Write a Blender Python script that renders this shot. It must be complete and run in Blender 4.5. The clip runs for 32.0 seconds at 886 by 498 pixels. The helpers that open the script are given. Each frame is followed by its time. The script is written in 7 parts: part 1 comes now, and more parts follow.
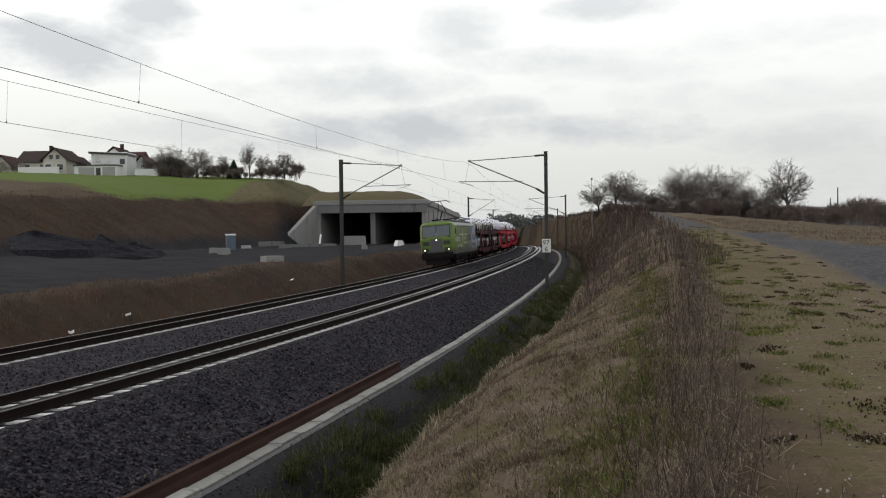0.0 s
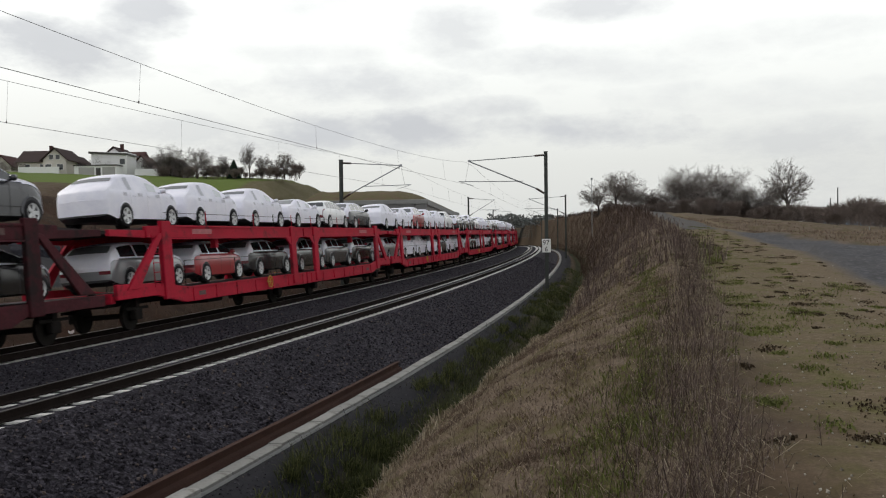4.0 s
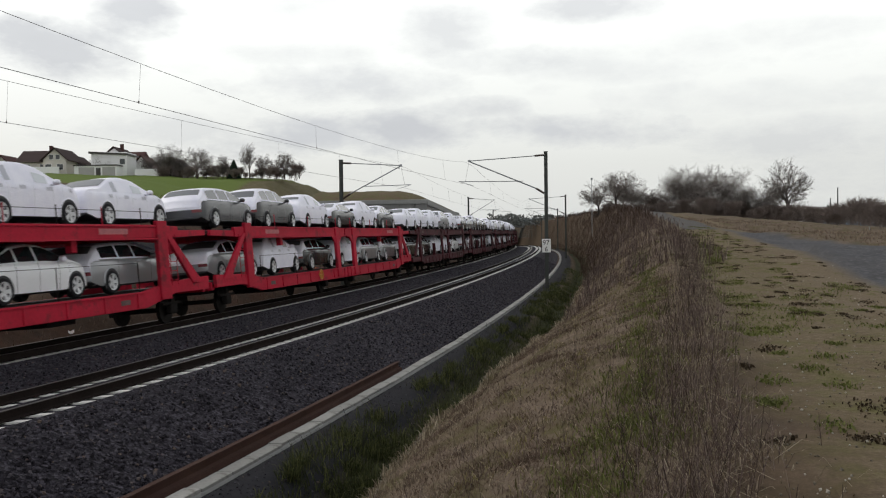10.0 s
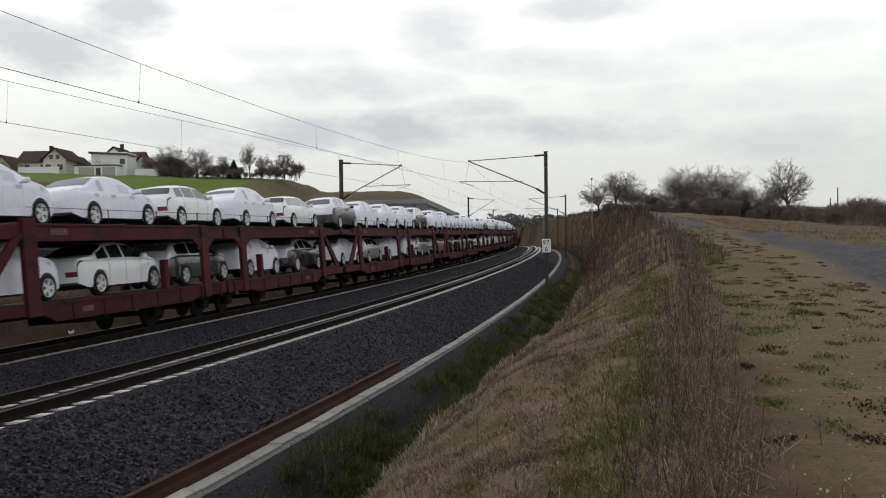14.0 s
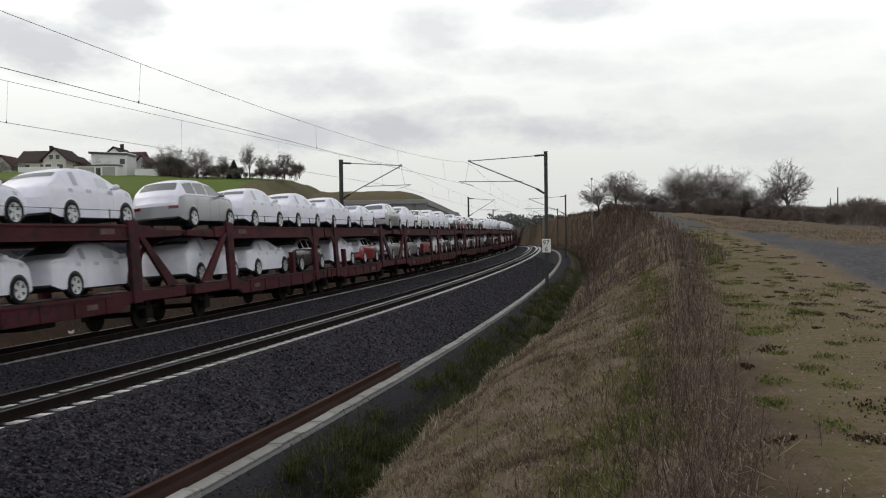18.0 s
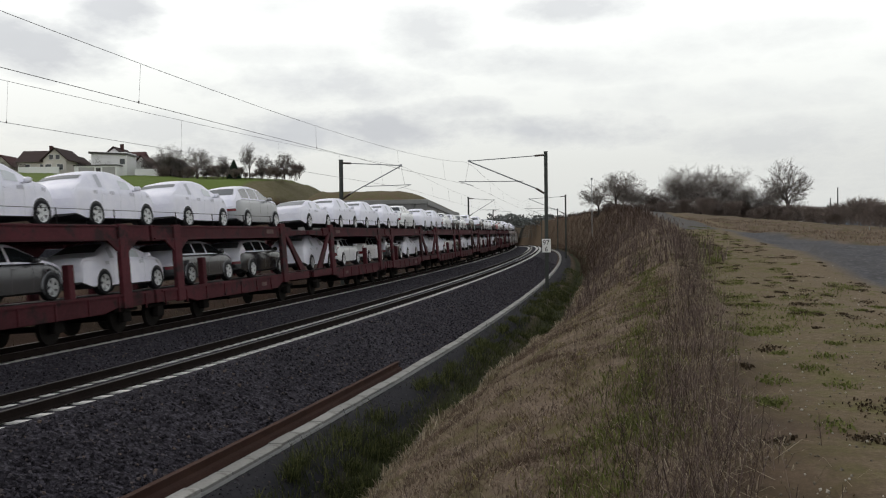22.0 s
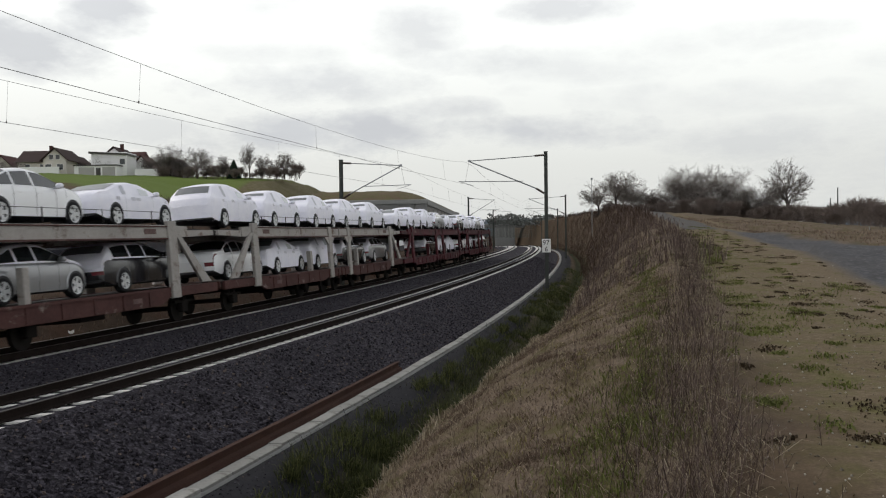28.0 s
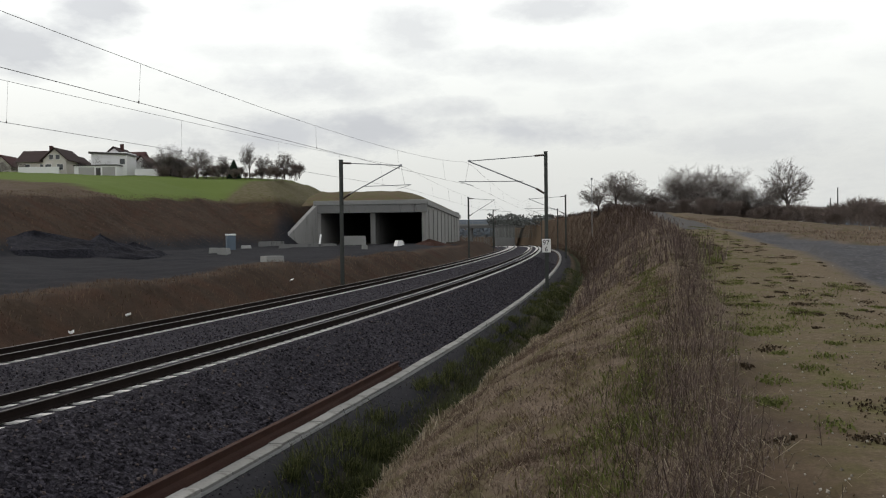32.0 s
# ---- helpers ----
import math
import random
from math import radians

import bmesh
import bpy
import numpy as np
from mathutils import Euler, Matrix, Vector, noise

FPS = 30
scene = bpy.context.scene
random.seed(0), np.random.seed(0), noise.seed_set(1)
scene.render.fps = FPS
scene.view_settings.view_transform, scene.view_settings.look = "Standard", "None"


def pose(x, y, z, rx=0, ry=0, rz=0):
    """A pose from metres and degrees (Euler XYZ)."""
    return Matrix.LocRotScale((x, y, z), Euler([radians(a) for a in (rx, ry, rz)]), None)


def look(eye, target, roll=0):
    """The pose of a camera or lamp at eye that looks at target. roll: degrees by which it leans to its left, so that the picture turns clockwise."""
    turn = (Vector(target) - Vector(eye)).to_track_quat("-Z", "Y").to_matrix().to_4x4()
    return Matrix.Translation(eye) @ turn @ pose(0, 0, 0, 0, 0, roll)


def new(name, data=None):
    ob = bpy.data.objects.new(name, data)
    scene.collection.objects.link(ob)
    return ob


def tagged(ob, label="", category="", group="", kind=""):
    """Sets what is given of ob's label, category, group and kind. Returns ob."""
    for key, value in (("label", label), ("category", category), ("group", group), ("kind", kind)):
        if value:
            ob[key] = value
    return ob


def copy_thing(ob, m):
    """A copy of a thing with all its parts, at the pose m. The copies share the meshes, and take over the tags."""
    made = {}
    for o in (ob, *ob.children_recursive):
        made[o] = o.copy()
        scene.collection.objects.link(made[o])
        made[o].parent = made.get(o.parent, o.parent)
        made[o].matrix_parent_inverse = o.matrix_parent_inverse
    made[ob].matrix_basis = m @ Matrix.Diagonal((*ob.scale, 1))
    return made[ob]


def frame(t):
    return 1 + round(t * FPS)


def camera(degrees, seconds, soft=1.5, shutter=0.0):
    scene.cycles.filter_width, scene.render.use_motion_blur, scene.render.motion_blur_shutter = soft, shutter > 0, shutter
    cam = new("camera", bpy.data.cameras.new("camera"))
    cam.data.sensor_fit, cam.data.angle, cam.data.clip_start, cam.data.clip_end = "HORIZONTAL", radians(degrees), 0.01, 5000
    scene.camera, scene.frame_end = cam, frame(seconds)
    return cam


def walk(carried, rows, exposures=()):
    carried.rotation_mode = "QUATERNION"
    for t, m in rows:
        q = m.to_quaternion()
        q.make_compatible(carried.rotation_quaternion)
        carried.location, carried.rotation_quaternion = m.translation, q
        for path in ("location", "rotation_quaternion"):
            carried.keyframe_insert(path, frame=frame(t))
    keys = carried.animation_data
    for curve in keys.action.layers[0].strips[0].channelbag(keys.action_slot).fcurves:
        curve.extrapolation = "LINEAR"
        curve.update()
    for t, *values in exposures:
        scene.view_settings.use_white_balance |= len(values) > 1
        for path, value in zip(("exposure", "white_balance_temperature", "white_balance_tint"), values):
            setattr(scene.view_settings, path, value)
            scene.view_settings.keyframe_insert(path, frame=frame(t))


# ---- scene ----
# ---------------------------------------------------------------- camera
EYE = Vector((0.0, 0.0, 2.827))
cam = camera(49.18, 32.0, soft=1.15, shutter=0.1)
POSE = look(EYE, EYE + Vector((0.0, math.cos(0.0154), -math.sin(0.0154))), -0.716)
walk(cam, [(0.0, POSE), (32.0, POSE)])

# ---------------------------------------------------------------- world and sun
SUN_AZ, SUN_EL = radians(-62.0), radians(36.0)      # azimuth right of +Y, elevation
world = bpy.data.worlds.new("sky")
scene.world = world
world.use_nodes = True
wn, wl = world.node_tree.nodes, world.node_tree.links
wn.clear()
sky = wn.new("ShaderNodeTexSky")
sky.sky_type = "NISHITA"
sky.sun_disc = False
sky.sun_elevation, sky.sun_rotation = SUN_EL, SUN_AZ
sky.air_density, sky.dust_density, sky.ozone_density = 1.0, 3.0, 1.0
# overcast veil: bright haze at the horizon, greyer overhead
tc = wn.new("ShaderNodeTexCoord")
dot = wn.new("ShaderNodeVectorMath")
dot.operation = "DOT_PRODUCT"
dot.inputs[1].default_value = (0, 0, 1)
wl.new(tc.outputs["Generated"], dot.inputs[0])
glow = wn.new("ShaderNodeValToRGB")
stops = ((0.5, (0.67, 0.685, 0.675)), (0.535, (0.74, 0.75, 0.725)), (0.59, (0.97, 0.985, 0.95)), (0.66, (1.0, 1.01, 1.0)), (0.78, (0.60, 0.615, 0.635)), (1.0, (0.46, 0.475, 0.50)))
while len(glow.color_ramp.elements) < len(stops):
    glow.color_ramp.elements.new(0.5)
for e, (p, c) in zip(glow.color_ramp.elements, stops):
    e.position, e.color = p, (*c, 1)
half = wn.new("ShaderNodeMath")
half.operation = "MULTIPLY_ADD"
half.inputs[1].default_value, half.inputs[2].default_value = 0.5, 0.5
wl.new(dot.outputs["Value"], half.inputs[0])
wl.new(half.outputs[0], glow.inputs[0])
scaled = wn.new("ShaderNodeMixRGB")
scaled.blend_type = "MULTIPLY"
scaled.inputs["Fac"].default_value = 1.0
scaled.inputs["Color2"].default_value = (10.5, 10.5, 10.5, 1)
wl.new(glow.outputs[0], scaled.inputs["Color1"])
veil = wn.new("ShaderNodeMixRGB")
veil.inputs["Fac"].default_value = 0.9
bg = wn.new("ShaderNodeBackground")
bg.inputs["Strength"].default_value = 0.10
wo = wn.new("ShaderNodeOutputWorld")
wl.new(sky.outputs[0], veil.inputs["Color1"])
wl.new(scaled.outputs[0], veil.inputs["Color2"])
wl.new(veil.outputs[0], bg.inputs["Color"])
wl.new(bg.outputs[0], wo.inputs["Surface"])
sun_data = bpy.data.lights.new("sun", "SUN")
sun_data.energy, sun_data.angle, sun_data.color = 1.25, radians(25), (1.0, 0.94, 0.86)
sun = new("sun", sun_data)
sun.matrix_world = look((0, 0, 60), Vector((0, 0, 60)) - Vector((math.sin(SUN_AZ) * math.cos(SUN_EL), math.cos(SUN_AZ) * math.cos(SUN_EL), math.sin(SUN_EL))))
scene.view_settings.exposure = 0.1

# ---------------------------------------------------------------- the railway line in plan
KNOTS = ((-40, 0.0), (0, -0.0020), (50, -0.0007), (100, -0.0005), (160, -0.0006), (230, -0.0007), (2000, -0.0007))
GAP, CANT, FAR_DZ, GAUGE = 4.9, 0.105, 0.02, 0.754
S0, S1 = -760, 860
LS = np.arange(S0, S1 + 1, 1.0)
_k = np.interp(LS, [k[0] for k in KNOTS], [k[1] for k in KNOTS])
_i0 = int(-S0)
LA = np.concatenate([[0], np.cumsum((_k[1:] + _k[:-1]) / 2)])
LA = LA - LA[_i0] + 0.2340
LX = np.concatenate([[0], np.cumsum((np.sin(LA[1:]) + np.sin(LA[:-1])) / 2)])
LY = np.concatenate([[0], np.cumsum((np.cos(LA[1:]) + np.cos(LA[:-1])) / 2)])
LX, LY = LX - LX[_i0] - 8.2404, LY - LY[_i0] + 13.4646


def grade(s):
    """Height of the line: level, then falling gently past the crest."""
    t = np.clip(np.asarray(s, float) - 150, 0, 137)
    return -0.0000547 * t * t - 0.015 * np.clip(np.asarray(s, float) - 287, 0, None)


def line(s, d=0.0, z=0.0):
    """World point at s metres along the near track's axis, d metres to its right, z above the low rail."""
    a = np.interp(s, LS, LA)
    return Vector((np.interp(s, LS, LX) + d * math.cos(a), np.interp(s, LS, LY) - d * math.sin(a), z + float(grade(s))))


def heading(s):
    return float(np.interp(s, LS, LA))


def along(s, d=0.0, z=0.0, turn=0.0):
    """Pose with local +X along the line (towards larger s), +Y to its left, at line(s, d, z)."""
    return Matrix.Translation(line(s, d, z)) @ Matrix.Rotation(math.pi / 2 - heading(s) + turn, 4, "Z")


def cant_z(o):
    """Height of the canted track at o metres right of its own axis."""
    return CANT * o / 1.5 + CANT * 0.5


# ---------------------------------------------------------------- small mesh kit
def part(name, bm, material, parent=None, label="", m=None, smooth=False):
    """One mesh object from a bmesh, under a thing or a part."""
    me = bpy.data.meshes.new(name)
    bm.to_mesh(me)
    bm.free()
    return part_mesh(name, me, material, parent, label, m, smooth)


def part_mesh(name, me, material, parent=None, label="", m=None, smooth=False):
    if material is not None and not me.materials:
        for one in (material if isinstance(material, (list, tuple)) else (material,)):
            me.materials.append(one)
    if smooth:
        me.polygons.foreach_set("use_smooth", [True] * len(me.polygons))
    ob = new(name, me)
    if parent is not None:
        ob.parent = parent
    if m is not None:
        ob.matrix_basis = m
    if label:
        tagged(ob, label)
    return ob


def mesh_np(name, verts, faces):
    me = bpy.data.meshes.new(name)
    me.from_pydata([tuple(v) for v in verts], [], [tuple(int(i) for i in f) for f in faces])
    me.update()
    return me


def add_box(bm, x0, x1, y0, y1, z0, z1, bevel=0.0, m=None):
    r = bmesh.ops.create_cube(bm, size=1)
    vs = r["verts"]
    mt = Matrix.Translation(((x0 + x1) / 2, (y0 + y1) / 2, (z0 + z1) / 2)) @ Matrix.Diagonal((abs(x1 - x0), abs(y1 - y0), abs(z1 - z0), 1))
    bmesh.ops.transform(bm, matrix=(m @ mt) if m is not None else mt, verts=vs)
    if bevel > 0:
        es = list({e for v in vs for e in v.link_edges})
        bmesh.ops.bevel(bm, geom=es, offset=bevel, segments=1, affect="EDGES")


def box(x0, x1, y0, y1, z0, z1, bevel=0.0, m=None):
    bm = bmesh.new()
    add_box(bm, x0, x1, y0, y1, z0, z1, bevel, m)
    return bm


def add_rod(bm, p, q, r, n=8, r2=None):
    p, q = Vector(p), Vector(q)
    w = q - p
    c = bmesh.ops.create_cone(bm, cap_ends=True, segments=n, radius1=r, radius2=r if r2 is None else r2, depth=w.length)
    bmesh.ops.transform(bm, matrix=Matrix.Translation((p + q) / 2) @ w.to_track_quat("Z", "Y").to_matrix().to_4x4(), verts=c["verts"])


def rod(p, q, r, n=8, r2=None):
    bm = bmesh.new()
    add_rod(bm, p, q, r, n, r2)
    return bm


def add_prism(bm, outline, y0, y1):
    """Extrude an outline of (x, z) points from y0 to y1."""
    a = [bm.verts.new((x, y0, z)) for x, z in outline]
    b = [bm.verts.new((x, y1, z)) for x, z in outline]
    n = len(a)
    bm.faces.new(a)
    bm.faces.new(b[::-1])
    for i in range(n):
        bm.faces.new((a[i], b[i], b[(i + 1) % n], a[(i + 1) % n]))
    bmesh.ops.recalc_face_normals(bm, faces=bm.faces[:])


def prism(outline, y0, y1, bevel=0.0):
    bm = bmesh.new()
    add_prism(bm, outline, y0, y1)
    if bevel > 0:
        bmesh.ops.bevel(bm, geom=bm.edges[:], offset=bevel, segments=1, affect="EDGES")
    return bm


def sweep(name, outline, s_list, d0=0.0, tilt=False):
    """A mesh that runs along the line with a closed (d, z) outline."""
    vs, fs, n = [], [], len(outline)
    for s in s_list:
        for d, z in outline:
            vs.append(line(s, d0 + d, z + (cant_z(d) if tilt else 0.0)))
    for i in range(len(s_list) - 1):
        for j in range(n):
            k = (j + 1) % n
            fs.append((i * n + j, i * n + k, (i + 1) * n + k, (i + 1) * n + j))
    fs.append(tuple(range(n))[::-1])
    fs.append(tuple((len(s_list) - 1) * n + j for j in range(n)))
    return mesh_np(name, vs, fs)


def steps(a, b, *cuts):
    """Stations along the line: cuts are (up to, step)."""
    out, s = [], a
    for upto, step in (*cuts, (b, 30)):
        while s < min(upto, b) - 1e-6:
            out.append(s)
            s += step
    return out + [b]


STATIONS = steps(S0 + 5, S1 - 5, (-40, 25), (0, 4), (120, 2.5), (330, 5))


def to_mesh(name, bm, smooth=True):
    me = bpy.data.meshes.new(name)
    bm.to_mesh(me)
    bm.free()
    if smooth:
        me.polygons.foreach_set("use_smooth", [True] * len(me.polygons))
    return me


def lettering(name, words, size, material, parent, m):
    cu = bpy.data.curves.new(name, "FONT")
    cu.body, cu.size, cu.extrude = words, size, 0.004
    tmp = bpy.data.objects.new(name, cu)
    me = bpy.data.meshes.new_from_object(tmp)
    bpy.data.objects.remove(tmp)
    me.materials.clear()
    return part_mesh(name, me, material, parent, f"lettering {words}", m)

# ---------------------------------------------------------------- materials
def node_mat(name):
    m = bpy.data.materials.new(name)
    m.use_nodes = True
    nt = m.node_tree
    return m, nt, nt.nodes["Principled BSDF"]


def noise_node(nt, co, scale, detail=5, rough=0.6, stretch=None):
    n = nt.nodes.new("ShaderNodeTexNoise")
    n.inputs["Scale"].default_value, n.inputs["Detail"].default_value, n.inputs["Roughness"].default_value = scale, detail, rough
    if stretch:
        mp = nt.nodes.new("ShaderNodeMapping")
        mp.inputs["Scale"].default_value = stretch
        nt.links.new(co, mp.inputs[0])
        co = mp.outputs[0]
    nt.links.new(co, n.inputs["Vector"])
    return n.outputs["Fac"]


def ramp(nt, fac, *stops):
    r = nt.nodes.new("ShaderNodeValToRGB")
    el = r.color_ramp.elements
    while len(el) < len(stops):
        el.new(0.5)
    for e, (p, c) in zip(el, stops):
        e.position, e.color = p, (*c, 1) if len(c) == 3 else c
    nt.links.new(fac, r.inputs[0])
    return r.outputs[0]


def mix(nt, fac, a, b, kind="MIX"):
    n = nt.nodes.new("ShaderNodeMixRGB")
    n.blend_type = kind
    for sock, v in zip(n.inputs, (fac, a, b)):
        if hasattr(v, "links"):
            nt.links.new(v, sock)
        elif isinstance(v, (int, float)):
            sock.default_value = v
        else:
            sock.default_value = (*v, 1)
    return n.outputs[0]


def bump(nt, bsdf, height, strength, dist=0.02):
    b = nt.nodes.new("ShaderNodeBump")
    b.inputs["Strength"].default_value, b.inputs["Distance"].default_value = strength, dist
    nt.links.new(height, b.inputs["Height"])
    nt.links.new(b.outputs[0], bsdf.inputs["Normal"])


def shade(c, k):
    return tuple(min(1.0, v * k) for v in c)


def surf(name, c, vary=0.25, big=0.6, fine=14.0, rough=0.7, metal=0.0, relief=0.2, spot=None, spot_at=0.62, spot_scale=3.0, stretch=None, dist=0.01, coat=0.0, per_object=0.0):
    """A plain real surface: two scales of colour change, optional stains of another colour, fine relief."""
    m, nt, bs = node_mat(name)
    co = nt.nodes.new("ShaderNodeTexCoord").outputs["Object"]
    n1 = noise_node(nt, co, big, 4, 0.6, stretch)
    n2 = noise_node(nt, co, fine, 6, 0.65)
    col = ramp(nt, n1, (0.3, shade(c, 1 - vary)), (0.7, shade(c, 1 + vary)))
    col = mix(nt, 0.55, col, ramp(nt, n2, (0.25, shade(c, 1 - 1.3 * vary)), (0.75, shade(c, 1 + vary))))
    if spot:
        n3 = noise_node(nt, co, spot_scale, 7, 0.7, stretch)
        col = mix(nt, ramp(nt, n3, (spot_at - 0.05, (0, 0, 0)), (spot_at + 0.06, (1, 1, 1))), col, spot)
    if per_object:
        oi = nt.nodes.new("ShaderNodeObjectInfo")
        col = mix(nt, 1.0, col, ramp(nt, oi.outputs["Random"], (0, (1 - per_object,) * 3), (1, (1 + per_object,) * 3)), "MULTIPLY")
    nt.links.new(col, bs.inputs["Base Color"])
    bs.inputs["Roughness"].default_value, bs.inputs["Metallic"].default_value = rough, metal
    bs.inputs["Specular IOR Level"].default_value = 0.5 if rough < 0.65 else 0.12
    if coat:
        bs.inputs["Coat Weight"].default_value, bs.inputs["Coat Roughness"].default_value = coat, 0.08
    if relief:
        bump(nt, bs, n2, relief, dist)
    return m


def gravel_mat(name, dark, light, cell, relief=0.9, dist=0.05, tint=None):
    """Broken stone: single stones by Voronoi cells, with grey and brownish ones mixed."""
    m, nt, bs = node_mat(name)
    co = nt.nodes.new("ShaderNodeTexCoord").outputs["Object"]
    v = nt.nodes.new("ShaderNodeTexVoronoi")
    v.inputs["Scale"].default_value = cell
    nt.links.new(co, v.inputs["Vector"])
    sep = nt.nodes.new("ShaderNodeSeparateColor")
    nt.links.new(v.outputs["Color"], sep.inputs[0])
    col = ramp(nt, sep.outputs[0], (0.0, dark), (0.75, light), (1.0, shade(light, 1.7)))
    big = noise_node(nt, co, 0.35, 5)
    col = mix(nt, ramp(nt, big, (0.4, (0, 0, 0)), (0.75, (0.5,) * 3)), col, tint or shade(dark, 0.9))
    nt.links.new(col, bs.inputs["Base Color"])
    bs.inputs["Roughness"].default_value, bs.inputs["Specular IOR Level"].default_value = 0.9, 0.06
    bump(nt, bs, v.outputs["Distance"], relief, dist)
    return m


M = {}
M["ballast"] = gravel_mat("ballast", (0.014, 0.0128, 0.0155), (0.050, 0.0455, 0.055), 17)
M["dark_gravel"] = gravel_mat("dark_gravel", (0.015, 0.015, 0.019), (0.034, 0.034, 0.042), 14, tint=(0.016, 0.014, 0.014))
M["rail_side"] = surf("rail_rust", (0.019, 0.0145, 0.013), 0.3, 1.5, 30, 0.8)
M["portal"] = surf("portal_concrete", (0.20, 0.20, 0.195), 0.16, 0.4, 8, 0.88, spot=(0.10, 0.10, 0.095), spot_at=0.6, spot_scale=0.8, stretch=(1, 1, 0.2))
M["rail_top"] = surf("rail_polished", (0.13, 0.11, 0.10), 0.15, 2, 40, 0.45, 0.6, 0.05)
M["rail_dull"] = surf("rail_dull", (0.055, 0.046, 0.042), 0.2, 2, 40, 0.6, 0.2, 0.05)
M["sleeper"] = surf("sleeper_concrete", (0.68, 0.66, 0.635), 0.14, 2.5, 30, 0.85, spot=(0.2, 0.17, 0.14), spot_at=0.66, per_object=0.12)
M["concrete"] = surf("concrete", (0.40, 0.40, 0.39), 0.13, 0.5, 9, 0.85, spot=(0.2, 0.2, 0.19), spot_at=0.68, spot_scale=1.2)
M["concrete_pale"] = surf("concrete_pale", (0.28, 0.28, 0.27), 0.15, 0.8, 12, 0.85, spot=(0.24, 0.23, 0.21), spot_at=0.66, spot_scale=2)
M["concrete_streaked"] = surf("concrete_streaked", (0.29, 0.285, 0.275), 0.16, 0.5, 10, 0.85, spot=(0.2, 0.2, 0.19), spot_at=0.6, spot_scale=1.3, stretch=(1, 1, 0.12))
M["lid"] = surf("trough_lid", (0.27, 0.265, 0.25), 0.2, 1.5, 16, 0.9, spot=(0.16, 0.155, 0.14), spot_at=0.62, spot_scale=4, per_object=0.15)
M["rust"] = surf("rusty_steel", (0.055, 0.029, 0.022), 0.4, 2, 30, 0.85, 0.0, 0.4, spot=(0.05, 0.025, 0.02), spot_at=0.55)
M["mast"] = surf("mast_steel", (0.045, 0.05, 0.045), 0.2, 1, 20, 0.6, 0.3)
M["galvanised"] = surf("galvanised_steel", (0.30, 0.31, 0.32), 0.12, 2, 25, 0.5, 0.7)
M["wire"] = surf("copper_wire", (0.10, 0.10, 0.10), 0.1, 2, 20, 0.5, 0.5, 0)
M["insulator"] = surf("insulator_brown", (0.05, 0.028, 0.02), 0.1, 3, 20, 0.3)
M["sign_white"] = surf("sign_white", (0.78, 0.78, 0.76), 0.05, 3, 20, 0.5, relief=0.02)
M["black_paint"] = surf("black_paint", (0.015, 0.015, 0.015), 0.1, 3, 20, 0.5, relief=0.02)
M["steel_dark"] = surf("underframe_dark", (0.022, 0.019, 0.019), 0.3, 2, 20, 0.85)
M["wheel_steel"] = surf("wheel_steel", (0.02, 0.018, 0.017), 0.25, 3, 20, 0.8)

for _n in ("steel_dark", "wheel_steel", "rail_side"):
    M[_n].node_tree.nodes["Principled BSDF"].inputs["Specular IOR Level"].default_value = 0.02
M["glass"] = surf("tinted_glass", (0.02, 0.024, 0.027), 0.1, 2, 10, 0.06, relief=0, coat=0.5)


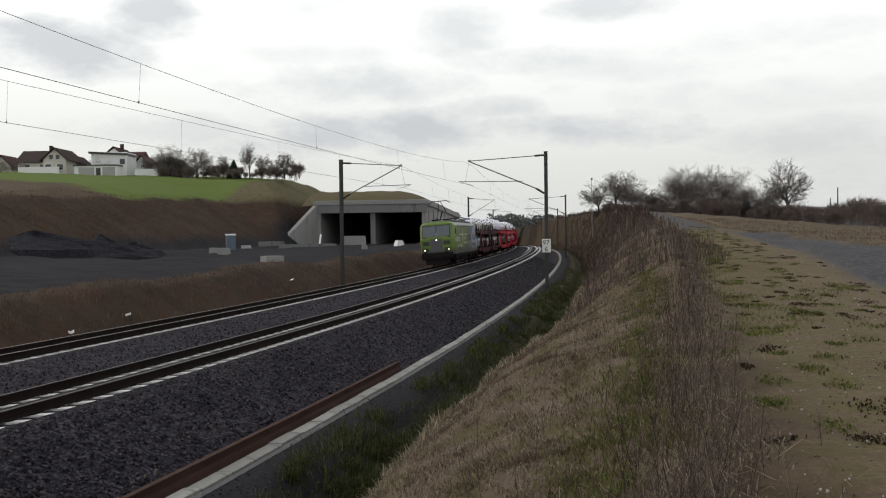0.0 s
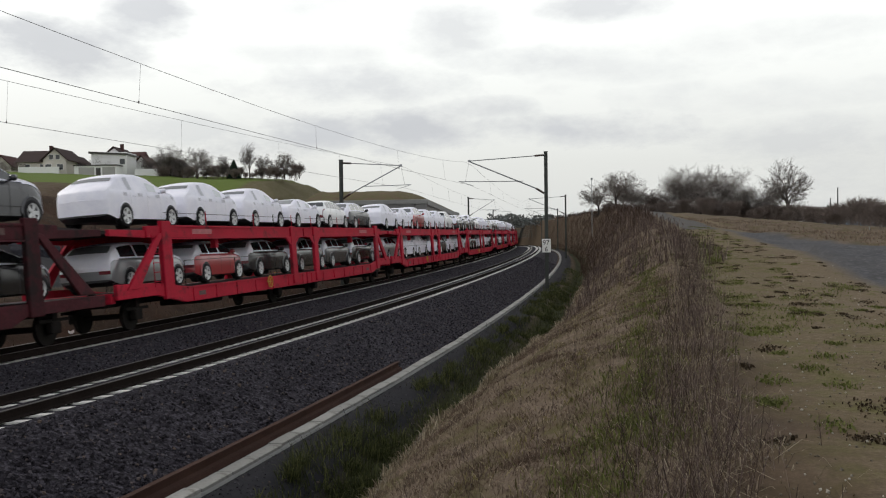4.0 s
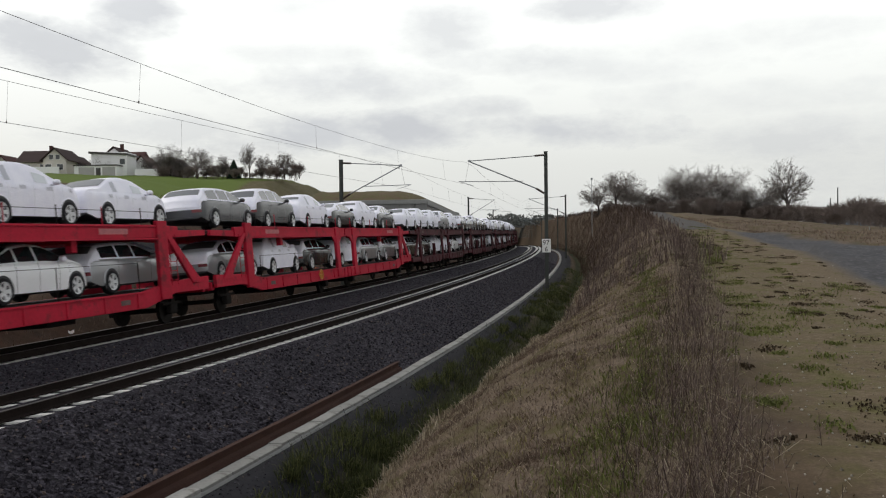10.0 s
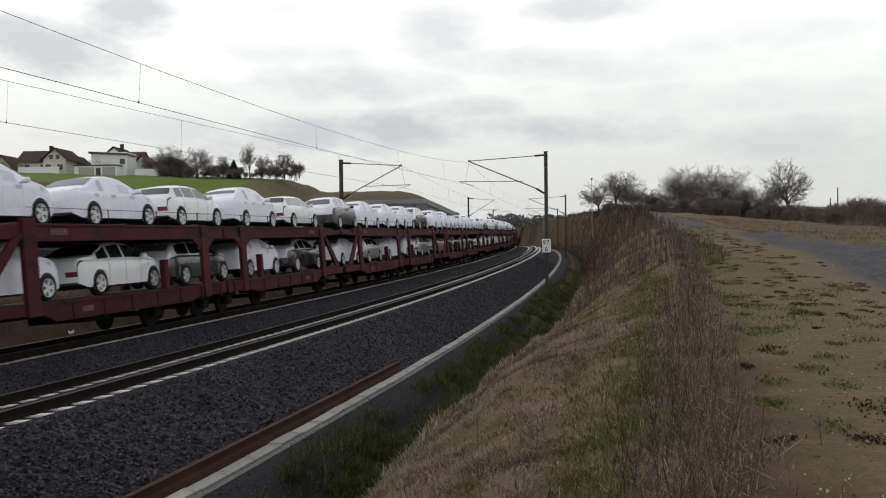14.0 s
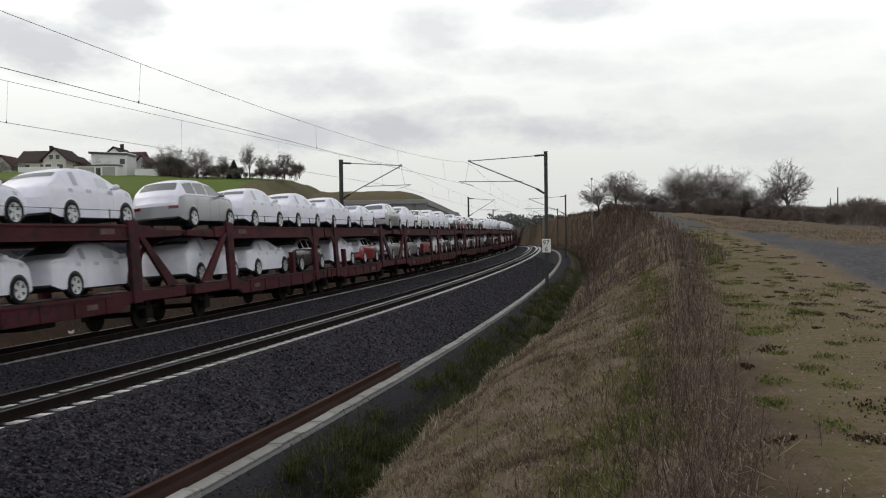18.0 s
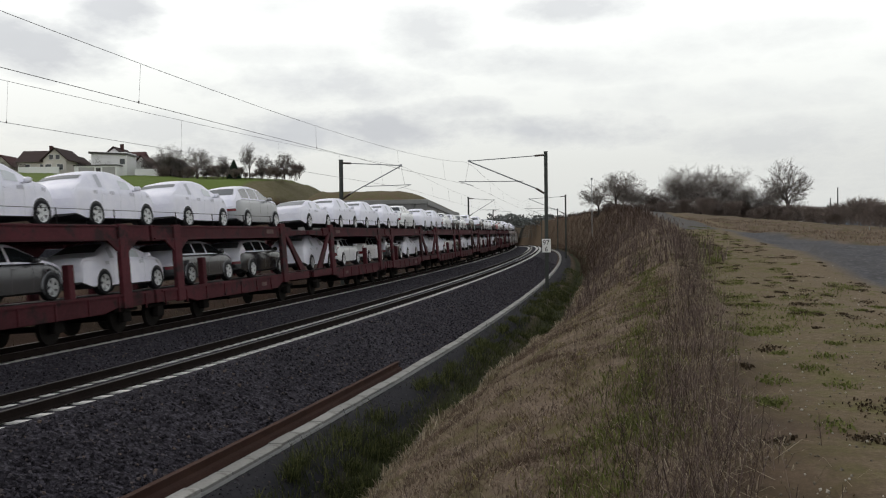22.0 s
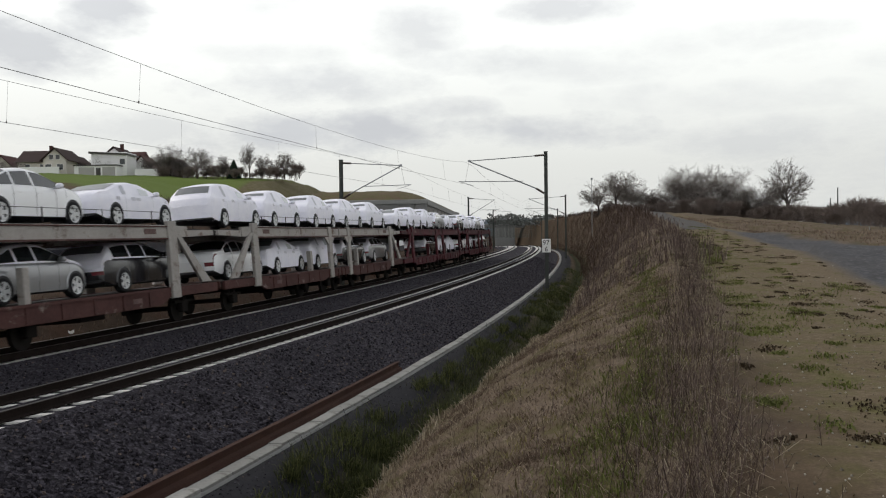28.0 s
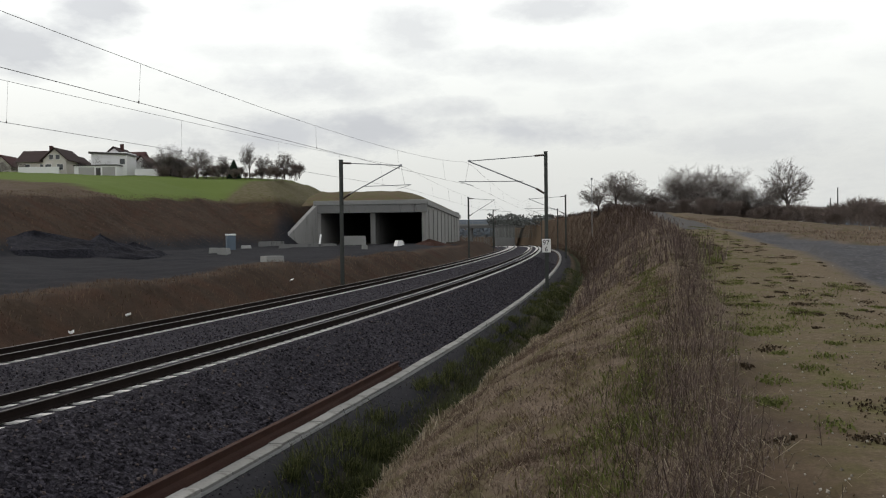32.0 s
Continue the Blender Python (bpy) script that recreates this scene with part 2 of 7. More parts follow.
def ground_mat():
    """Earth, dead grass, green grass, path sand and gravel, laid out by zone weights on the sheet's vertices."""
    m, nt, bs = node_mat("ground_mixed")
    co = nt.nodes.new("ShaderNodeTexCoord").outputs["Object"]

    def zone(n):
        a = nt.nodes.new("ShaderNodeAttribute")
        a.attribute_name = n
        return a.outputs["Fac"]
    tiny = noise_node(nt, co, 38, 6, 0.75)
    fine, mid, broad = mix(nt, 0.5, noise_node(nt, co, 9, 8, 0.7), tiny), noise_node(nt, co, 1.3, 6, 0.65), noise_node(nt, co, 0.16, 5, 0.6)
    earth = ramp(nt, mid, (0.3, (0.025, 0.0175, 0.013)), (0.55, (0.047, 0.0325, 0.023)), (0.75, (0.080, 0.056, 0.039)))
    earth = mix(nt, 0.65, earth, ramp(nt, fine, (0.3, (0.5,) * 3), (0.7, (1.55,) * 3)), "MULTIPLY")
    earth = mix(nt, ramp(nt, noise_node(nt, co, 0.45, 5, 0.6), (0.45, (0, 0, 0)), (0.62, (0.6,) * 3)), earth, ramp(nt, fine, (0.3, (0.034, 0.017, 0.0115)), (0.7, (0.088, 0.045, 0.030))))
    straw = ramp(nt, fine, (0.25, (0.065, 0.049, 0.039)), (0.5, (0.14, 0.107, 0.080)), (0.75, (0.25, 0.20, 0.15)))
    straw = mix(nt, ramp(nt, mid, (0.42, (0, 0, 0)), (0.66, (0.75,) * 3)), straw, (0.075, 0.052, 0.034))
    col = mix(nt, ramp(nt, broad, (0.35, (0.0,) * 3), (0.7, (0.22,) * 3)), earth, straw)
    dry = mix(nt, ramp(nt, mid, (0.46, (0, 0, 0)), (0.68, (0.7,) * 3)), straw, (0.085, 0.084, 0.03))
    col = mix(nt, zone("dry"), col, dry)
    lush = ramp(nt, fine, (0.3, (0.072, 0.102, 0.022)), (0.7, (0.14, 0.188, 0.05)))
    lush = mix(nt, ramp(nt, broad, (0.5, (0, 0, 0)), (0.75, (0.5,) * 3)), lush, (0.11, 0.15, 0.04))
    col = mix(nt, zone("meadow"), col, lush)
    col = mix(nt, zone("ditch"), col, ramp(nt, fine, (0.3, (0.016, 0.018, 0.010)), (0.7, (0.05, 0.054, 0.024))))
    sand = ramp(nt, fine, (0.25, (0.05, 0.038, 0.024)), (0.5, (0.122, 0.094, 0.060)), (0.8, (0.25, 0.20, 0.14)))
    tufts = noise_node(nt, co, 1.7, 12, 0.74)
    moss = ramp(nt, fine, (0.3, (0.045, 0.048, 0.014)), (0.7, (0.135, 0.135, 0.045)))
    mossy = mix(nt, ramp(nt, tufts, (0.47, (0, 0, 0)), (0.60, (0.62,) * 3)), sand, moss)
    bare = mix(nt, ramp(nt, tufts, (0.56, (0, 0, 0)), (0.60, (0.8,) * 3)), mix(nt, 0.35, sand, (0.16, 0.125, 0.088)), moss)
    sand = mix(nt, zone("bare"), mossy, bare)
    col = mix(nt, zone("path"), col, sand)
    v = nt.nodes.new("ShaderNodeTexVoronoi")
    v.inputs["Scale"].default_value = 9
    nt.links.new(co, v.inputs["Vector"])
    sp = nt.nodes.new("ShaderNodeSeparateColor")
    nt.links.new(v.outputs["Color"], sp.inputs[0])
    grav = ramp(nt, sp.outputs[0], (0.0, (0.066, 0.066, 0.070)), (0.8, (0.084, 0.084, 0.090)), (1, (0.115, 0.115, 0.122)))
    grav = mix(nt, ramp(nt, mid, (0.4, (0, 0, 0)), (0.8, (0.35,) * 3)), grav, (0.06, 0.054, 0.046))
    col = mix(nt, zone("gravel"), col, grav)
    col = mix(nt, zone("yard"), col, mix(nt, 0.82, grav, (0.011, 0.011, 0.014)))
    nt.links.new(col, bs.inputs["Base Color"])
    bs.inputs["Roughness"].default_value, bs.inputs["Specular IOR Level"].default_value = 0.95, 0.05
    bump(nt, bs, tiny, 0.4, 0.02)
    return m


M["ground"] = ground_mat()

# ---------------------------------------------------------------- ground
def smooth01(x, a, b):
    t = np.clip((x - a) / (b - a), 0, 1)
    return t * t * (3 - 2 * t)


def crest(s):
    """Height of the path beside the line: it climbs away from the eye."""
    return np.interp(s, [-400, -60, 0, 10, 40, 100, 130, 200, 300, 600], [1.0, 1.1, 1.15, 1.2, 2.4, 5.0, 5.7, 6.8, 7.2, 7.5])


def strip(s):
    """Offset of the weed strip between bank and path."""
    return np.interp(s, [-60, -8, 0, 25, 60, 120], [11.2, 11.3, 11.25, 12.2, 13.2, 13.6])


def meadow_z(x, y):
    z = 8.3 + 0.07 * (np.clip(y, -200, 235) - 108) - 0.045 * (np.clip(x, -160, 40) + 52)
    z = np.where(y < 108, 8.3 - 0.02 * (108 - np.clip(y, -100, 108)) - 0.02 * (np.clip(x, -160, 40) + 52), z)
    return np.clip(z - 0.03 * np.clip(y - 235, 0, 300), 4.0, 18.0)


TUN_S0, TUN_S1, TUN_D0, TUN_D1 = 163.0, 238.0, -40.3, -19.6      # plan of the tunnel box


def lip_shift(s):
    """The foot of the bank comes nearer to the line beside the eye and leaves it further on."""
    return 0.30 * (1 - smooth01(s, 4, 34)) - 0.30 * smooth01(s, 34, 62)


def rim_out(s):
    """How far behind its toe the cutting slope ends."""
    return (6.4 + 0.0285 * (np.clip(s, 40, 168) - 82)) / 0.58


def bare_z(s, d, x, y):
    base = grade(s)
    zc = crest(s)
    # right of the line: formation, ditch, bank, path
    prof_d = [-8.4, 4.2, 4.7, 5.7, 6.4, 7.1, 7.4, 7.75]
    prof_z = [-1.02, -1.02, -0.845, -1.0, -1.42, -1.40, -0.60, -0.44]
    dl = d + lip_shift(s) * smooth01(d, 4.9, 6.0) * (1 - smooth01(d, 8.6, 10.2))
    right = np.interp(dl, prof_d, prof_z) + base
    t = np.clip((dl - 7.75) / (11.5 - 7.75), 0, 1)
    slope = (-0.44 + base) * (1 - t) + zc * t + 0.18 * np.sin(np.pi * t)
    right = np.where(dl > 7.75, slope, right)
    right = np.where(d > 11.5, zc + 0.05 * smooth01(d, 12, 14) - 0.10 * smooth01(d, 15.5, 18), right)
    right = right - np.where(d > 15, np.clip(0.085 * (d - 15), 0, 4.2), 0) * smooth01(s, 18, 95)
    # left: low bank, yard, cutting slope, meadow hill
    e = -d - GAP
    left = np.interp(e, [3.4, 4.4, 6.9, 9, 40], [-1.02, -0.92, 0.78, 0.85, 1.15]) + base * np.clip(1 - (e - 4) / 12, 0, 1)
    out = np.maximum(-42 - d, np.maximum(np.minimum(s - 147.5, (-41.4 - d) * 2.5), np.minimum((s - 240) * 1.2, -17.5 - d)))
    rise = 1.0 + 0.58 * np.clip(out, 0, None)
    hill = meadow_z(x, y)
    hill = np.minimum(hill, 7.4 + 0.0285 * (np.clip(s, 40, 168) - 82) + 0.24 * np.clip(out - rim_out(s), 0, None))
    left = np.where(out > 0, np.minimum(np.maximum(rise, left), hill), left)
    tunnel = (s > TUN_S0 - 1.5) & (s < TUN_S1 + 6) & (d > TUN_D0 + 0.5) & (d < TUN_D1 - 0.3)
    left = np.where(tunnel, 1.1, left)
    return np.where(d > -8.4, right, left)


_lr = np.random.RandomState(3)
WAVES = [(f, a, _lr.rand() * 6.28, _lr.rand() * 6.28) for f, a in ((0.18, 0.10), (0.5, 0.05), (1.3, 0.03)) for _ in range(4)]


def ground_z(s, d, x, y):
    """Ground height with gentle unevenness away from the formation and the path."""
    lump = sum(a * np.sin((x * math.cos(th) + y * math.sin(th)) * f * 2 + ph) for f, a, th, ph in WAVES)
    lump = lump * np.where((d > -8.6) & (d < 5.4), 0.0, 0.8) * np.where((d > 12) & (d < 17), 0.35, 1.0)
    return bare_z(s, d, x, y) + lump


def grid_axis(*runs):
    out = [runs[0][0]]
    for a, b, n in runs:
        out += list(np.linspace(a, b, n + 1)[1:])
    return np.array(out)


def build_ground():
    gs = grid_axis((-760, -60, 28), (-60, -10, 25), (-10, 60, 140), (60, 130, 100), (130, 260, 100), (260, 850, 60))
    gd = grid_axis((-450, -200, 20), (-200, -60, 40), (-60, -40, 24), (-40, -16, 30), (-16, -8.4, 18), (-8.4, 4.2, 5), (4.2, 6.4, 9), (6.4, 8.2, 26), (8.2, 12, 20), (12, 18, 24), (18, 32, 20), (32, 120, 25), (120, 450, 16))
    ss, dd = np.meshgrid(gs, gd, indexing="ij")
    aa = np.interp(ss, LS, LA)
    xx = np.interp(ss, LS, LX) + dd * np.cos(aa)
    yy = np.interp(ss, LS, LY) - dd * np.sin(aa)
    zz = ground_z(ss, dd, xx, yy)
    # outer skirts to the horizon
    n0, n1 = zz.shape
    edge = strip(ss) + 0.16 * np.sin(ss * 2.3) + 0.14 * np.sin(ss * 5.1 + 1) + 0.10 * np.sin(ss * 9.7)
    zone = {
        "dry": ((dd > 5.2) & (dd - strip(ss) < 1.5)) * (1 - 0.75 * smooth01(dd - edge, 0.0, 0.3) * (1 - smooth01(ss, -2, 10))) + (dd > 16) * 0.9 + 0.55 * (smooth01(-42 - dd - rim_out(ss), 0, 0.6) * (dd < -46)),
        "meadow": smooth01(yy + 0.97 * xx, 87.5, 90.5) * smooth01(-42 - dd - rim_out(ss), -0.3, 0.5) * (1 - 0.8 * smooth01(xx, -44, -30)) * (dd < -46),
        "path": smooth01(dd - edge, 0.35, 0.8 + 0.9 * (1 - smooth01(ss, -2, 10))) * (1 - smooth01(dd, 17.2, 18.2)) * (ss < 95),
        "gravel": np.clip(smooth01(dd, 16.0, 16.9) * (1 - smooth01(dd, 15.3 + 0.28 * np.clip(57 - ss, 0, 200), 16.0 + 0.28 * np.clip(57 - ss, 0, 200))) + ((dd > 13.9) & (dd < 16.2) & (ss > 52) & (ss < 115)) * 0.8, 0, 1),
        "ditch": smooth01(dd + lip_shift(ss), 5.7, 6.2) * (1 - smooth01(dd + lip_shift(ss), 7.28, 7.42)),
        "bare": smooth01(dd - strip(ss), 2.0, 3.6),
        "yard": ((dd > 4.2) & (dd < 5.7)) * 1.0 + np.clip(smooth01(-dd - GAP, 8.2, 9.2) * (1 - smooth01(-dd, 43.5, 46.5)), 0, 1) * (ss < 164),
    }
    zone["dry"] = zone["dry"] * (1 - 0.6 * smooth01(ss, 45, 75) * (dd < 12.5) * (dd > 5))
    berm = smooth01(zz, 8.8, 9.6) * (ss > 148) * (dd < -17) * smooth01(xx, -50, -41)
    zone["dry"], zone["meadow"] = np.maximum(zone["dry"], 0.9 * berm), np.clip(np.maximum(zone["meadow"], 0.18 * berm), 0, 1)
    verts = [(x, y, z) for x, y, z in zip(xx.ravel(), yy.ravel(), zz.ravel())]
    idx = np.arange(n0 * n1).reshape(n0, n1)
    faces = [(idx[i, j], idx[i, j + 1], idx[i + 1, j + 1], idx[i + 1, j]) for i in range(n0 - 1) for j in range(n1 - 1)]
    ring = list(idx[:, 0]) + list(idx[-1, 1:]) + list(idx[-2::-1, -1]) + list(idx[0, -2:0:-1])
    base = len(verts)
    for v in ring:
        x, y, z = verts[v]
        k = 3600 / math.hypot(x - 20, y - 50)
        verts.append((20 + (x - 20) * k, 50 + (y - 50) * k, 2.0))
    m = len(ring)
    faces += [(ring[i], ring[(i + 1) % m], base + (i + 1) % m, base + i) for i in range(m)]
    me = mesh_np("ground", verts, faces)
    me.polygons.foreach_set("use_smooth", [True] * len(me.polygons))
    for name, w in zone.items():
        at = me.attributes.new(name, "FLOAT", "POINT")
        at.data.foreach_set("value", np.concatenate([np.clip(w, 0, 1).ravel(), np.zeros(m)]).astype(np.float32))
    me.materials.append(M["ground"])
    bmm = bmesh.new()
    bmm.from_mesh(me)
    bmesh.ops.recalc_face_normals(bmm, faces=bmm.faces[:])
    bmm.to_mesh(me)
    bmm.free()
    g = new("ground", me)
    tagged(g, "brown winter ground with bank, sandy path, gravel yard and green meadow", "ground", kind="structure")
    return g


ground = build_ground()


def ground_at(s, d):
    a = heading(s)
    x, y = float(np.interp(s, LS, LX)) + d * math.cos(a), float(np.interp(s, LS, LY)) - d * math.sin(a)
    return float(ground_z(np.array(float(s)), np.array(float(d)), np.array(x), np.array(y)))


def sd_of(x, y):
    """Nearest station and offset of a world point."""
    i = int(np.argmin((LX - x) ** 2 + (LY - y) ** 2))
    a = LA[i]
    return float(LS[i] + (x - LX[i]) * math.sin(a) + (y - LY[i]) * math.cos(a)), float((x - LX[i]) * math.cos(a) - (y - LY[i]) * math.sin(a))


def ground_xy(x, y):
    s, d = sd_of(x, y)
    return float(ground_z(np.array(s), np.array(d), np.array(float(x)), np.array(float(y))))


# ---------------------------------------------------------------- track
def bed_half(o):
    return [(o + x, cant_z(x) + z) for x, z in ((-1.34, -.20), (-.6, -.212), (-.40, -.180), (.15, -.180), (.40, -.214), (.96, -.212), (1.20, -.205), (1.30, -.15))]


BED = [(-GAP - 3.3, -1.1), (-GAP - 1.9, -.27), *bed_half(-GAP), (-GAP + 1.5, -.06), (-GAP / 2, -.16), (-1.7, -.25), *bed_half(0.0), (1.46, -.075), (1.8, -.11), (4.15, -1.1)]
bed = part_mesh("ballast_bed", sweep("ballast_bed", BED, STATIONS), M["ballast"])
tagged(bed, "dark grey crushed stone ballast bed under two tracks", "ballast", kind="structure")

RAIL = [(-0.075, -0.172), (0.075, -0.172), (0.075, -0.16), (0.014, -0.135), (0.014, -0.045), (0.036, -0.035), (0.036, -0.004), (-0.036, -0.004), (-0.036, -0.035), (-0.014, -0.045), (-0.014, -0.135), (-0.075, -0.16)]
RAILTOP = [(-0.033, -0.004), (0.033, -0.004), (0.028, 0.0), (-0.028, 0.0)]


def rail_track(d0, dz, label, head):
    thing = tagged(new("railway_track"), label, "track", "tracks", "structure")
    for o in (-GAUGE, GAUGE):
        z = cant_z(o) + dz
        r = part_mesh("rail", sweep("rail", [(o + x, z + y) for x, y in RAIL], STATIONS, d0), M["rail_side"], thing)
        part_mesh("rail_head", sweep("rail_head", [(o + x, z + y) for x, y in RAILTOP], STATIONS, d0), head, r, "running surface of the rail")
    return thing


track_near = rail_track(0.0, 0.0, "rusty steel rails on concrete sleepers, canted curve", M["rail_dull"])
track_far = rail_track(-GAP, FAR_DZ, "worn steel rails under the train, concrete sleepers", M["rail_top"])

# ---------------------------------------------------------------- clouds
def cloud_mat():
    """Thin grey stratocumulus: patches by direction on the dome, clear between."""
    m = bpy.data.materials.new("cloud_grey")
    m.use_nodes = True
    nt = m.node_tree
    nt.nodes.clear()
    co = nt.nodes.new("ShaderNodeTexCoord").outputs["Object"]
    nrm = nt.nodes.new("ShaderNodeVectorMath")
    nrm.operation = "NORMALIZE"
    nt.links.new(co, nrm.inputs[0])
    d = nrm.outputs[0]
    n1 = noise_node(nt, d, 4.0, 8, 0.55, (1, 1, 3.0))
    n2 = noise_node(nt, d, 10, 8, 0.62, (1, 1, 2.2))
    dens = mix(nt, 0.35, n1, n2)
    total = ramp(nt, dens, (0.52, (0, 0, 0)), (0.68, (0.30,) * 3))

    def bank(az, el, wa, we, amount):
        """A cloud bank centred at az, el degrees, wa by we degrees."""
        nonlocal total
        a, e = radians(az), radians(el)
        c = Vector((math.sin(a) * math.cos(e), math.cos(a) * math.cos(e), math.sin(e)))
        side, up = Vector((math.cos(a), -math.sin(a), 0)), Vector((-math.sin(a) * math.sin(e), -math.cos(a) * math.sin(e), math.cos(e)))
        terms = []
        for axis, w in ((side, wa), (up, we)):
            dt = nt.nodes.new("ShaderNodeVectorMath")
            dt.operation = "DOT_PRODUCT"
            nt.links.new(d, dt.inputs[0])
            dt.inputs[1].default_value = axis / math.radians(w)
            of = nt.nodes.new("ShaderNodeMath")
            of.operation = "MULTIPLY"
            nt.links.new(dt.outputs["Value"], of.inputs[0])
            nt.links.new(dt.outputs["Value"], of.inputs[1])
            terms.append(of.outputs[0])
        add = nt.nodes.new("ShaderNodeMath")
        nt.links.new(terms[0], add.inputs[0])
        nt.links.new(terms[1], add.inputs[1])
        wob = nt.nodes.new("ShaderNodeMath")
        wob.operation = "MULTIPLY_ADD"
        nt.links.new(n2, wob.inputs[0])
        wob.inputs[1].default_value = 4.4
        nt.links.new(add.outputs[0], wob.inputs[2])
        r = ramp(nt, wob.outputs[0], (0.0, (amount,) * 3), (1.0, (0, 0, 0)))
        sc = nt.nodes.new("ShaderNodeMath")
        sc.operation = "MULTIPLY"
        sc.inputs[1].default_value = 0.24
        nt.links.new(wob.outputs[0], sc.inputs[0])
        nt.links.remove(r.node.inputs[0].links[0])
        nt.links.new(sc.outputs[0], r.node.inputs[0])
        r.node.color_ramp.elements[0].position, r.node.color_ramp.elements[1].position = 0.48, 0.80
        total = mix(nt, 1.0, total, r, "LIGHTEN")
    for b in BANKS:
        bank(*b)
    tr, em = nt.nodes.new("ShaderNodeBsdfTransparent"), nt.nodes.new("ShaderNodeEmission")
    nt.links.new(ramp(nt, n1, (0.3, (0.56, 0.58, 0.62)), (0.7, (0.44, 0.455, 0.50))), em.inputs[0])
    mx, out = nt.nodes.new("ShaderNodeMixShader"), nt.nodes.new("ShaderNodeOutputMaterial")
    nt.links.new(total, mx.inputs[0])
    nt.links.new(tr.outputs[0], mx.inputs[1])
    nt.links.new(em.outputs[0], mx.inputs[2])
    nt.links.new(mx.outputs[0], out.inputs[0])
    return m


def sky_dir(px, py):
    """Azimuth and elevation in degrees of a point of the picture."""
    k = math.tan(radians(49.18 / 2)) / 784
    w = POSE.to_3x3() @ Vector(((px - 784) * k, (441 - py) * k, -1))
    w.normalize()
    return math.degrees(math.atan2(w.x, w.y)), math.degrees(math.asin(w.z))


BANKS = [(*sky_dir(x, y), wx, wy, a) for x, y, wx, wy, a in (
    (110, 82, 5.6, 1.6, 0.66), (265, 20, 2.6, 1.8, 0.66), (640, 150, 8.0, 1.4, 0.5), (815, 60, 3.2, 1.6, 0.42), (700, 230, 9.5, 1.5, 0.7),
    (1110, 225, 6.0, 1.2, 0.65), (860, 190, 3.5, 0.8, 0.5), (1080, 8, 4.0, 0.8, 0.5), (1450, 240, 7.0, 1.6, 0.35), (480, 250, 5, 1.2, 0.4),
    (1150, 110, 8.0, 1.1, 0.30), (930, 105, 5.0, 0.9, 0.40), (330, 235, 7.0, 1.1, 0.35), (1330, 170, 8.0, 1.2, 0.28), (560, 95, 5.0, 0.8, 0.30), (1420, 60, 5.0, 0.9, 0.25))]


def build_clouds():
    n, rows, vs, fs = 64, 16, [], []
    for j in range(rows + 1):
        e = math.radians(-1 + 91 * j / rows)
        for i in range(n):
            a = 2 * math.pi * i / n
            vs.append((2600 * math.cos(e) * math.sin(a), 2600 * math.cos(e) * math.cos(a), 2600 * math.sin(e)))
    for j in range(rows):
        for i in range(n):
            fs.append((j * n + i, j * n + (i + 1) % n, (j + 1) * n + (i + 1) % n, (j + 1) * n + i))
    ob = part_mesh("cloud_layer", mesh_np("cloud_layer", vs, fs), cloud_mat(), smooth=True)
    return tagged(ob, "thin drifting grey cloud banks over a white sky", "clouds", kind="structure")


cloud_layer = build_clouds()


# ---------------------------------------------------------------- line-side: trough, loose rail, masts, wires
def build_trough():
    thing = tagged(new("cable_trough"), "pale concrete cable trough with lids along the ballast foot", "cable trough", kind="structure")
    part_mesh("trough_wall", sweep("trough_wall", [(4.22, -1.05), (4.50, -1.05), (4.50, -.85), (4.22, -.85)], STATIONS), M["concrete"], thing)
    bm = bmesh.new()
    add_box(bm, -.487, .487, -.135, .135, 0, .055, .008)
    me = to_mesh("lid", bm, False)
    me.materials.append(M["lid"])
    rng = random.Random(5)
    for k in range(100):
        s = -8 + k
        part_mesh("lid", me, None, thing, "", along(s, 4.36 + rng.uniform(-.012, .012), -.852 + rng.uniform(-.008, .008)))
    part_mesh("lids", sweep("lids", [(4.23, -.85), (4.49, -.85), (4.49, -.797), (4.23, -.797)], [91.5] + [s for s in STATIONS if s >= 92]), M["lid"], thing)
    return thing


build_trough()

loose = tagged(new("loose_rail"), "rusty old rail lying beside the cable trough", "rail")
_st = [s for s in np.arange(-14, 14.6, 1.0)]
part_mesh("rail", sweep("rail", [(3.99 + x * 1.4, -.62 + y) for x, y in RAIL], _st), M["rust"], loose)
part_mesh("rail_foot", sweep("rail_foot", [(3.90, -.86), (4.12, -.86), (4.10, -.79), (3.92, -.79)], _st), M["rust"], loose, "rust-covered packing under the rail")


def catenary_z(s, masts, low):
    """Wire height: full at the masts, sagging to low in the middle of each span."""
    for a, b in zip(masts, masts[1:]):
        if a <= s <= b:
            t = (s - a) / (b - a)
            return low + 4 * (t - .5) ** 2
    return low


MAST_NEAR = (-12.0, 51.5, 124.5, 197.0, 270.0, 345.0)
MAST_FAR = (-40.0, 54.0, 126.5, 198.0, 271.0, 345.0)


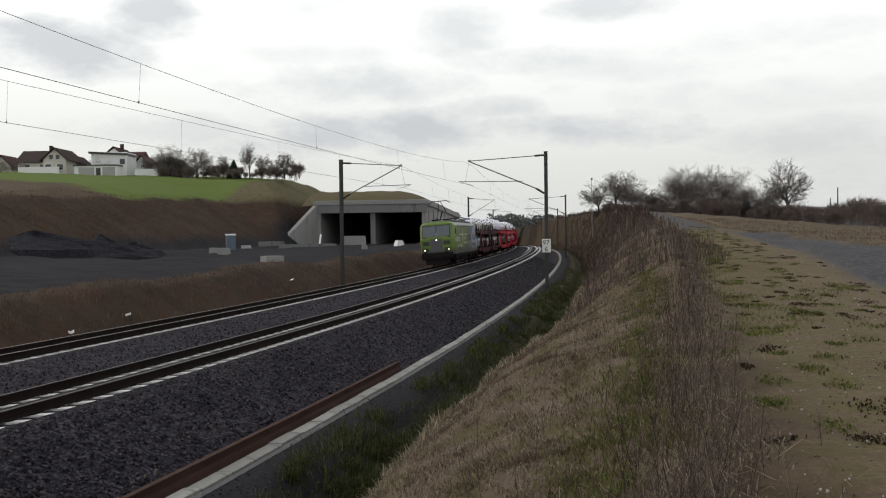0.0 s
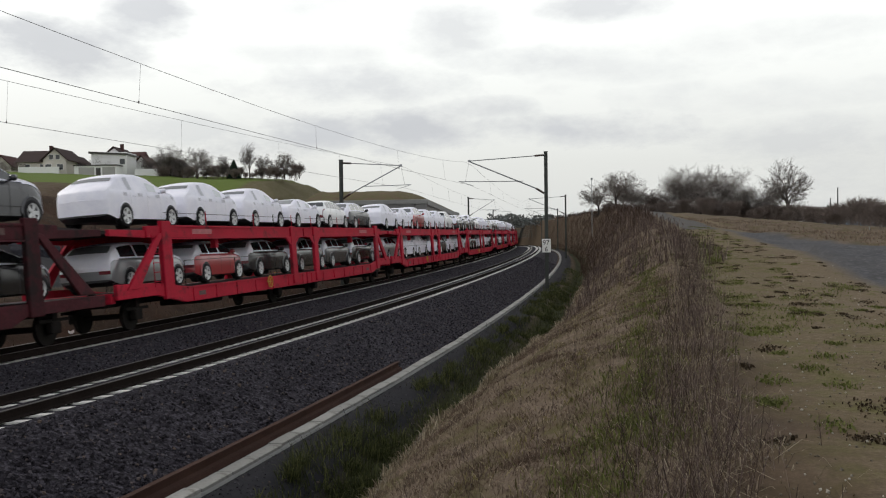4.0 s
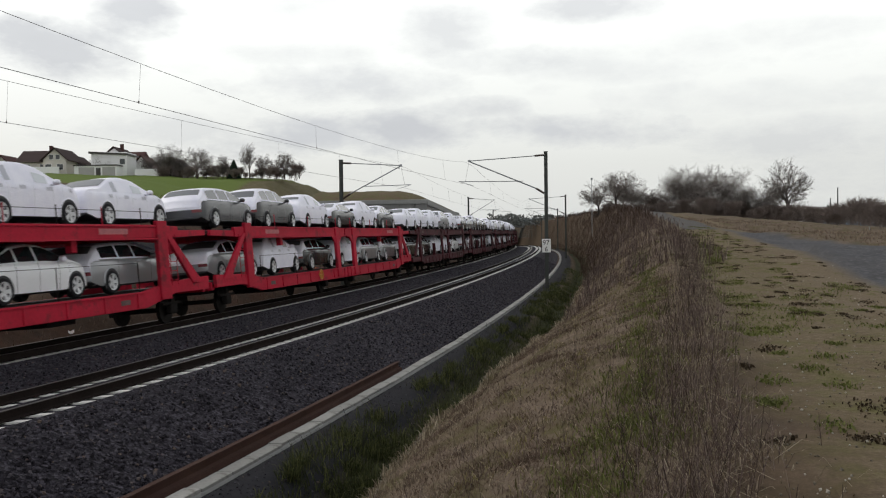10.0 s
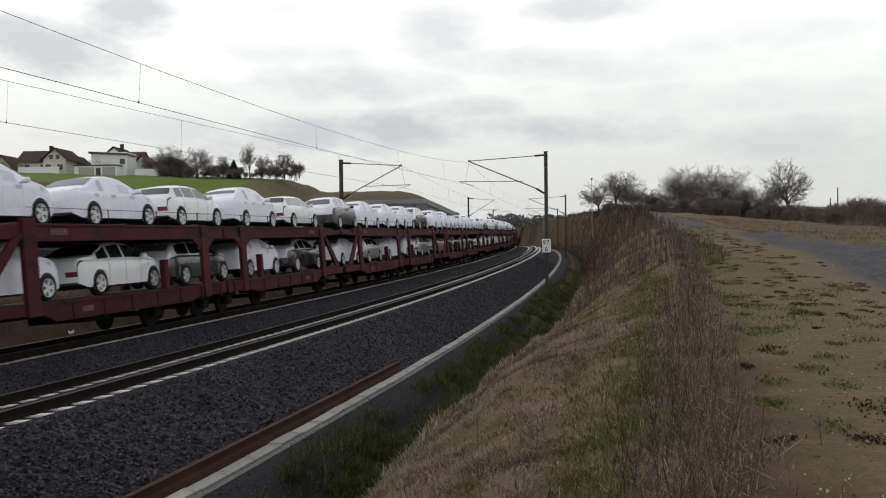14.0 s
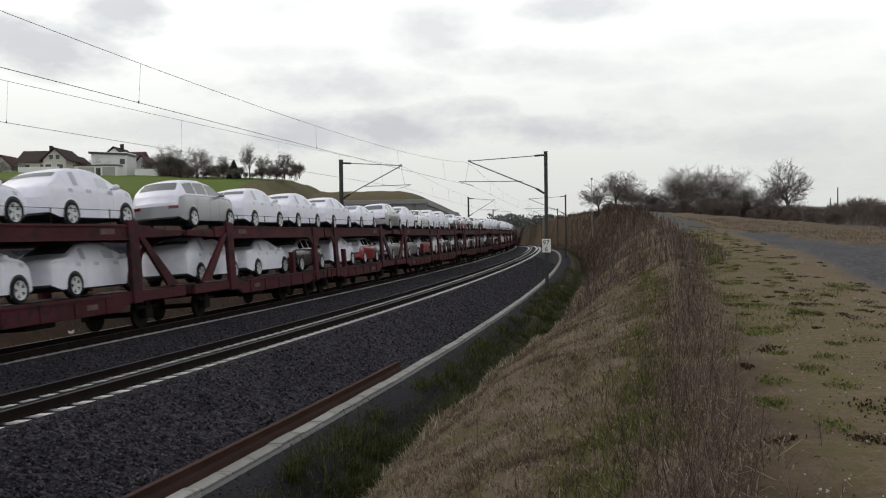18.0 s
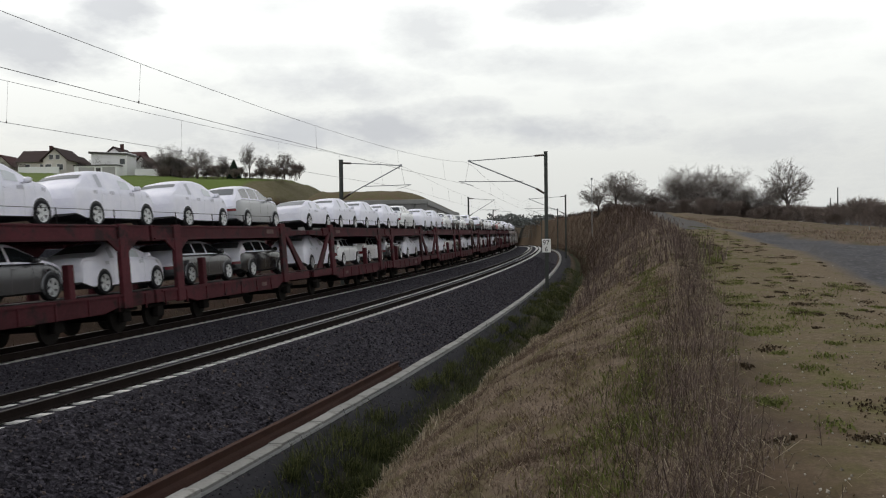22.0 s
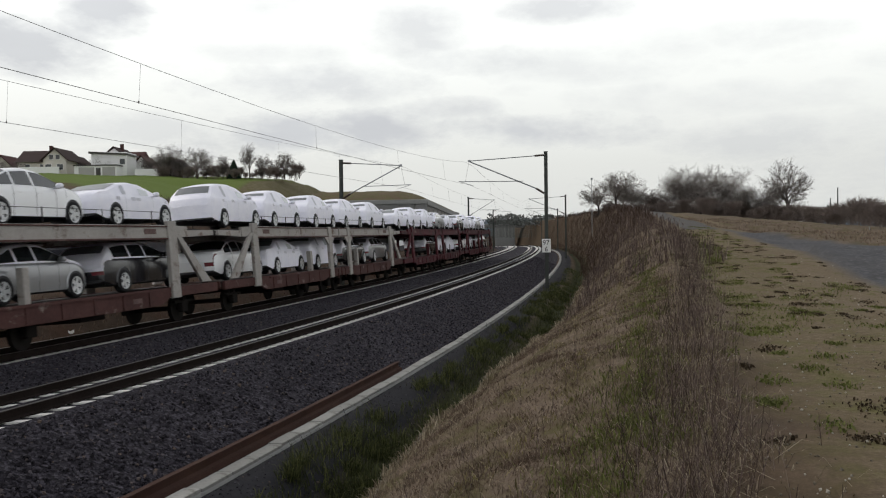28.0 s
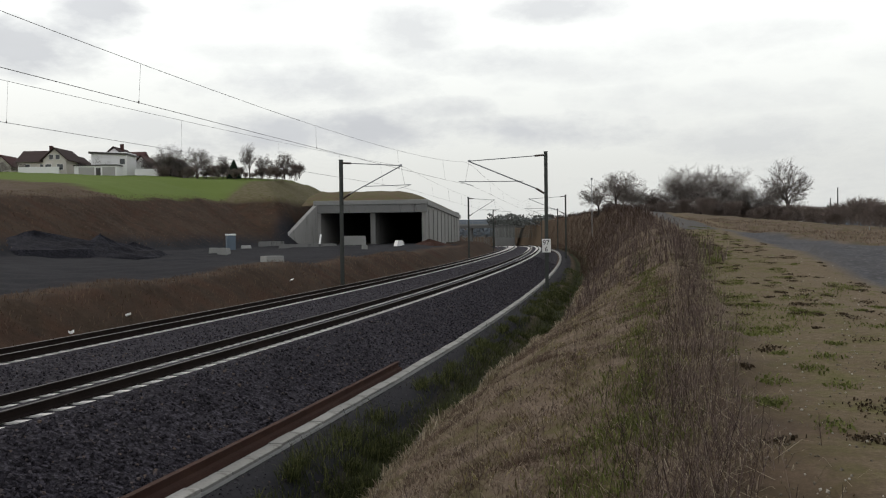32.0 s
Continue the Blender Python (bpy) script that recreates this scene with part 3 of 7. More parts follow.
def build_mast(s, side, d_mast, axis, top=8.1, sign=None, arm=True):
    """Steel mast with hinged cantilever; local +X points to the track it serves."""
    base_z = -1.0
    thing = tagged(new("catenary_mast"), "dark steel overhead line mast with bracket arm" + (" and kilometre plate" if sign else ""), "mast", "overhead line masts")
    reach = abs(axis - d_mast)
    thing.matrix_basis = Matrix.Translation(line(s, d_mast)) @ Matrix.Rotation((math.pi if side > 0 else 0) - heading(s), 4, "Z")
    bm = bmesh.new()
    for y in (-.13, .13):
        add_box(bm, -.11, .11, y - .012, y + .012, base_z + .2, top)
    add_box(bm, -.012, .012, -.12, .12, base_z + .2, top)
    part("post", bm, M["mast"], thing)
    part("foundation", box(-.3, .3, -.3, .3, base_z - .4, base_z + .01, .03), M["portal"], thing)
    part("cap", box(-.13, .13, -.15, .15, top, top + .03), M["mast"], thing)
    part("top_tube", rod((.7, 0, 7.86), (reach + .05, 0, 7.62), .03), M["galvanised"], thing)
    part("insulator", rod((.12, 0, 7.9), (.72, 0, 7.86), .065, 10), M["insulator"], thing)
    part("diagonal_tube", rod((.62, 0, 5.72), (reach + .05, 0, 7.6), .04), M["galvanised"], thing)
    part("insulator", rod((.12, 0, 5.4), (.64, 0, 5.73), .07, 10), M["insulator"], thing)
    part("registration_tube", rod((1.5, 0, 6.22), (reach + .75, 0, 6.28), .025), M["galvanised"], thing)
    part("steady_arm", rod((reach + .65, 0, 6.26), (reach - .25, 0, 5.98), .015), M["galvanised"], thing)
    part("dropper", rod((reach + .3, 0, 6.27), (reach + .05, 0, 7.55), .008, 5), M["wire"], thing)
    part("wire_clamp", box(reach - .06, reach + .12, -.06, .06, 7.55, 7.70, .02), M["galvanised"], thing)
    if sign:
        face = Matrix.Rotation(math.pi, 4, "Z") if side > 0 else Matrix()
        plate = part("kilometre_plate", box(-.28, .28, -.19, -.17, 1.55, 2.43, .01), M["sign_white"], thing, "white plate with black numbers", face)
        for words, z, sz in ((sign[0], 2.04, .44), (sign[1], 1.62, .44)):
            lettering("number", words, sz, M["black_paint"], plate, Matrix.Translation((-.125 * len(words), -.195, z)) @ Matrix.Rotation(math.pi / 2, 4, "X"))
    return thing


for s in MAST_NEAR[1:5]:
    build_mast(s, 1, 5.15, 0.15, sign=("97", "6") if s == 51.5 else None)
for s in MAST_FAR[1:5]:
    build_mast(s, -1, -9.3 if s < 100 else -8.7, -GAP - .15)


def wire(name, pts, r):
    bm = bmesh.new()
    for p, q in zip(pts, pts[1:]):
        add_rod(bm, p, q, r, 5)
    return to_mesh(name, bm, False)


def build_wires(d0, masts, low, low_contact, first, step, label):
    thing = tagged(new("overhead_line"), label, "overhead wire", "overhead wires")
    ss = np.arange(-34, 345, 3.5)

    def zc(s):
        return low_contact + .3 * catenary_z(s, masts, 0)

    def zm(s):
        return low + (7.55 - low) * catenary_z(s, masts, 0)

    def stag(s):
        return .22 * math.sin((s - masts[1]) / (masts[2] - masts[1]) * math.pi + 1.5)
    part_mesh("contact_wire", wire("contact_wire", [line(s, d0 + stag(s), zc(s)) for s in ss], .0068), M["wire"], thing)
    part_mesh("messenger_wire", wire("messenger_wire", [line(s, d0 + stag(s) * .3, zm(s)) for s in ss], .006), M["wire"], thing)
    s = first
    while s < 260:
        if all(abs(s - m) > 3 for m in masts):
            dr = part("dropper", rod(line(s, d0 + stag(s), zc(s)), line(s, d0 + stag(s) * .3, zm(s)), .0035, 4), M["wire"], thing)
            part("dropper_clamp", box(-.012, .012, -.012, .012, -.015, .04, m=Matrix.Translation(line(s, d0 + stag(s), zc(s)))), M["insulator"], dr)
        s += step
    return thing


build_wires(0.0, MAST_NEAR, 6.45, 5.72, 7.8, 11.2, "thin overhead contact and carrier wires above near track")
build_wires(-GAP, MAST_FAR, 6.78, 5.75, 10.0, 9.25, "thin overhead contact and carrier wires above far track")

# sleepers: single pieces where they can be told apart, the rest joined
def sleeper_mesh():
    bm = bmesh.new()
    add_prism(bm, [(-.13, -.40), (.13, -.40), (.105, -.180), (-.105, -.180)], -1.3, 1.3)
    for y in (-GAUGE, GAUGE):
        n0 = len(bm.faces)
        add_box(bm, -.075, .075, y - .12, y + .12, -.188, -.160)
        bm.faces.ensure_lookup_table()
        for f in bm.faces[n0:]:
            f.material_index = 1
    me = to_mesh("sleeper", bm, False)
    me.materials.append(M["sleeper"])
    me.materials.append(M["rail_side"])
    return me


SLEEPER = sleeper_mesh()
for trk, d0, dz in ((track_near, 0.0, 0.0), (track_far, -GAP, FAR_DZ)):
    for k in range(205 if trk is track_near else 110):
        s = 1.55 - 12 + .6 * k
        m = along(s, d0, cant_z(0) + dz) @ Matrix.Rotation(-math.atan(CANT / 1.5), 4, "X")
        part_mesh("sleeper", SLEEPER, None, trk, "", m)
    vs, fs = [], []
    for s in np.arange(1.55 - 12 + .6 * (205 if trk is track_near else 110), 330, .6):
        m = along(s, d0, cant_z(0) + dz) @ Matrix.Rotation(-math.atan(CANT / 1.5), 4, "X")
        b0 = len(vs)
        vs += [m @ Vector(v) for v in ((-.13, -1.3, -.19), (.13, -1.3, -.19), (.13, 1.3, -.19), (-.13, 1.3, -.19), (-.15, -1.3, -.35), (.15, -1.3, -.35), (.15, 1.3, -.35), (-.15, 1.3, -.35))]
        fs += [(b0, b0 + 1, b0 + 2, b0 + 3), (b0, b0 + 4, b0 + 5, b0 + 1), (b0 + 1, b0 + 5, b0 + 6, b0 + 2), (b0 + 2, b0 + 6, b0 + 7, b0 + 3), (b0 + 3, b0 + 7, b0 + 4, b0)]
    tagged(part_mesh("far_sleepers", mesh_np("far_sleepers", vs, fs), M["sleeper"], trk), kind="stuff")


# ---------------------------------------------------------------- tunnel, bridge
def build_tunnel():
    """Cut-and-cover box with two bays; local +X into the hill, +Y left; floor z = 1.1."""
    t = tagged(new("road_tunnel"), "grey concrete tunnel portal with two dark openings under a grassed roof", "tunnel")
    t.matrix_basis = along(TUN_S0, TUN_D1, 0)
    Ln, W, z0, zo, zt = 72.0, 20.3, 0.9, 7.15, 9.15
    part("side_wall", box(0, Ln, 0, .75, z0, zt - 1.2), M["concrete_streaked"], t)
    part("side_wall", box(0, Ln, W - .75, W, z0, zt - 1.2), M["concrete_streaked"], t)
    part("middle_wall", box(.6, Ln, 9.45, 10.35, z0, zo), M["portal"], t)
    part("roof_slab", box(0, Ln, 0.001, W - .001, zo, zt - .9), M["portal"], t)
    part("fascia", box(-.35, -.002, -.25, W + .25, zo - .25, zt - .75, .04), M["portal"], t)
    part("coping", box(-.55, .6, -.45, W + .45, zt - .75, zt + .05, .05), M["concrete_pale"], t, "pale concrete coping")
    part("parapet", prism([(0.6, zt - .9), (Ln, zt - 2.4), (Ln, zt - 1.5), (.6, zt)], -.35, .05), M["concrete_pale"], t)
    part("back_wall", box(Ln - .5, Ln, .75, W - .75, z0, zo), M["portal"], t)
    part("floor", box(-.5, Ln, .75, W - .75, z0, 1.14), M["dark_gravel"], t)
    # buttress ribs on the outer side wall
    for k in range(9):
        part("wall_joint", box(4 + k * 7.5, 4.35 + k * 7.5, -.12, .01, z0, zt - 1.7), M["portal"], t)
    # wing wall falling towards the yard
    bm = bmesh.new()
    p = [(-.3, W - .2), (-12.5, W + 3.4), (-12.3, W + 4.1), (-.3, W + .5)]
    hs = (zt - .7, 1.5, 1.5, zt - .7)
    lo = [bm.verts.new((x, y, .6)) for x, y in p]
    hi = [bm.verts.new((x, y, h)) for (x, y), h in zip(p, hs)]
    bm.faces.new(lo[::-1])
    bm.faces.new(hi)
    for i in range(4):
        bm.faces.new((lo[i], lo[(i + 1) % 4], hi[(i + 1) % 4], hi[i]))
    bmesh.ops.recalc_face_normals(bm, faces=bm.faces[:])
    part("wing_wall", bm, M["concrete_streaked"], t, "sloping streaked concrete wing wall")
    # earth cover
    vs, fs, nx, ny = [], [], 14, 12
    for i in range(nx + 1):
        for j in range(ny + 1):
            x, y = .5 + (Ln - .5) * i / nx, -.1 + (W + 3) * j / ny
            h = zt - .95 + 4.3 * (1 - math.exp(-x / 9)) * min(1, .15 + y / 8) - .35 * x / Ln * 3
            vs.append((x, y, h + .1 * math.sin(x * 1.3 + y)))
    fs = [(i * (ny + 1) + j, (i + 1) * (ny + 1) + j, (i + 1) * (ny + 1) + j + 1, i * (ny + 1) + j + 1) for i in range(nx) for j in range(ny)]
    part_mesh("earth_cover", mesh_np("earth_cover", vs, fs), M["berm"], t, "brown-green grassed earth cover", smooth=True)
    return t


M["berm"] = surf("berm_grass", (0.10, 0.092, 0.042), 0.35, 0.4, 6, 0.95, 0, 0.6, spot=(0.11, 0.08, 0.05), spot_at=0.5, spot_scale=0.5, dist=0.1)
build_tunnel()


def world_at(px, py, depth):
    """Point seen in that direction at that depth along the view."""
    k = math.tan(radians(49.18 / 2)) / 784
    w = POSE.to_3x3() @ Vector(((px - 784) * k, (441 - py) * k, -1))
    return EYE + w * (depth / w.y)


def build_bridge():
    b = tagged(new("road_bridge"), "grey concrete road bridge crossing the line far away", "bridge")
    a, e = world_at(700, 404, 400), world_at(1010, 407, 392)
    ang = math.atan2(e.y - a.y, e.x - a.x)
    b.matrix_basis = Matrix.Translation((a.x, a.y, 0)) @ Matrix.Rotation(ang, 4, "Z")
    L = (e - a).length
    zt = 6.6
    part("deck", box(0, L, 0, 9, zt - 1.5, zt - .1, .05), M["portal"], b)
    part("edge_beam", box(0, L, -.4, .2, zt - .5, zt + .15, .03), M["concrete_pale"], b)
    for k in range(int(L / 2.4)):
        part("rail_post", box(.6 + k * 2.4, .72 + k * 2.4, -.2, -.1, zt + .1, zt + 1.2), M["galvanised"], b)
    part("handrail", box(0, L, -.2, -.1, zt + 1.15, zt + 1.25), M["galvanised"], b)
    part("abutment", box(41.0, 49, 0.2, 8.8, -8, zt - 1.5), M["concrete_pale"], b, "pale concrete abutment")
    for x in (23.0, 31.0):
        part("pier", box(x - .5, x + .5, 1, 8, -8, zt - 1.5, .1), M["portal"], b)
    return b


build_bridge()


# ---------------------------------------------------------------- houses on the hill
M["wall_white"] = surf("white_render", (0.80, 0.80, 0.79), 0.08, 0.5, 8, 0.9)
M["wall_cream"] = surf("cream_render", (0.56, 0.53, 0.48), 0.1, 0.5, 8, 0.9)
M["wall_grey"] = surf("grey_boards", (0.17, 0.15, 0.145), 0.2, 0.8, 12, 0.9, stretch=(1, 1, .1))
M["roof_tile"] = surf("brown_roof_tile", (0.052, 0.036, 0.034), 0.25, 0.8, 6, 0.85)
M["roof_red"] = surf("red_roof_tile", (0.075, 0.038, 0.036), 0.25, 0.8, 6, 0.85)
M["dark_frame"] = surf("dark_frame", (0.05, 0.045, 0.04), 0.1, 2, 12, 0.6)


def put(px, py, depth, turn=0.0):
    p = world_at(px, py, depth)
    return Matrix.Translation((p.x, p.y, p.z)) @ Matrix.Rotation(radians(turn), 4, "Z")


def gable_house(m, w, dp, eave, ridge, wall, roof, label, windows, chimney=None, ridge_along_y=True):
    h = tagged(new("house"), label, "house")
    h.matrix_basis = m
    x0, x1 = -w / 2, w / 2
    if ridge_along_y:
        part("wall", prism([(x0, -3), (x1, -3), (x1, eave), (0, ridge - .15), (x0, eave)], 0, dp), wall, h)
        for sgn in (-1, 1):
            part("roof", prism([(0, ridge), (sgn * (w / 2 + .6), eave - .45), (sgn * (w / 2 + .6), eave - .2), (0, ridge + .25)], -.5, dp + .5), roof, h)
    else:
        part("wall", box(x0, x1, 0, dp, -3, eave), wall, h)
        bm = bmesh.new()
        add_prism(bm, [(-.6, eave - .2), (dp + .6, eave - .2), (dp / 2, ridge)], x0 - .5, x1 + .5)
        bmesh.ops.transform(bm, matrix=Matrix.Rotation(math.pi / 2, 4, "Z") @ Matrix.Diagonal((1, -1, 1, 1)), verts=bm.verts[:])
        bmesh.ops.transform(bm, matrix=Matrix.Diagonal((-1, 1, 1, 1)), verts=bm.verts[:])
        xs = [v.co.x for v in bm.verts]
        bmesh.ops.transform(bm, matrix=Matrix.Translation((-(min(xs) + max(xs)) / 2, 0, 0)), verts=bm.verts[:])
        bmesh.ops.recalc_face_normals(bm, faces=bm.faces[:])
        part("roof", bm, roof, h)
    for x, z, ww, hh in windows:
        win = part("window", box(x - ww / 2 - .08, x + ww / 2 + .08, -.06, .1, z - .08, z + hh + .08), M["sign_white"], h)
        part("pane", box(x - ww / 2, x + ww / 2, -.08, -.05, z, z + hh), M["glass"], win)
    if chimney:
        part("chimney", box(chimney[0] - .35, chimney[0] + .35, dp * .4, dp * .4 + .7, ridge - 1, ridge + 1.1), M["roof_red"], h)
    return h


HD = 215.0
gable_house(put(64, 303, HD + 8), 8.5, 9, 2.2, 5.0, M["wall_cream"], M["roof_tile"], "house with brown tiled roof behind a wall on the hill", ((-2, .4, 1.2, 1.1), (1.5, .4, 1.2, 1.1)), (2, 0), False)
gable_house(put(97, 303, HD), 5.2, 10, 2.6, 5.0, M["wall_cream"], M["roof_tile"], "cream gable house with dark timbering and brown roof", ((-.7, 2.6, .9, 1.0), (.7, 2.6, .9, 1.0), (-1.4, .3, 1.3, 1.2), (1.2, .3, 1.3, 1.2)))
gable_house(put(122, 302, HD + 6), 3.6, 9, 1.8, 3.4, M["wall_white"], M["roof_tile"], "small white annex with brown roof beside gable house", ((.6, .4, .9, .9),))
gable_house(put(202, 308, HD + 6), 6.0, 9, 3.4, 6.0, M["wall_white"], M["roof_tile"], "white gable house with dark ridge and chimney", ((.8, 2.9, .9, 1.0),), (.6, 0))
gable_house(put(226, 306, HD + 12), 5.5, 8, 2.8, 5.2, M["wall_white"], M["roof_red"], "white house wing with red tiled roof", ((1.2, .6, 1, 1.1),), None, False)
gable_house(put(250, 307, HD + 10), 4.2, 8, 1.4, 4.0, M["wall_white"], M["roof_red"], "low wing with steep red tiled roof", ((.8, .2, .8, .8),))
gable_house(put(303, 311, HD + 4), 5.4, 9, 1.9, 3.9, M["wall_grey"], M["wall_grey"], "weathered grey wooden barn on the hill", ())
gable_house(put(2, 303, HD + 14), 4.6, 8, 1.2, 3.6, M["wall_cream"], M["roof_red"], "red-roofed house at the edge of the village", ())


def flat_house():
    h = tagged(new("house"), "modern white flat-roofed house with garage and terrace", "house")
    h.matrix_basis = put(190, 309, HD)
    part("wall", box(-3.9, 4.0, 1, 8, -3, 5.0, .03), M["wall_white"], h)
    part("roof", prism([(-4.4, 4.75), (4.4, 4.35), (4.4, 4.65), (-4.4, 5.2)], .6, 8.4), M["dark_frame"], h)
    part("garage", box(-6.4, 3.0, -2.5, 1, -3, 1.75, .03), M["wall_white"], h)
    part("terrace_edge", box(-6.6, 3.2, -2.7, 1.1, 1.75, 2.0), M["dark_frame"], h)
    for x0, x1 in ((-5.4, -2.0), (-.2, 2.6)):
        part("garage_door", box(x0, x1, -2.56, -2.48, -1.0, 1.45), surf("garage_door_grey", (0.36, 0.35, 0.335), 0.06, 1, 8, 0.6), h)
    part("door", box(-1.6, -.6, -2.56, -2.48, -1.0, 1.3), M["dark_frame"], h)
    w = part("window", box(2.5, 3.6, .93, 1.05, 2.3, 3.5), M["dark_frame"], h)
    part("pane", box(2.58, 3.52, .90, .94, 2.38, 3.42), M["glass"], w)
    return h


flat_house()
wall_g = tagged(part("garden_wall", box(-4.5, 4.5, 0, .3, -3, .9, .02), M["wall_white"], m=put(68, 303, HD - 2)), "long white garden wall before the house", "wall")
wall_h = tagged(part("garden_wall", box(-2.6, 2.6, 0, .3, -3, 1.2, .02), M["wall_white"], m=put(259, 309, HD)), "short white garden wall beside house", "wall")


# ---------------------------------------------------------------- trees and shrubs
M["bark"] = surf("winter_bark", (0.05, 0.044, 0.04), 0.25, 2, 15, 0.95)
# crown twigs lightened: sky showing between them is put into the colour
M["bark_far"] = surf("twigs_sky_blend", (0.17, 0.150, 0.140), 0.25, 2, 15, 0.95)
M["twig_red"] = surf("reddish_twigs", (0.165, 0.135, 0.122), 0.25, 2, 15, 0.95)
M["needle"] = surf("spruce_needles", (0.018, 0.032, 0.02), 0.35, 3, 14, 0.9)


def limb(vs, fs, p, q, r0, r1, n=3):
    w = (q - p)
    if w.length < 1e-5:
        return
    side = w.orthogonal().normalized()
    other = w.normalized().cross(side)
    b = len(vs)
    for c, r in ((p, r0), (q, r1)):
        for k in range(n):
            a = 2 * math.pi * k / n
            vs.append(c + side * (r * math.cos(a)) + other * (r * math.sin(a)))
    for k in range(n):
        fs.append((b + k, b + (k + 1) % n, b + n + (k + 1) % n, b + n + k))


def grow(rng, levels=6, twig=.0015, stems=1, fan=.62, trunk_len=.30, rise=.10, side_kids=1, dome=False):
    """A bare deciduous tree one metre high: tapered trunk, limbs, forking branches, fine twigs. Returns trunk and crown meshes."""
    tv, tf, cv, cf = [], [], [], []

    def tilt(w, ang):
        side = w.orthogonal().normalized()
        side.rotate(Matrix.Rotation(rng.uniform(0, 6.283), 3, w))
        return (w * math.cos(ang) + side * math.sin(ang) + Vector((0, 0, rise))).normalized()

    def branch(p, w, length, r, lev):
        vs, fs = (tv, tf) if lev == 0 else (cv, cf)
        if lev >= levels:                               # finest twigs: one sliver each
            side = w.orthogonal().normalized() * twig
            b = len(vs)
            vs += [p - side, p + side, p + w * length * 1.35]
            fs.append((b, b + 1, b + 2))
            return
        seg = 3 if lev < 2 else (2 if lev < levels - 2 else 1)
        if dome and lev:
            tip = p + w * length - Vector((0, 0, .60))
            over = math.sqrt((tip.x / .40) ** 2 + (tip.y / .40) ** 2 + (tip.z / .42) ** 2)
            if over > 1:
                length *= max(.3, 1 - (over - 1) * 1.3)
        pts = [p]
        for k in range(seg):
            w = (w + Vector((rng.uniform(-1, 1), rng.uniform(-1, 1), rng.uniform(-.6, .7))) * (.10 if lev else .04)).normalized()
            pts.append(pts[-1] + w * (length / seg))
        for k in range(seg):
            r0, r1 = r * (1 - .35 * k / seg), r * (1 - .35 * (k + 1) / seg)
            limb(vs, fs, pts[k], pts[k + 1], max(r0, twig), max(r1, twig * .7), 6 if lev == 0 else (4 if lev == 1 else 3))
        ends = 5 if lev == 0 else (4 if lev == levels - 1 and dome else (2 if rng.random() < .6 else 3))
        for k in range(ends):
            branch(pts[-1], tilt(w, fan * rng.uniform(.45, 1.15)), length * rng.uniform(.66, .86) * (1.0 if lev else .85), r * rng.uniform(.50, .68), lev + 1)
        for k in range(side_kids + (1 if lev == 1 else 0)):
            i = rng.randint(1, seg - 1) if seg > 1 else 0
            o = pts[i] if i else pts[0].lerp(pts[-1], rng.uniform(.3, .8))
            branch(o, tilt(w, fan * rng.uniform(.9, 1.5)), length * rng.uniform(.5, .7), r * rng.uniform(.35, .5), lev + 1)
    for _ in range(stems):
        w0 = Vector((rng.uniform(-.5, .5), rng.uniform(-.5, .5), 1)).normalized() if stems > 1 else Vector((0, 0, 1))
        branch(Vector((rng.uniform(-.1, .1), rng.uniform(-.1, .1), -.03)) if stems > 1 else Vector((0, 0, -.03)), w0, trunk_len, .021 / stems ** .5, 0)
    k = 1.0 / max(v.z for v in cv)
    return mesh_np("trunk", [v * k for v in tv], tf), mesh_np("crown", [v * k for v in cv], cf)


_rng = random.Random(11)
TREES = [grow(_rng, 7, .00055, 1, .80, .22, .05, 1, True) for _ in range(3)] + [grow(_rng, 7, .00055, 1, .58, .25, .10, 1, True) for _ in range(2)]
BUSHES = [grow(_rng, 4, .004, 7, .55, .34, .14, 1) for _ in range(3)]
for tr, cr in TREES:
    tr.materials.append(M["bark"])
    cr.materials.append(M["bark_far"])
for tr, cr in BUSHES:
    tr.materials.append(M["twig_red"])
    cr.materials.append(M["twig_red"])


def plant(name, meshes, m, height, wide, label, cat, group):
    t = tagged(new(name), label, cat, group)
    t.matrix_basis = m @ Matrix.Rotation(_rng.uniform(0, 6.28), 4, "Z")
    for ob in (part_mesh("trunk", meshes[0], None, t), part_mesh("crown", meshes[1], None, t)):
        ob.matrix_basis = Matrix.Diagonal((height * wide, height * wide, height, 1))
    return t


def at_ground(px, depth):
    p = world_at(px, 414, depth)
    return Matrix.Translation((p.x, p.y, ground_xy(p.x, p.y) - .1))


RD = 170.0
for px, h, wd, kind, dep in ((1060, 6.6, 1.2, 0, 165), (1090, 7.9, 1.15, 1, 168), (1125, 5.8, 1.2, 2, 176), (1142, 6.0, 1.2, 0, 178), (1180, 6.4, 1.2, 2, 175), (1208, 9.0, 1.15, 0, 172), (1240, 10.2, 1.2, 1, 170),
                             (1275, 10.2, 1.2, 2, 172), (1300, 7.0, 1.1, 2, 178), (1335, 7.4, 1.1, 1, 174), (1360, 7.4, 1.0, 2, 178), (1394, 12.4, .86, 0, 168), (1224, 8.4, 1.0, 2, 182), (1258, 8.0, 1.1, 2, 184), (1320, 6.4, 1.2, 0, 186), (1108, 6.2, 1.2, 2, 182)):
    plant("tree", TREES[kind], at_ground(px, dep), h, wd, "bare wide-crowned winter tree on the hedge bank", "tree", "trees along the hedge")
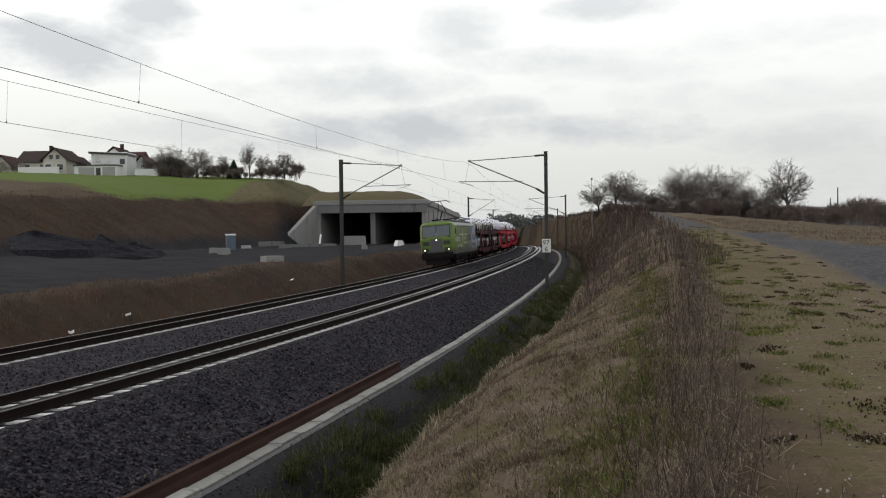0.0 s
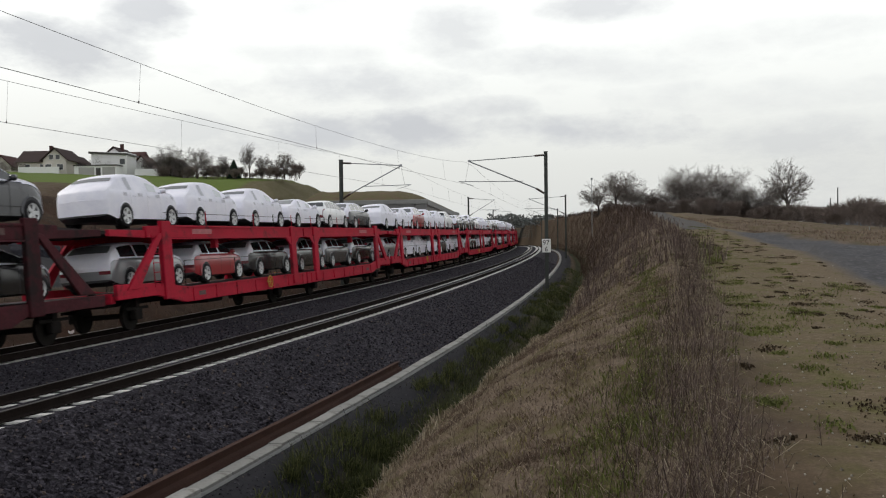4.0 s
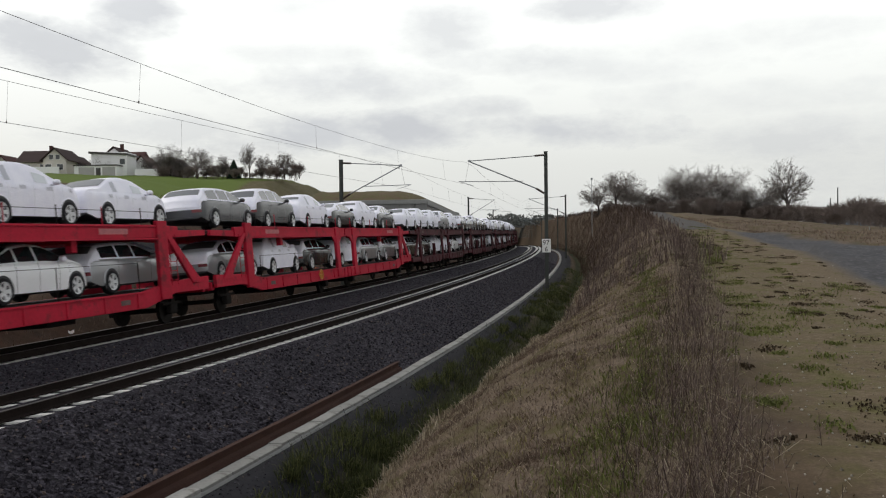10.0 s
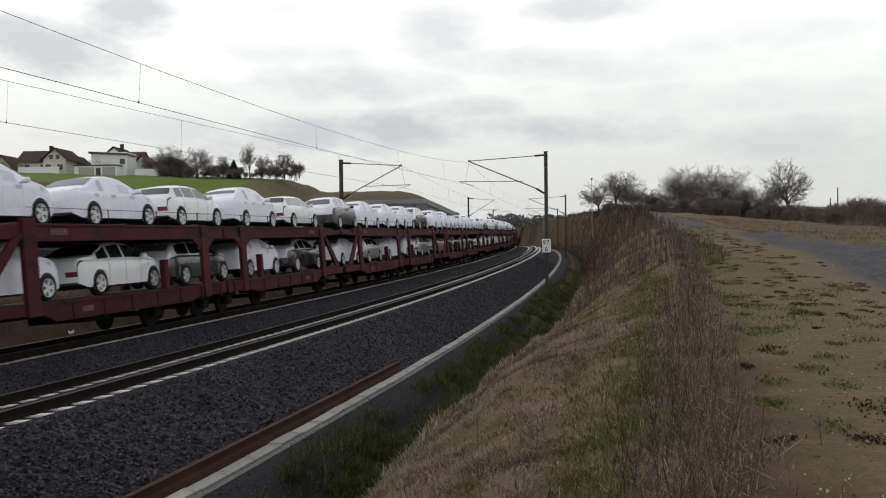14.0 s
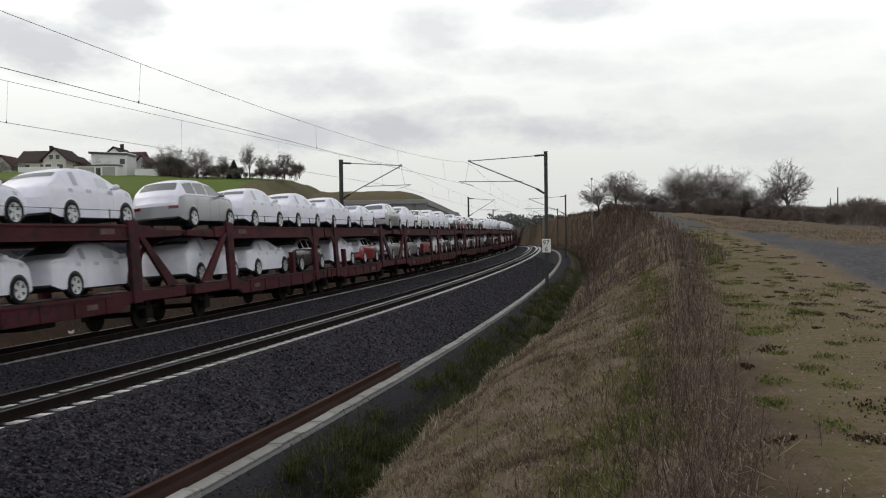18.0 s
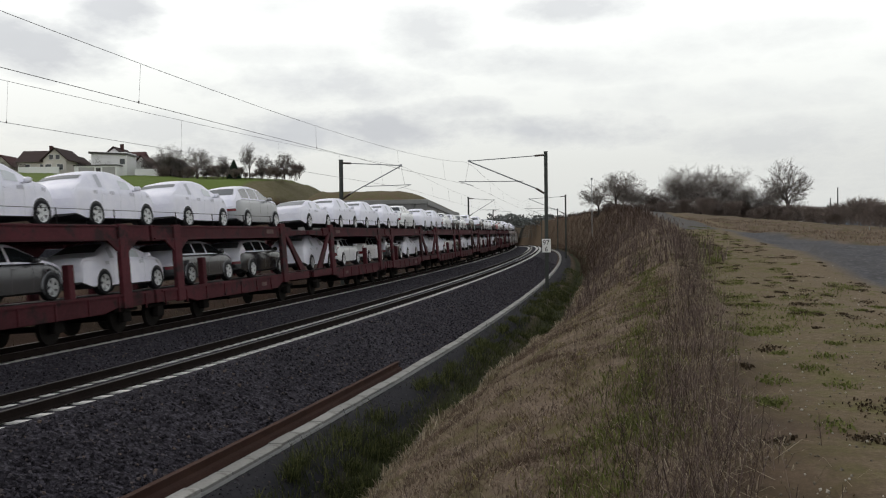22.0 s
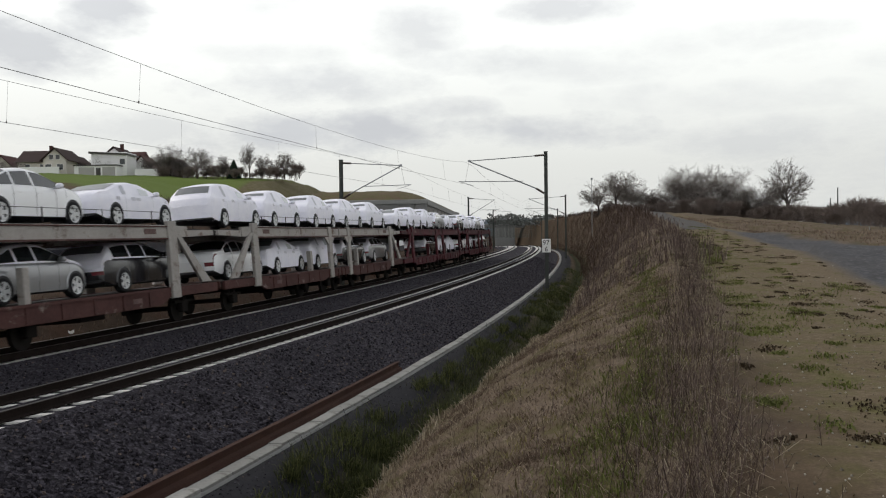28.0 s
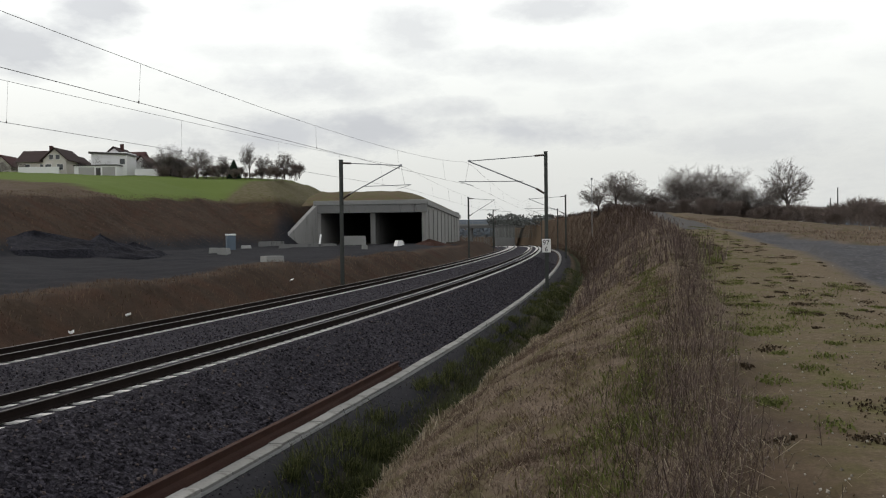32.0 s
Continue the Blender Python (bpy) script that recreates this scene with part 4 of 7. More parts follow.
for i in range(84):
    px = 1058 + i * 6.2 + _rng.uniform(-5, 5)
    dep = _rng.uniform(150, 180) if px < 1430 else _rng.uniform(95, 170)
    plant("shrub", BUSHES[i % 3], at_ground(px, dep), _rng.uniform(1.8, 4.2) * (1 if px > 1150 else .55), _rng.uniform(.9, 1.5), "bare reddish-brown winter shrub in the hedge", "shrub", "hedge shrubs")
for px, h, wd, kind in ((302, 8.2, 1.0, 0), (318, 5.6, 1.0, 2), (349, 7.4, 1.0, 1), (395, 5.6, .9, 3), (442, 8.6, .75, 3), (462, 5.8, .9, 4), (504, 6.4, 1.15, 3), (530, 4.2, 1.1, 4), (287, 6.0, .9, 1), (186, 6.0, .9, 1), (262, 5.6, 1.0, 2), (2, 4.5, 1.0, 1), (36, 4.2, 1.0, 2), (402, 4.2, 1.0, 0), (365, 4.6, 1.2, 2), (490, 4.6, 1.1, 0)):
    plant("tree", TREES[kind], put(px, 316, HD + 3), h, wd, "bare winter tree beside the hilltop houses", "tree", "trees by the houses")
for i in range(26):
    plant("shrub", BUSHES[i % 3], put(282 + i * 9.6 + _rng.uniform(-4, 4), 319, HD + _rng.uniform(-3, 6)), _rng.uniform(1.8, 3.8), 1.2, "bare brown garden shrub on the hilltop", "shrub", "garden shrubs")


def spruce(m, h):
    t = tagged(new("spruce"), "dense dark green spruce among bare trees", "tree")
    t.matrix_basis = m
    part("trunk", rod((0, 0, -.4), (0, 0, h), .16, 8, .02), M["bark"], t)
    vs, fs, rng = [], [], random.Random(4)
    for k in range(900):
        z = h * (.06 + .94 * rng.random() ** 1.3)
        r = (h - z) ** .8 * .62 * rng.uniform(.75, 1.1) + .1
        a = rng.uniform(0, 6.283)
        o, tip = Vector((0, 0, z + r * .15)), Vector((r * math.cos(a), r * math.sin(a), z - r * .25))
        side = Vector((-math.sin(a), math.cos(a), 0)) * (.10 + r * .16)
        b = len(vs)
        mid = o.lerp(tip, .55)
        vs += [o, mid + side, tip, mid - side, mid + Vector((0, 0, .12))]
        fs += [(b, b + 1, b + 4), (b + 1, b + 2, b + 4), (b + 2, b + 3, b + 4), (b + 3, b, b + 4)]
    part_mesh("crown", mesh_np("crown", vs, fs), M["needle"], t)


spruce(put(414, 316, HD), 4.1)

# ---------------------------------------------------------------- the moving train
SPEED = 25.2
TRACK_Z = 0.055 + FAR_DZ


def travelled(t):
    """Distance covered: quicker at first, then nearly even."""
    return SPEED * t + float(np.interp(t, [0, 1, 2, 3, 6, 9, 12, 16, 20, 23, 27, 32], [-2.4, -1.2, -0.2, 0.1, 0.5, 0.37, 0.0, 0.3, 0.95, 0.42, -0.3, -0.9]))


MOVERS = []                                     # (thing, place along the train, half base, height)


def on_line(u, base, z, t):
    """Pose at time t of something whose two supports stand base metres either side of u on the train."""
    s = u - travelled(t)
    p, q = line(min(max(s - base, S0 + 2), S1 - 2), -GAP), line(min(max(s + base, S0 + 2), S1 - 2), -GAP)
    w = q - p
    turn = Matrix.Rotation(math.atan2(w.y, w.x), 4, "Z") @ Matrix.Rotation(-math.atan2(w.z, math.hypot(w.x, w.y)), 4, "Y") @ Matrix.Rotation(-math.atan(CANT / 1.5), 4, "X")
    return Matrix.Translation((p + q) / 2) @ Matrix.Translation((0, 0, TRACK_Z)) @ turn @ Matrix.Translation((0, 0, z))


def paint(name, c, rough=0.28, coat=0.6, metal=0.0):
    return surf(name, c, 0.06, 1.2, 18, rough, metal, 0.02, coat=coat)


def film_mat():
    """White protective film: wrinkled, slightly glossy, with faint seams."""
    m, nt, bs = node_mat("white_film")
    co = nt.nodes.new("ShaderNodeTexCoord").outputs["Object"]
    n1, n2 = noise_node(nt, co, 2.2, 6, 0.7), noise_node(nt, co, 9, 5, 0.65, (0.7, 1, 1.3))
    nt.links.new(ramp(nt, n1, (0.3, (0.79, 0.79, 0.90)), (0.6, (0.89, 0.885, 0.97))), bs.inputs["Base Color"])
    bs.inputs["Roughness"].default_value = 0.42
    bump(nt, bs, mix(nt, 0.55, n1, n2), 0.5, 0.04)
    return m


FINISH = {"W": film_mat(), "w": paint("white_paint", (0.84, 0.85, 0.87)), "g": paint("grey_metallic", (0.055, 0.056, 0.063), 0.25, 0.35, 0.4), "s": paint("silver_metallic", (0.27, 0.275, 0.29), metal=0.4),
          "d": paint("black_metallic", (0.010, 0.010, 0.014), 0.22, 0.25), "r": paint("red_paint", (0.34, 0.010, 0.022)), "b": paint("blue_metallic", (0.02, 0.06, 0.34), metal=0.2)}
M["film_fold"] = surf("film_crease", (0.62, 0.64, 0.69), 0.1, 4, 20, 0.5, relief=0)
M["film_grey"] = surf("grey_film_patch", (0.48, 0.49, 0.55), 0.1, 4, 20, 0.35, relief=0)
M["film_thin"] = surf("thin_film_over_glass", (0.66, 0.69, 0.72), 0.1, 4, 20, 0.25, relief=0)
M["film_window"] = surf("film_over_glass", (0.13, 0.14, 0.15), 0.15, 5, 25, 0.3, relief=0.2)
M["tyre"] = surf("tyre_rubber", (0.022, 0.022, 0.024), 0.2, 4, 30, 0.8)
M["rim"] = surf("alloy_rim", (0.60, 0.61, 0.62), 0.08, 6, 30, 0.35, 0.25, 0.02)
M["tail_lamp"] = surf("tail_lamp_red", (0.15, 0.010, 0.018), 0.1, 8, 30, 0.15, relief=0)
M["trim_black"] = surf("plastic_and_arch_shade", (0.028, 0.028, 0.032), 0.15, 5, 30, 0.6)
M["print_grey"] = surf("grey_print", (0.56, 0.56, 0.62), 0.1, 5, 30, 0.5, relief=0)

M["print_dim"] = surf("worn_print", (0.13, 0.085, 0.08), 0.5, 5, 30, 0.7, relief=0)
M["print_red"] = surf("worn_print_on_red", (0.42, 0.12, 0.13), 0.4, 5, 30, 0.6, relief=0)
M["wheel_yellow"] = surf("yellow_paint", (0.50, 0.26, 0.02), 0.2, 4, 20, 0.5, relief=0)

CAR = {  # length, height line from tail to nose, belt height, axles from the tail, rear window, windscreen, side glass from tail, pillars
    "a": (4.75, ((0, .74), (.03, .93), (.14, 1.06), (.80, 1.10), (1.55, 1.43), (2.2, 1.51), (2.75, 1.46), (3.62, 1.04), (4.30, .90), (4.64, .76), (4.75, .56)), .95, (1.0, 3.82), (.84, 1.52), (2.78, 3.55), 1.02, (1.62, 2.36)),
    "u": (4.50, ((0, .80), (.03, 1.03), (.16, 1.16), (.42, 1.26), (.95, 1.55), (1.45, 1.63), (2.1, 1.645), (2.6, 1.59), (3.42, 1.15), (4.05, 1.02), (4.40, .86), (4.5, .60)), 1.04, (.92, 3.55), (.40, .86), (2.62, 3.34), .80, (1.36, 2.18)),
    "e": (4.75, ((0, .74), (.03, .95), (.20, 1.12), (.66, 1.40), (1.3, 1.46), (2.2, 1.47), (2.75, 1.42), (3.62, 1.04), (4.30, .90), (4.64, .76), (4.75, .56)), .95, (1.0, 3.82), (.24, .60), (2.78, 3.55), .62, (1.50, 2.36)),
    "h": (4.30, ((0, .74), (.03, .95), (.20, 1.08), (.66, 1.37), (1.2, 1.44), (1.9, 1.45), (2.4, 1.40), (3.22, 1.03), (3.90, .89), (4.20, .74), (4.3, .55)), .95, (.82, 3.42), (.24, .60), (2.42, 3.15), .72, (1.22, 2.02)),
    "q": (4.65, ((0, .84), (.03, 1.06), (.22, 1.24), (.66, 1.57), (1.2, 1.66), (2.1, 1.67), (2.65, 1.60), (3.47, 1.18), (4.15, 1.05), (4.54, .88), (4.65, .62)), 1.07, (.95, 3.77), (.26, .60), (2.68, 3.40), .66, (1.40, 2.25)),
    "c": (4.62, ((0, .74), (.03, .90), (.14, 1.01), (.62, 1.05), (1.5, 1.32), (2.1, 1.38), (2.65, 1.34), (3.52, 1.0), (4.20, .87), (4.52, .72), (4.62, .54)), .91, (.95, 3.70), (.66, 1.45), (2.68, 3.45), 1.10, (1.52, 1.60)),
}
for _k, (_l, _t, _b, _a, _r, _f, _g, _p) in CAR.items():      # long wheelbase
    CAR[_k] = (_l * 1.04, tuple((x * 1.04, z) for x, z in _t), _b, tuple(x * 1.04 for x in _a), tuple(x * 1.04 for x in _r), tuple(x * 1.04 for x in _f), _g * 1.04, tuple(x * 1.04 for x in _p))
TOPLINE = {}


def car_top(kind, x):
    """Height of roof, bonnet or boot at x metres from the tail, its corners softened."""
    if kind not in TOPLINE:
        length, top = CAR[kind][:2]
        fx = np.arange(-.5, length + .5, .01)
        z = np.interp(fx, [p[0] for p in top], [p[1] for p in top])
        soft = np.convolve(np.pad(z, 9, mode="edge"), np.ones(19) / 19, "valid")
        TOPLINE[kind] = (fx, np.where((fx < .12) | (fx > length - .12), z, soft))
    return float(np.interp(x, *TOPLINE[kind]))


def car_section(kind, x):
    """Half section at x from sill to roof middle: (forward shift, half width, height)."""
    length, belt = CAR[kind][0], CAR[kind][2]
    zt = car_top(kind, x)
    w = 0.905 * (1 - 0.10 * max(0, 1 - x / 0.55) ** 2 - 0.14 * max(0, 1 - (length - x) / 0.8) ** 2)
    b = min(belt + .03 * (1 - x / length), zt - .055)
    rw = w * (0.93 - 0.44 * min(max(0.0, zt - b - .05), 0.5))
    zb = 0.20 + 0.13 * max(0, 1 - x / 0.45) + 0.05 * max(0, 1 - (length - x) / 0.5)
    pts = [(w * .84, zb), (w * .965, zb + .05), (w * .985, zb + .5 * (b - .22 - zb)), (w, b - .26), (w * .992, b - .14), (w * .975, b - .04), (w * .945, b)]
    h = zt - b
    for f, k in ((.10, 0.0), (.32, .27), (.57, .58), (.80, .88)):
        pts.append((w * .925 + (rw - w * .925) * k, b + h * f))
    pts += [(rw * .965, b + h * .90), (rw * .83, b + h * .975), (rw * .48, zt + .008), (0, zt + .018)]
    out = []
    for y, z in pts:
        k = (y / w) ** 2
        bow = .16 * k * max(0, 1 - x / .6) - .30 * k * max(0, 1 - (length - x) / .9)
        out.append((bow, y, z))
    return out


def car_stations(kind):
    length, top, belt, axles, back, front, glass0, pillars = CAR[kind]
    marks = {x for x, _ in top} | {back[0], back[1], front[0], front[1], glass0} | {p + o for p in pillars for o in (-.045, .045)}
    marks |= set(np.linspace(.08, length - .08, 26))
    xs = []
    for x in sorted(marks):
        if not xs or x - xs[-1] > .012:
            xs.append(float(x))
    return xs


def car_faces(kind, want, push=0.0, sides=(1, -1), ends=False):
    """Mesh of the chosen cells of a car's skin; want(j, x) picks them by row and middle; the tail's cells have x = -1."""
    length, xs = CAR[kind][0], car_stations(kind)
    bm = bmesh.new()
    for sgn in sides:
        def vert(x, k, px, y, z):
            return bm.verts.new((x + px - length / 2, sgn * y * k * (1 + push), z + push * .9))
        grid = [[vert(x, 1, *p) for p in car_section(kind, x)] for x in xs]
        for i in range(len(xs) - 1):
            for j in range(14):
                if want(j, (xs[i] + xs[i + 1]) / 2):
                    f = (grid[i][j], grid[i + 1][j], grid[i + 1][j + 1], grid[i][j + 1])
                    bm.faces.new(f if sgn < 0 else f[::-1])
        for e, sec in ((0, car_section(kind, xs[0])), (1, car_section(kind, xs[-1]))):
            if e and not ends:
                continue
            inner = [[bm.verts.new(((xs[-1] if e else xs[0]) + p[0] * k * k + (push if e else -push) * .8 + (.03 if e else -.03) * (1 - k) - length / 2, sgn * p[1] * k * (1 + push), p[2] + push * .9)) for p in sec] for k in (.62, 0)]
            for ring0, ring1, tag in ((grid[-1] if e else grid[0], inner[0], -1.0), (inner[0], inner[1], -2.0)):
                for j in range(14):
                    if want(j, 99.0 if e else tag):
                        f = (ring0[j], ring0[j + 1], ring1[j + 1], ring1[j])
                        bm.faces.new(f if (sgn > 0) == (e == 1) else f[::-1])
        if ends:
            for i in range(len(xs) - 1):
                a, b = grid[i][0], grid[i + 1][0]
                c, d = bm.verts.new((b.co.x, 0, b.co.z)), bm.verts.new((a.co.x, 0, a.co.z))
                bm.faces.new((a, d, c, b) if sgn < 0 else (a, b, c, d))
    bmesh.ops.remove_doubles(bm, verts=bm.verts[:], dist=0.0005)
    bmesh.ops.delete(bm, geom=[v for v in bm.verts if not v.link_faces], context="VERTS")
    return bm


def is_side_glass(kind, j, x):
    glass0, pillars, front = CAR[kind][6], CAR[kind][7], CAR[kind][5]
    return 7 <= j <= 9 and glass0 < x < front[1] - .16 and not any(abs(x - p) < .045 for p in pillars)


def is_screen(kind, j, x):
    front = CAR[kind][5]
    return j >= 11 and front[0] < x < front[1]


def wheel_meshes():
    bm = bmesh.new()
    prof = [(.235, -.012), (.30, -.015), (.325, .012), (.335, .05), (.335, .17), (.32, .21), (.22, .21)]
    n = 20
    ring = [[bm.verts.new((r * math.cos(k * 6.28318 / n), y - .11, r * math.sin(k * 6.28318 / n))) for r, y in prof] for k in range(n)]
    for k in range(n):
        for j in range(len(prof) - 1):
            bm.faces.new((ring[k][j], ring[(k + 1) % n][j], ring[(k + 1) % n][j + 1], ring[k][j + 1]))
    bmesh.ops.recalc_face_normals(bm, faces=bm.faces[:])
    tyre = to_mesh("wheel", bm)
    bm = bmesh.new()
    c = bmesh.ops.create_cone(bm, cap_ends=True, segments=n, radius1=.225, radius2=.225, depth=.02)
    bmesh.ops.transform(bm, matrix=Matrix.Translation((0, -.03, 0)) @ Matrix.Rotation(math.pi / 2, 4, "X"), verts=c["verts"])
    for f in bm.faces:
        f.material_index = 1
    for k in range(10):                                   # five pairs of tapered spokes
        m = Matrix.Rotation((k // 2) * 6.28318 / 5 + (.16 if k % 2 else -.16), 4, "Y")
        near, far = .034, .021
        p = [m @ Vector(v) for v in ((.03, -.105, -near), (.03, -.105, near), (.23, -.118, far), (.23, -.118, -far), (.03, -.07, -near), (.03, -.07, near), (.23, -.08, far), (.23, -.08, -far))]
        v = [bm.verts.new(q) for q in p]
        for f in ((0, 1, 2, 3), (0, 4, 5, 1), (1, 5, 6, 2), (2, 6, 7, 3), (3, 7, 4, 0)):
            bm.faces.new([v[i] for i in f])
    for k in range(n):
        a, b = k * 6.28318 / n, (k + 1) * 6.28318 / n
        bm.faces.new([bm.verts.new((r * math.cos(t), y, r * math.sin(t))) for r, y, t in ((.205, -.108, a), (.24, -.124, a), (.24, -.124, b), (.205, -.108, b))])
        bm.faces.new([bm.verts.new((r * math.cos(t), y, r * math.sin(t))) for r, y, t in ((.205, -.108, a), (.205, -.04, a), (.205, -.04, b), (.205, -.108, b))])
    add_rod(bm, (0, -.122, 0), (0, -.08, 0), .05, 10)
    bm.faces.ensure_lookup_table()
    return tyre, to_mesh("rim", bm, False)


TYRE_ME, RIM_ME = wheel_meshes()
TYRE_ME.materials.append(M["tyre"])
RIM_ME.materials.append(M["rim"])
RIM_ME.materials.append(M["black_paint"])
KIND_WORD = {"a": "saloon", "u": "crossover", "e": "estate", "h": "hatchback", "q": "sport utility", "c": "coupe"}
FIN_WORD = {"W": "car fully wrapped in white protective film", "w": "white car with bare windows", "g": "grey car with white film on top", "s": "silver car with white film on top",
            "d": "black car with white film on top", "r": "red car with white film on top", "b": "dark blue car with white film on top"}
CAR_ME = {}


def car_mesh(key, make, *mats, smooth=True):
    if key not in CAR_ME:
        CAR_ME[key] = to_mesh(key[0], make(), smooth)
        for mt in mats:
            CAR_ME[key].materials.append(mt)
        if key[0] == "body":
            CAR_ME[key].set_sharp_from_angle(angle=radians(38))
    return CAR_ME[key]


def strip_on(bm, kind, x, j0, j1, half, mat, push=.004):
    """A narrow band across the flank at x, from section row j0 to j1, on both sides."""
    length = CAR[kind][0]
    for sgn in (1, -1):
        rows = [[bm.verts.new((xx + p[0] - length / 2, sgn * (p[1] + push), p[2])) for p in car_section(kind, xx)[j0:j1 + 1]] for xx in (x - half, x + half)]
        for j in range(j1 - j0):
            f = (rows[0][j], rows[1][j], rows[1][j + 1], rows[0][j + 1])
            bm.faces.new(f if sgn < 0 else f[::-1]).material_index = mat


def car_body(kind, bare):
    """The painted shell with its arches, dark discs for the shade in them, door gaps, handles, sill and lower bumper.
    """
    bm = car_faces(kind, lambda j, x: True, ends=True)
    bmesh.ops.recalc_face_normals(bm, faces=bm.faces[:])
    length, top, belt, axles, back, front, glass0, pillars = CAR[kind]
    for f in bm.faces:
        c = f.calc_center_median()
        if c.z < .40 and (c.x < -length / 2 + .30 or c.x > length / 2 - .25) or c.z < .265:
            f.material_index = 1
    for x in axles:
        for sgn in (1, -1):
            yo = sgn * (car_section(kind, x)[3][1] + .006)
            ri, ro, n = .375, .425, 22
            rim = [[bm.verts.new((x - length / 2 + r * math.cos(t), y, .345 + r * math.sin(t))) for t in [math.pi * (-.03 + 1.06 * k / (n - 1)) for k in range(n)]] for r, y in ((ri, yo - sgn * .05), (ri, yo + sgn * .008), (ro, yo - sgn * .012))]
            for a, b in zip(rim, rim[1:]):
                for k in range(n - 1):
                    f = bm.faces.new((a[k], a[k + 1], b[k + 1], b[k]) if sgn < 0 else (a[k], b[k], b[k + 1], a[k + 1]))
                    f.material_index = 0
            # flat dark disc in place of the shaded hollow behind the wheel
            hub = bm.verts.new((x - length / 2, yo, .30))
            low = [bm.verts.new((x - length / 2 + ri * math.cos(t), yo, .345 + ri * math.sin(t))) for t in [math.pi * (-.16 + 1.32 * k / (n - 1)) for k in range(n)]]
            for k in range(n - 1):
                bm.faces.new((hub, low[k], low[k + 1]) if sgn < 0 else (hub, low[k + 1], low[k])).material_index = 1
    seam = 1 if bare else 2
    for x in ((pillars[0] - .12, pillars[1], front[1] - .42) if kind != "c" else (pillars[0], front[1] - .42)):
        strip_on(bm, kind, x, 1, 6, .008, seam)
    strip_on(bm, kind, front[1] + .02, 3, 6, .006, seam)
    for x in (pillars[0] + .12, pillars[1] + .14) if kind != "c" else (pillars[0] + .18,):
        for sgn in (1, -1):
            y = sgn * car_section(kind, x)[5][1]
            add_box(bm, x - length / 2 - .10, x - length / 2 + .10, min(y, y + sgn * .025), max(y, y + sgn * .025), belt - .125, belt - .095)
    return bm


def film_marks(kind):
    """Print blocks on each flank and grey see-through patches over the glass, lying on the film."""
    length, top, belt, axles, back, front, glass0, pillars = CAR[kind]
    bm = bmesh.new()
    for x0, w, j0, j1 in ((pillars[0] - .52, .20, 4, 5), (pillars[0] + .30, .26, 4, 5), (pillars[1] + .52, .26, 4, 5), (front[1] + .28, .24, 4, 5)):
        for k in range(3):
            strip_on(bm, kind, x0 + w * (k + .5) / 3, j0, j1, w / 8, 0, .010)
    strip_on(bm, kind, (glass0 + pillars[0]) / 2 + .22, 7, 10, .11, 1, .010)
    for k in range(3):
        strip_on(bm, kind, front[0] - .22 + k * .17, 7, 9, .085, 2, .010)
    return bm


def tail_lamp_faces(kind, sgn):
    return car_faces(kind, lambda j, x: (j == 5 and x < .24 and x != -2.0) or (j == 4 and x == -1.0), .005, (sgn,))


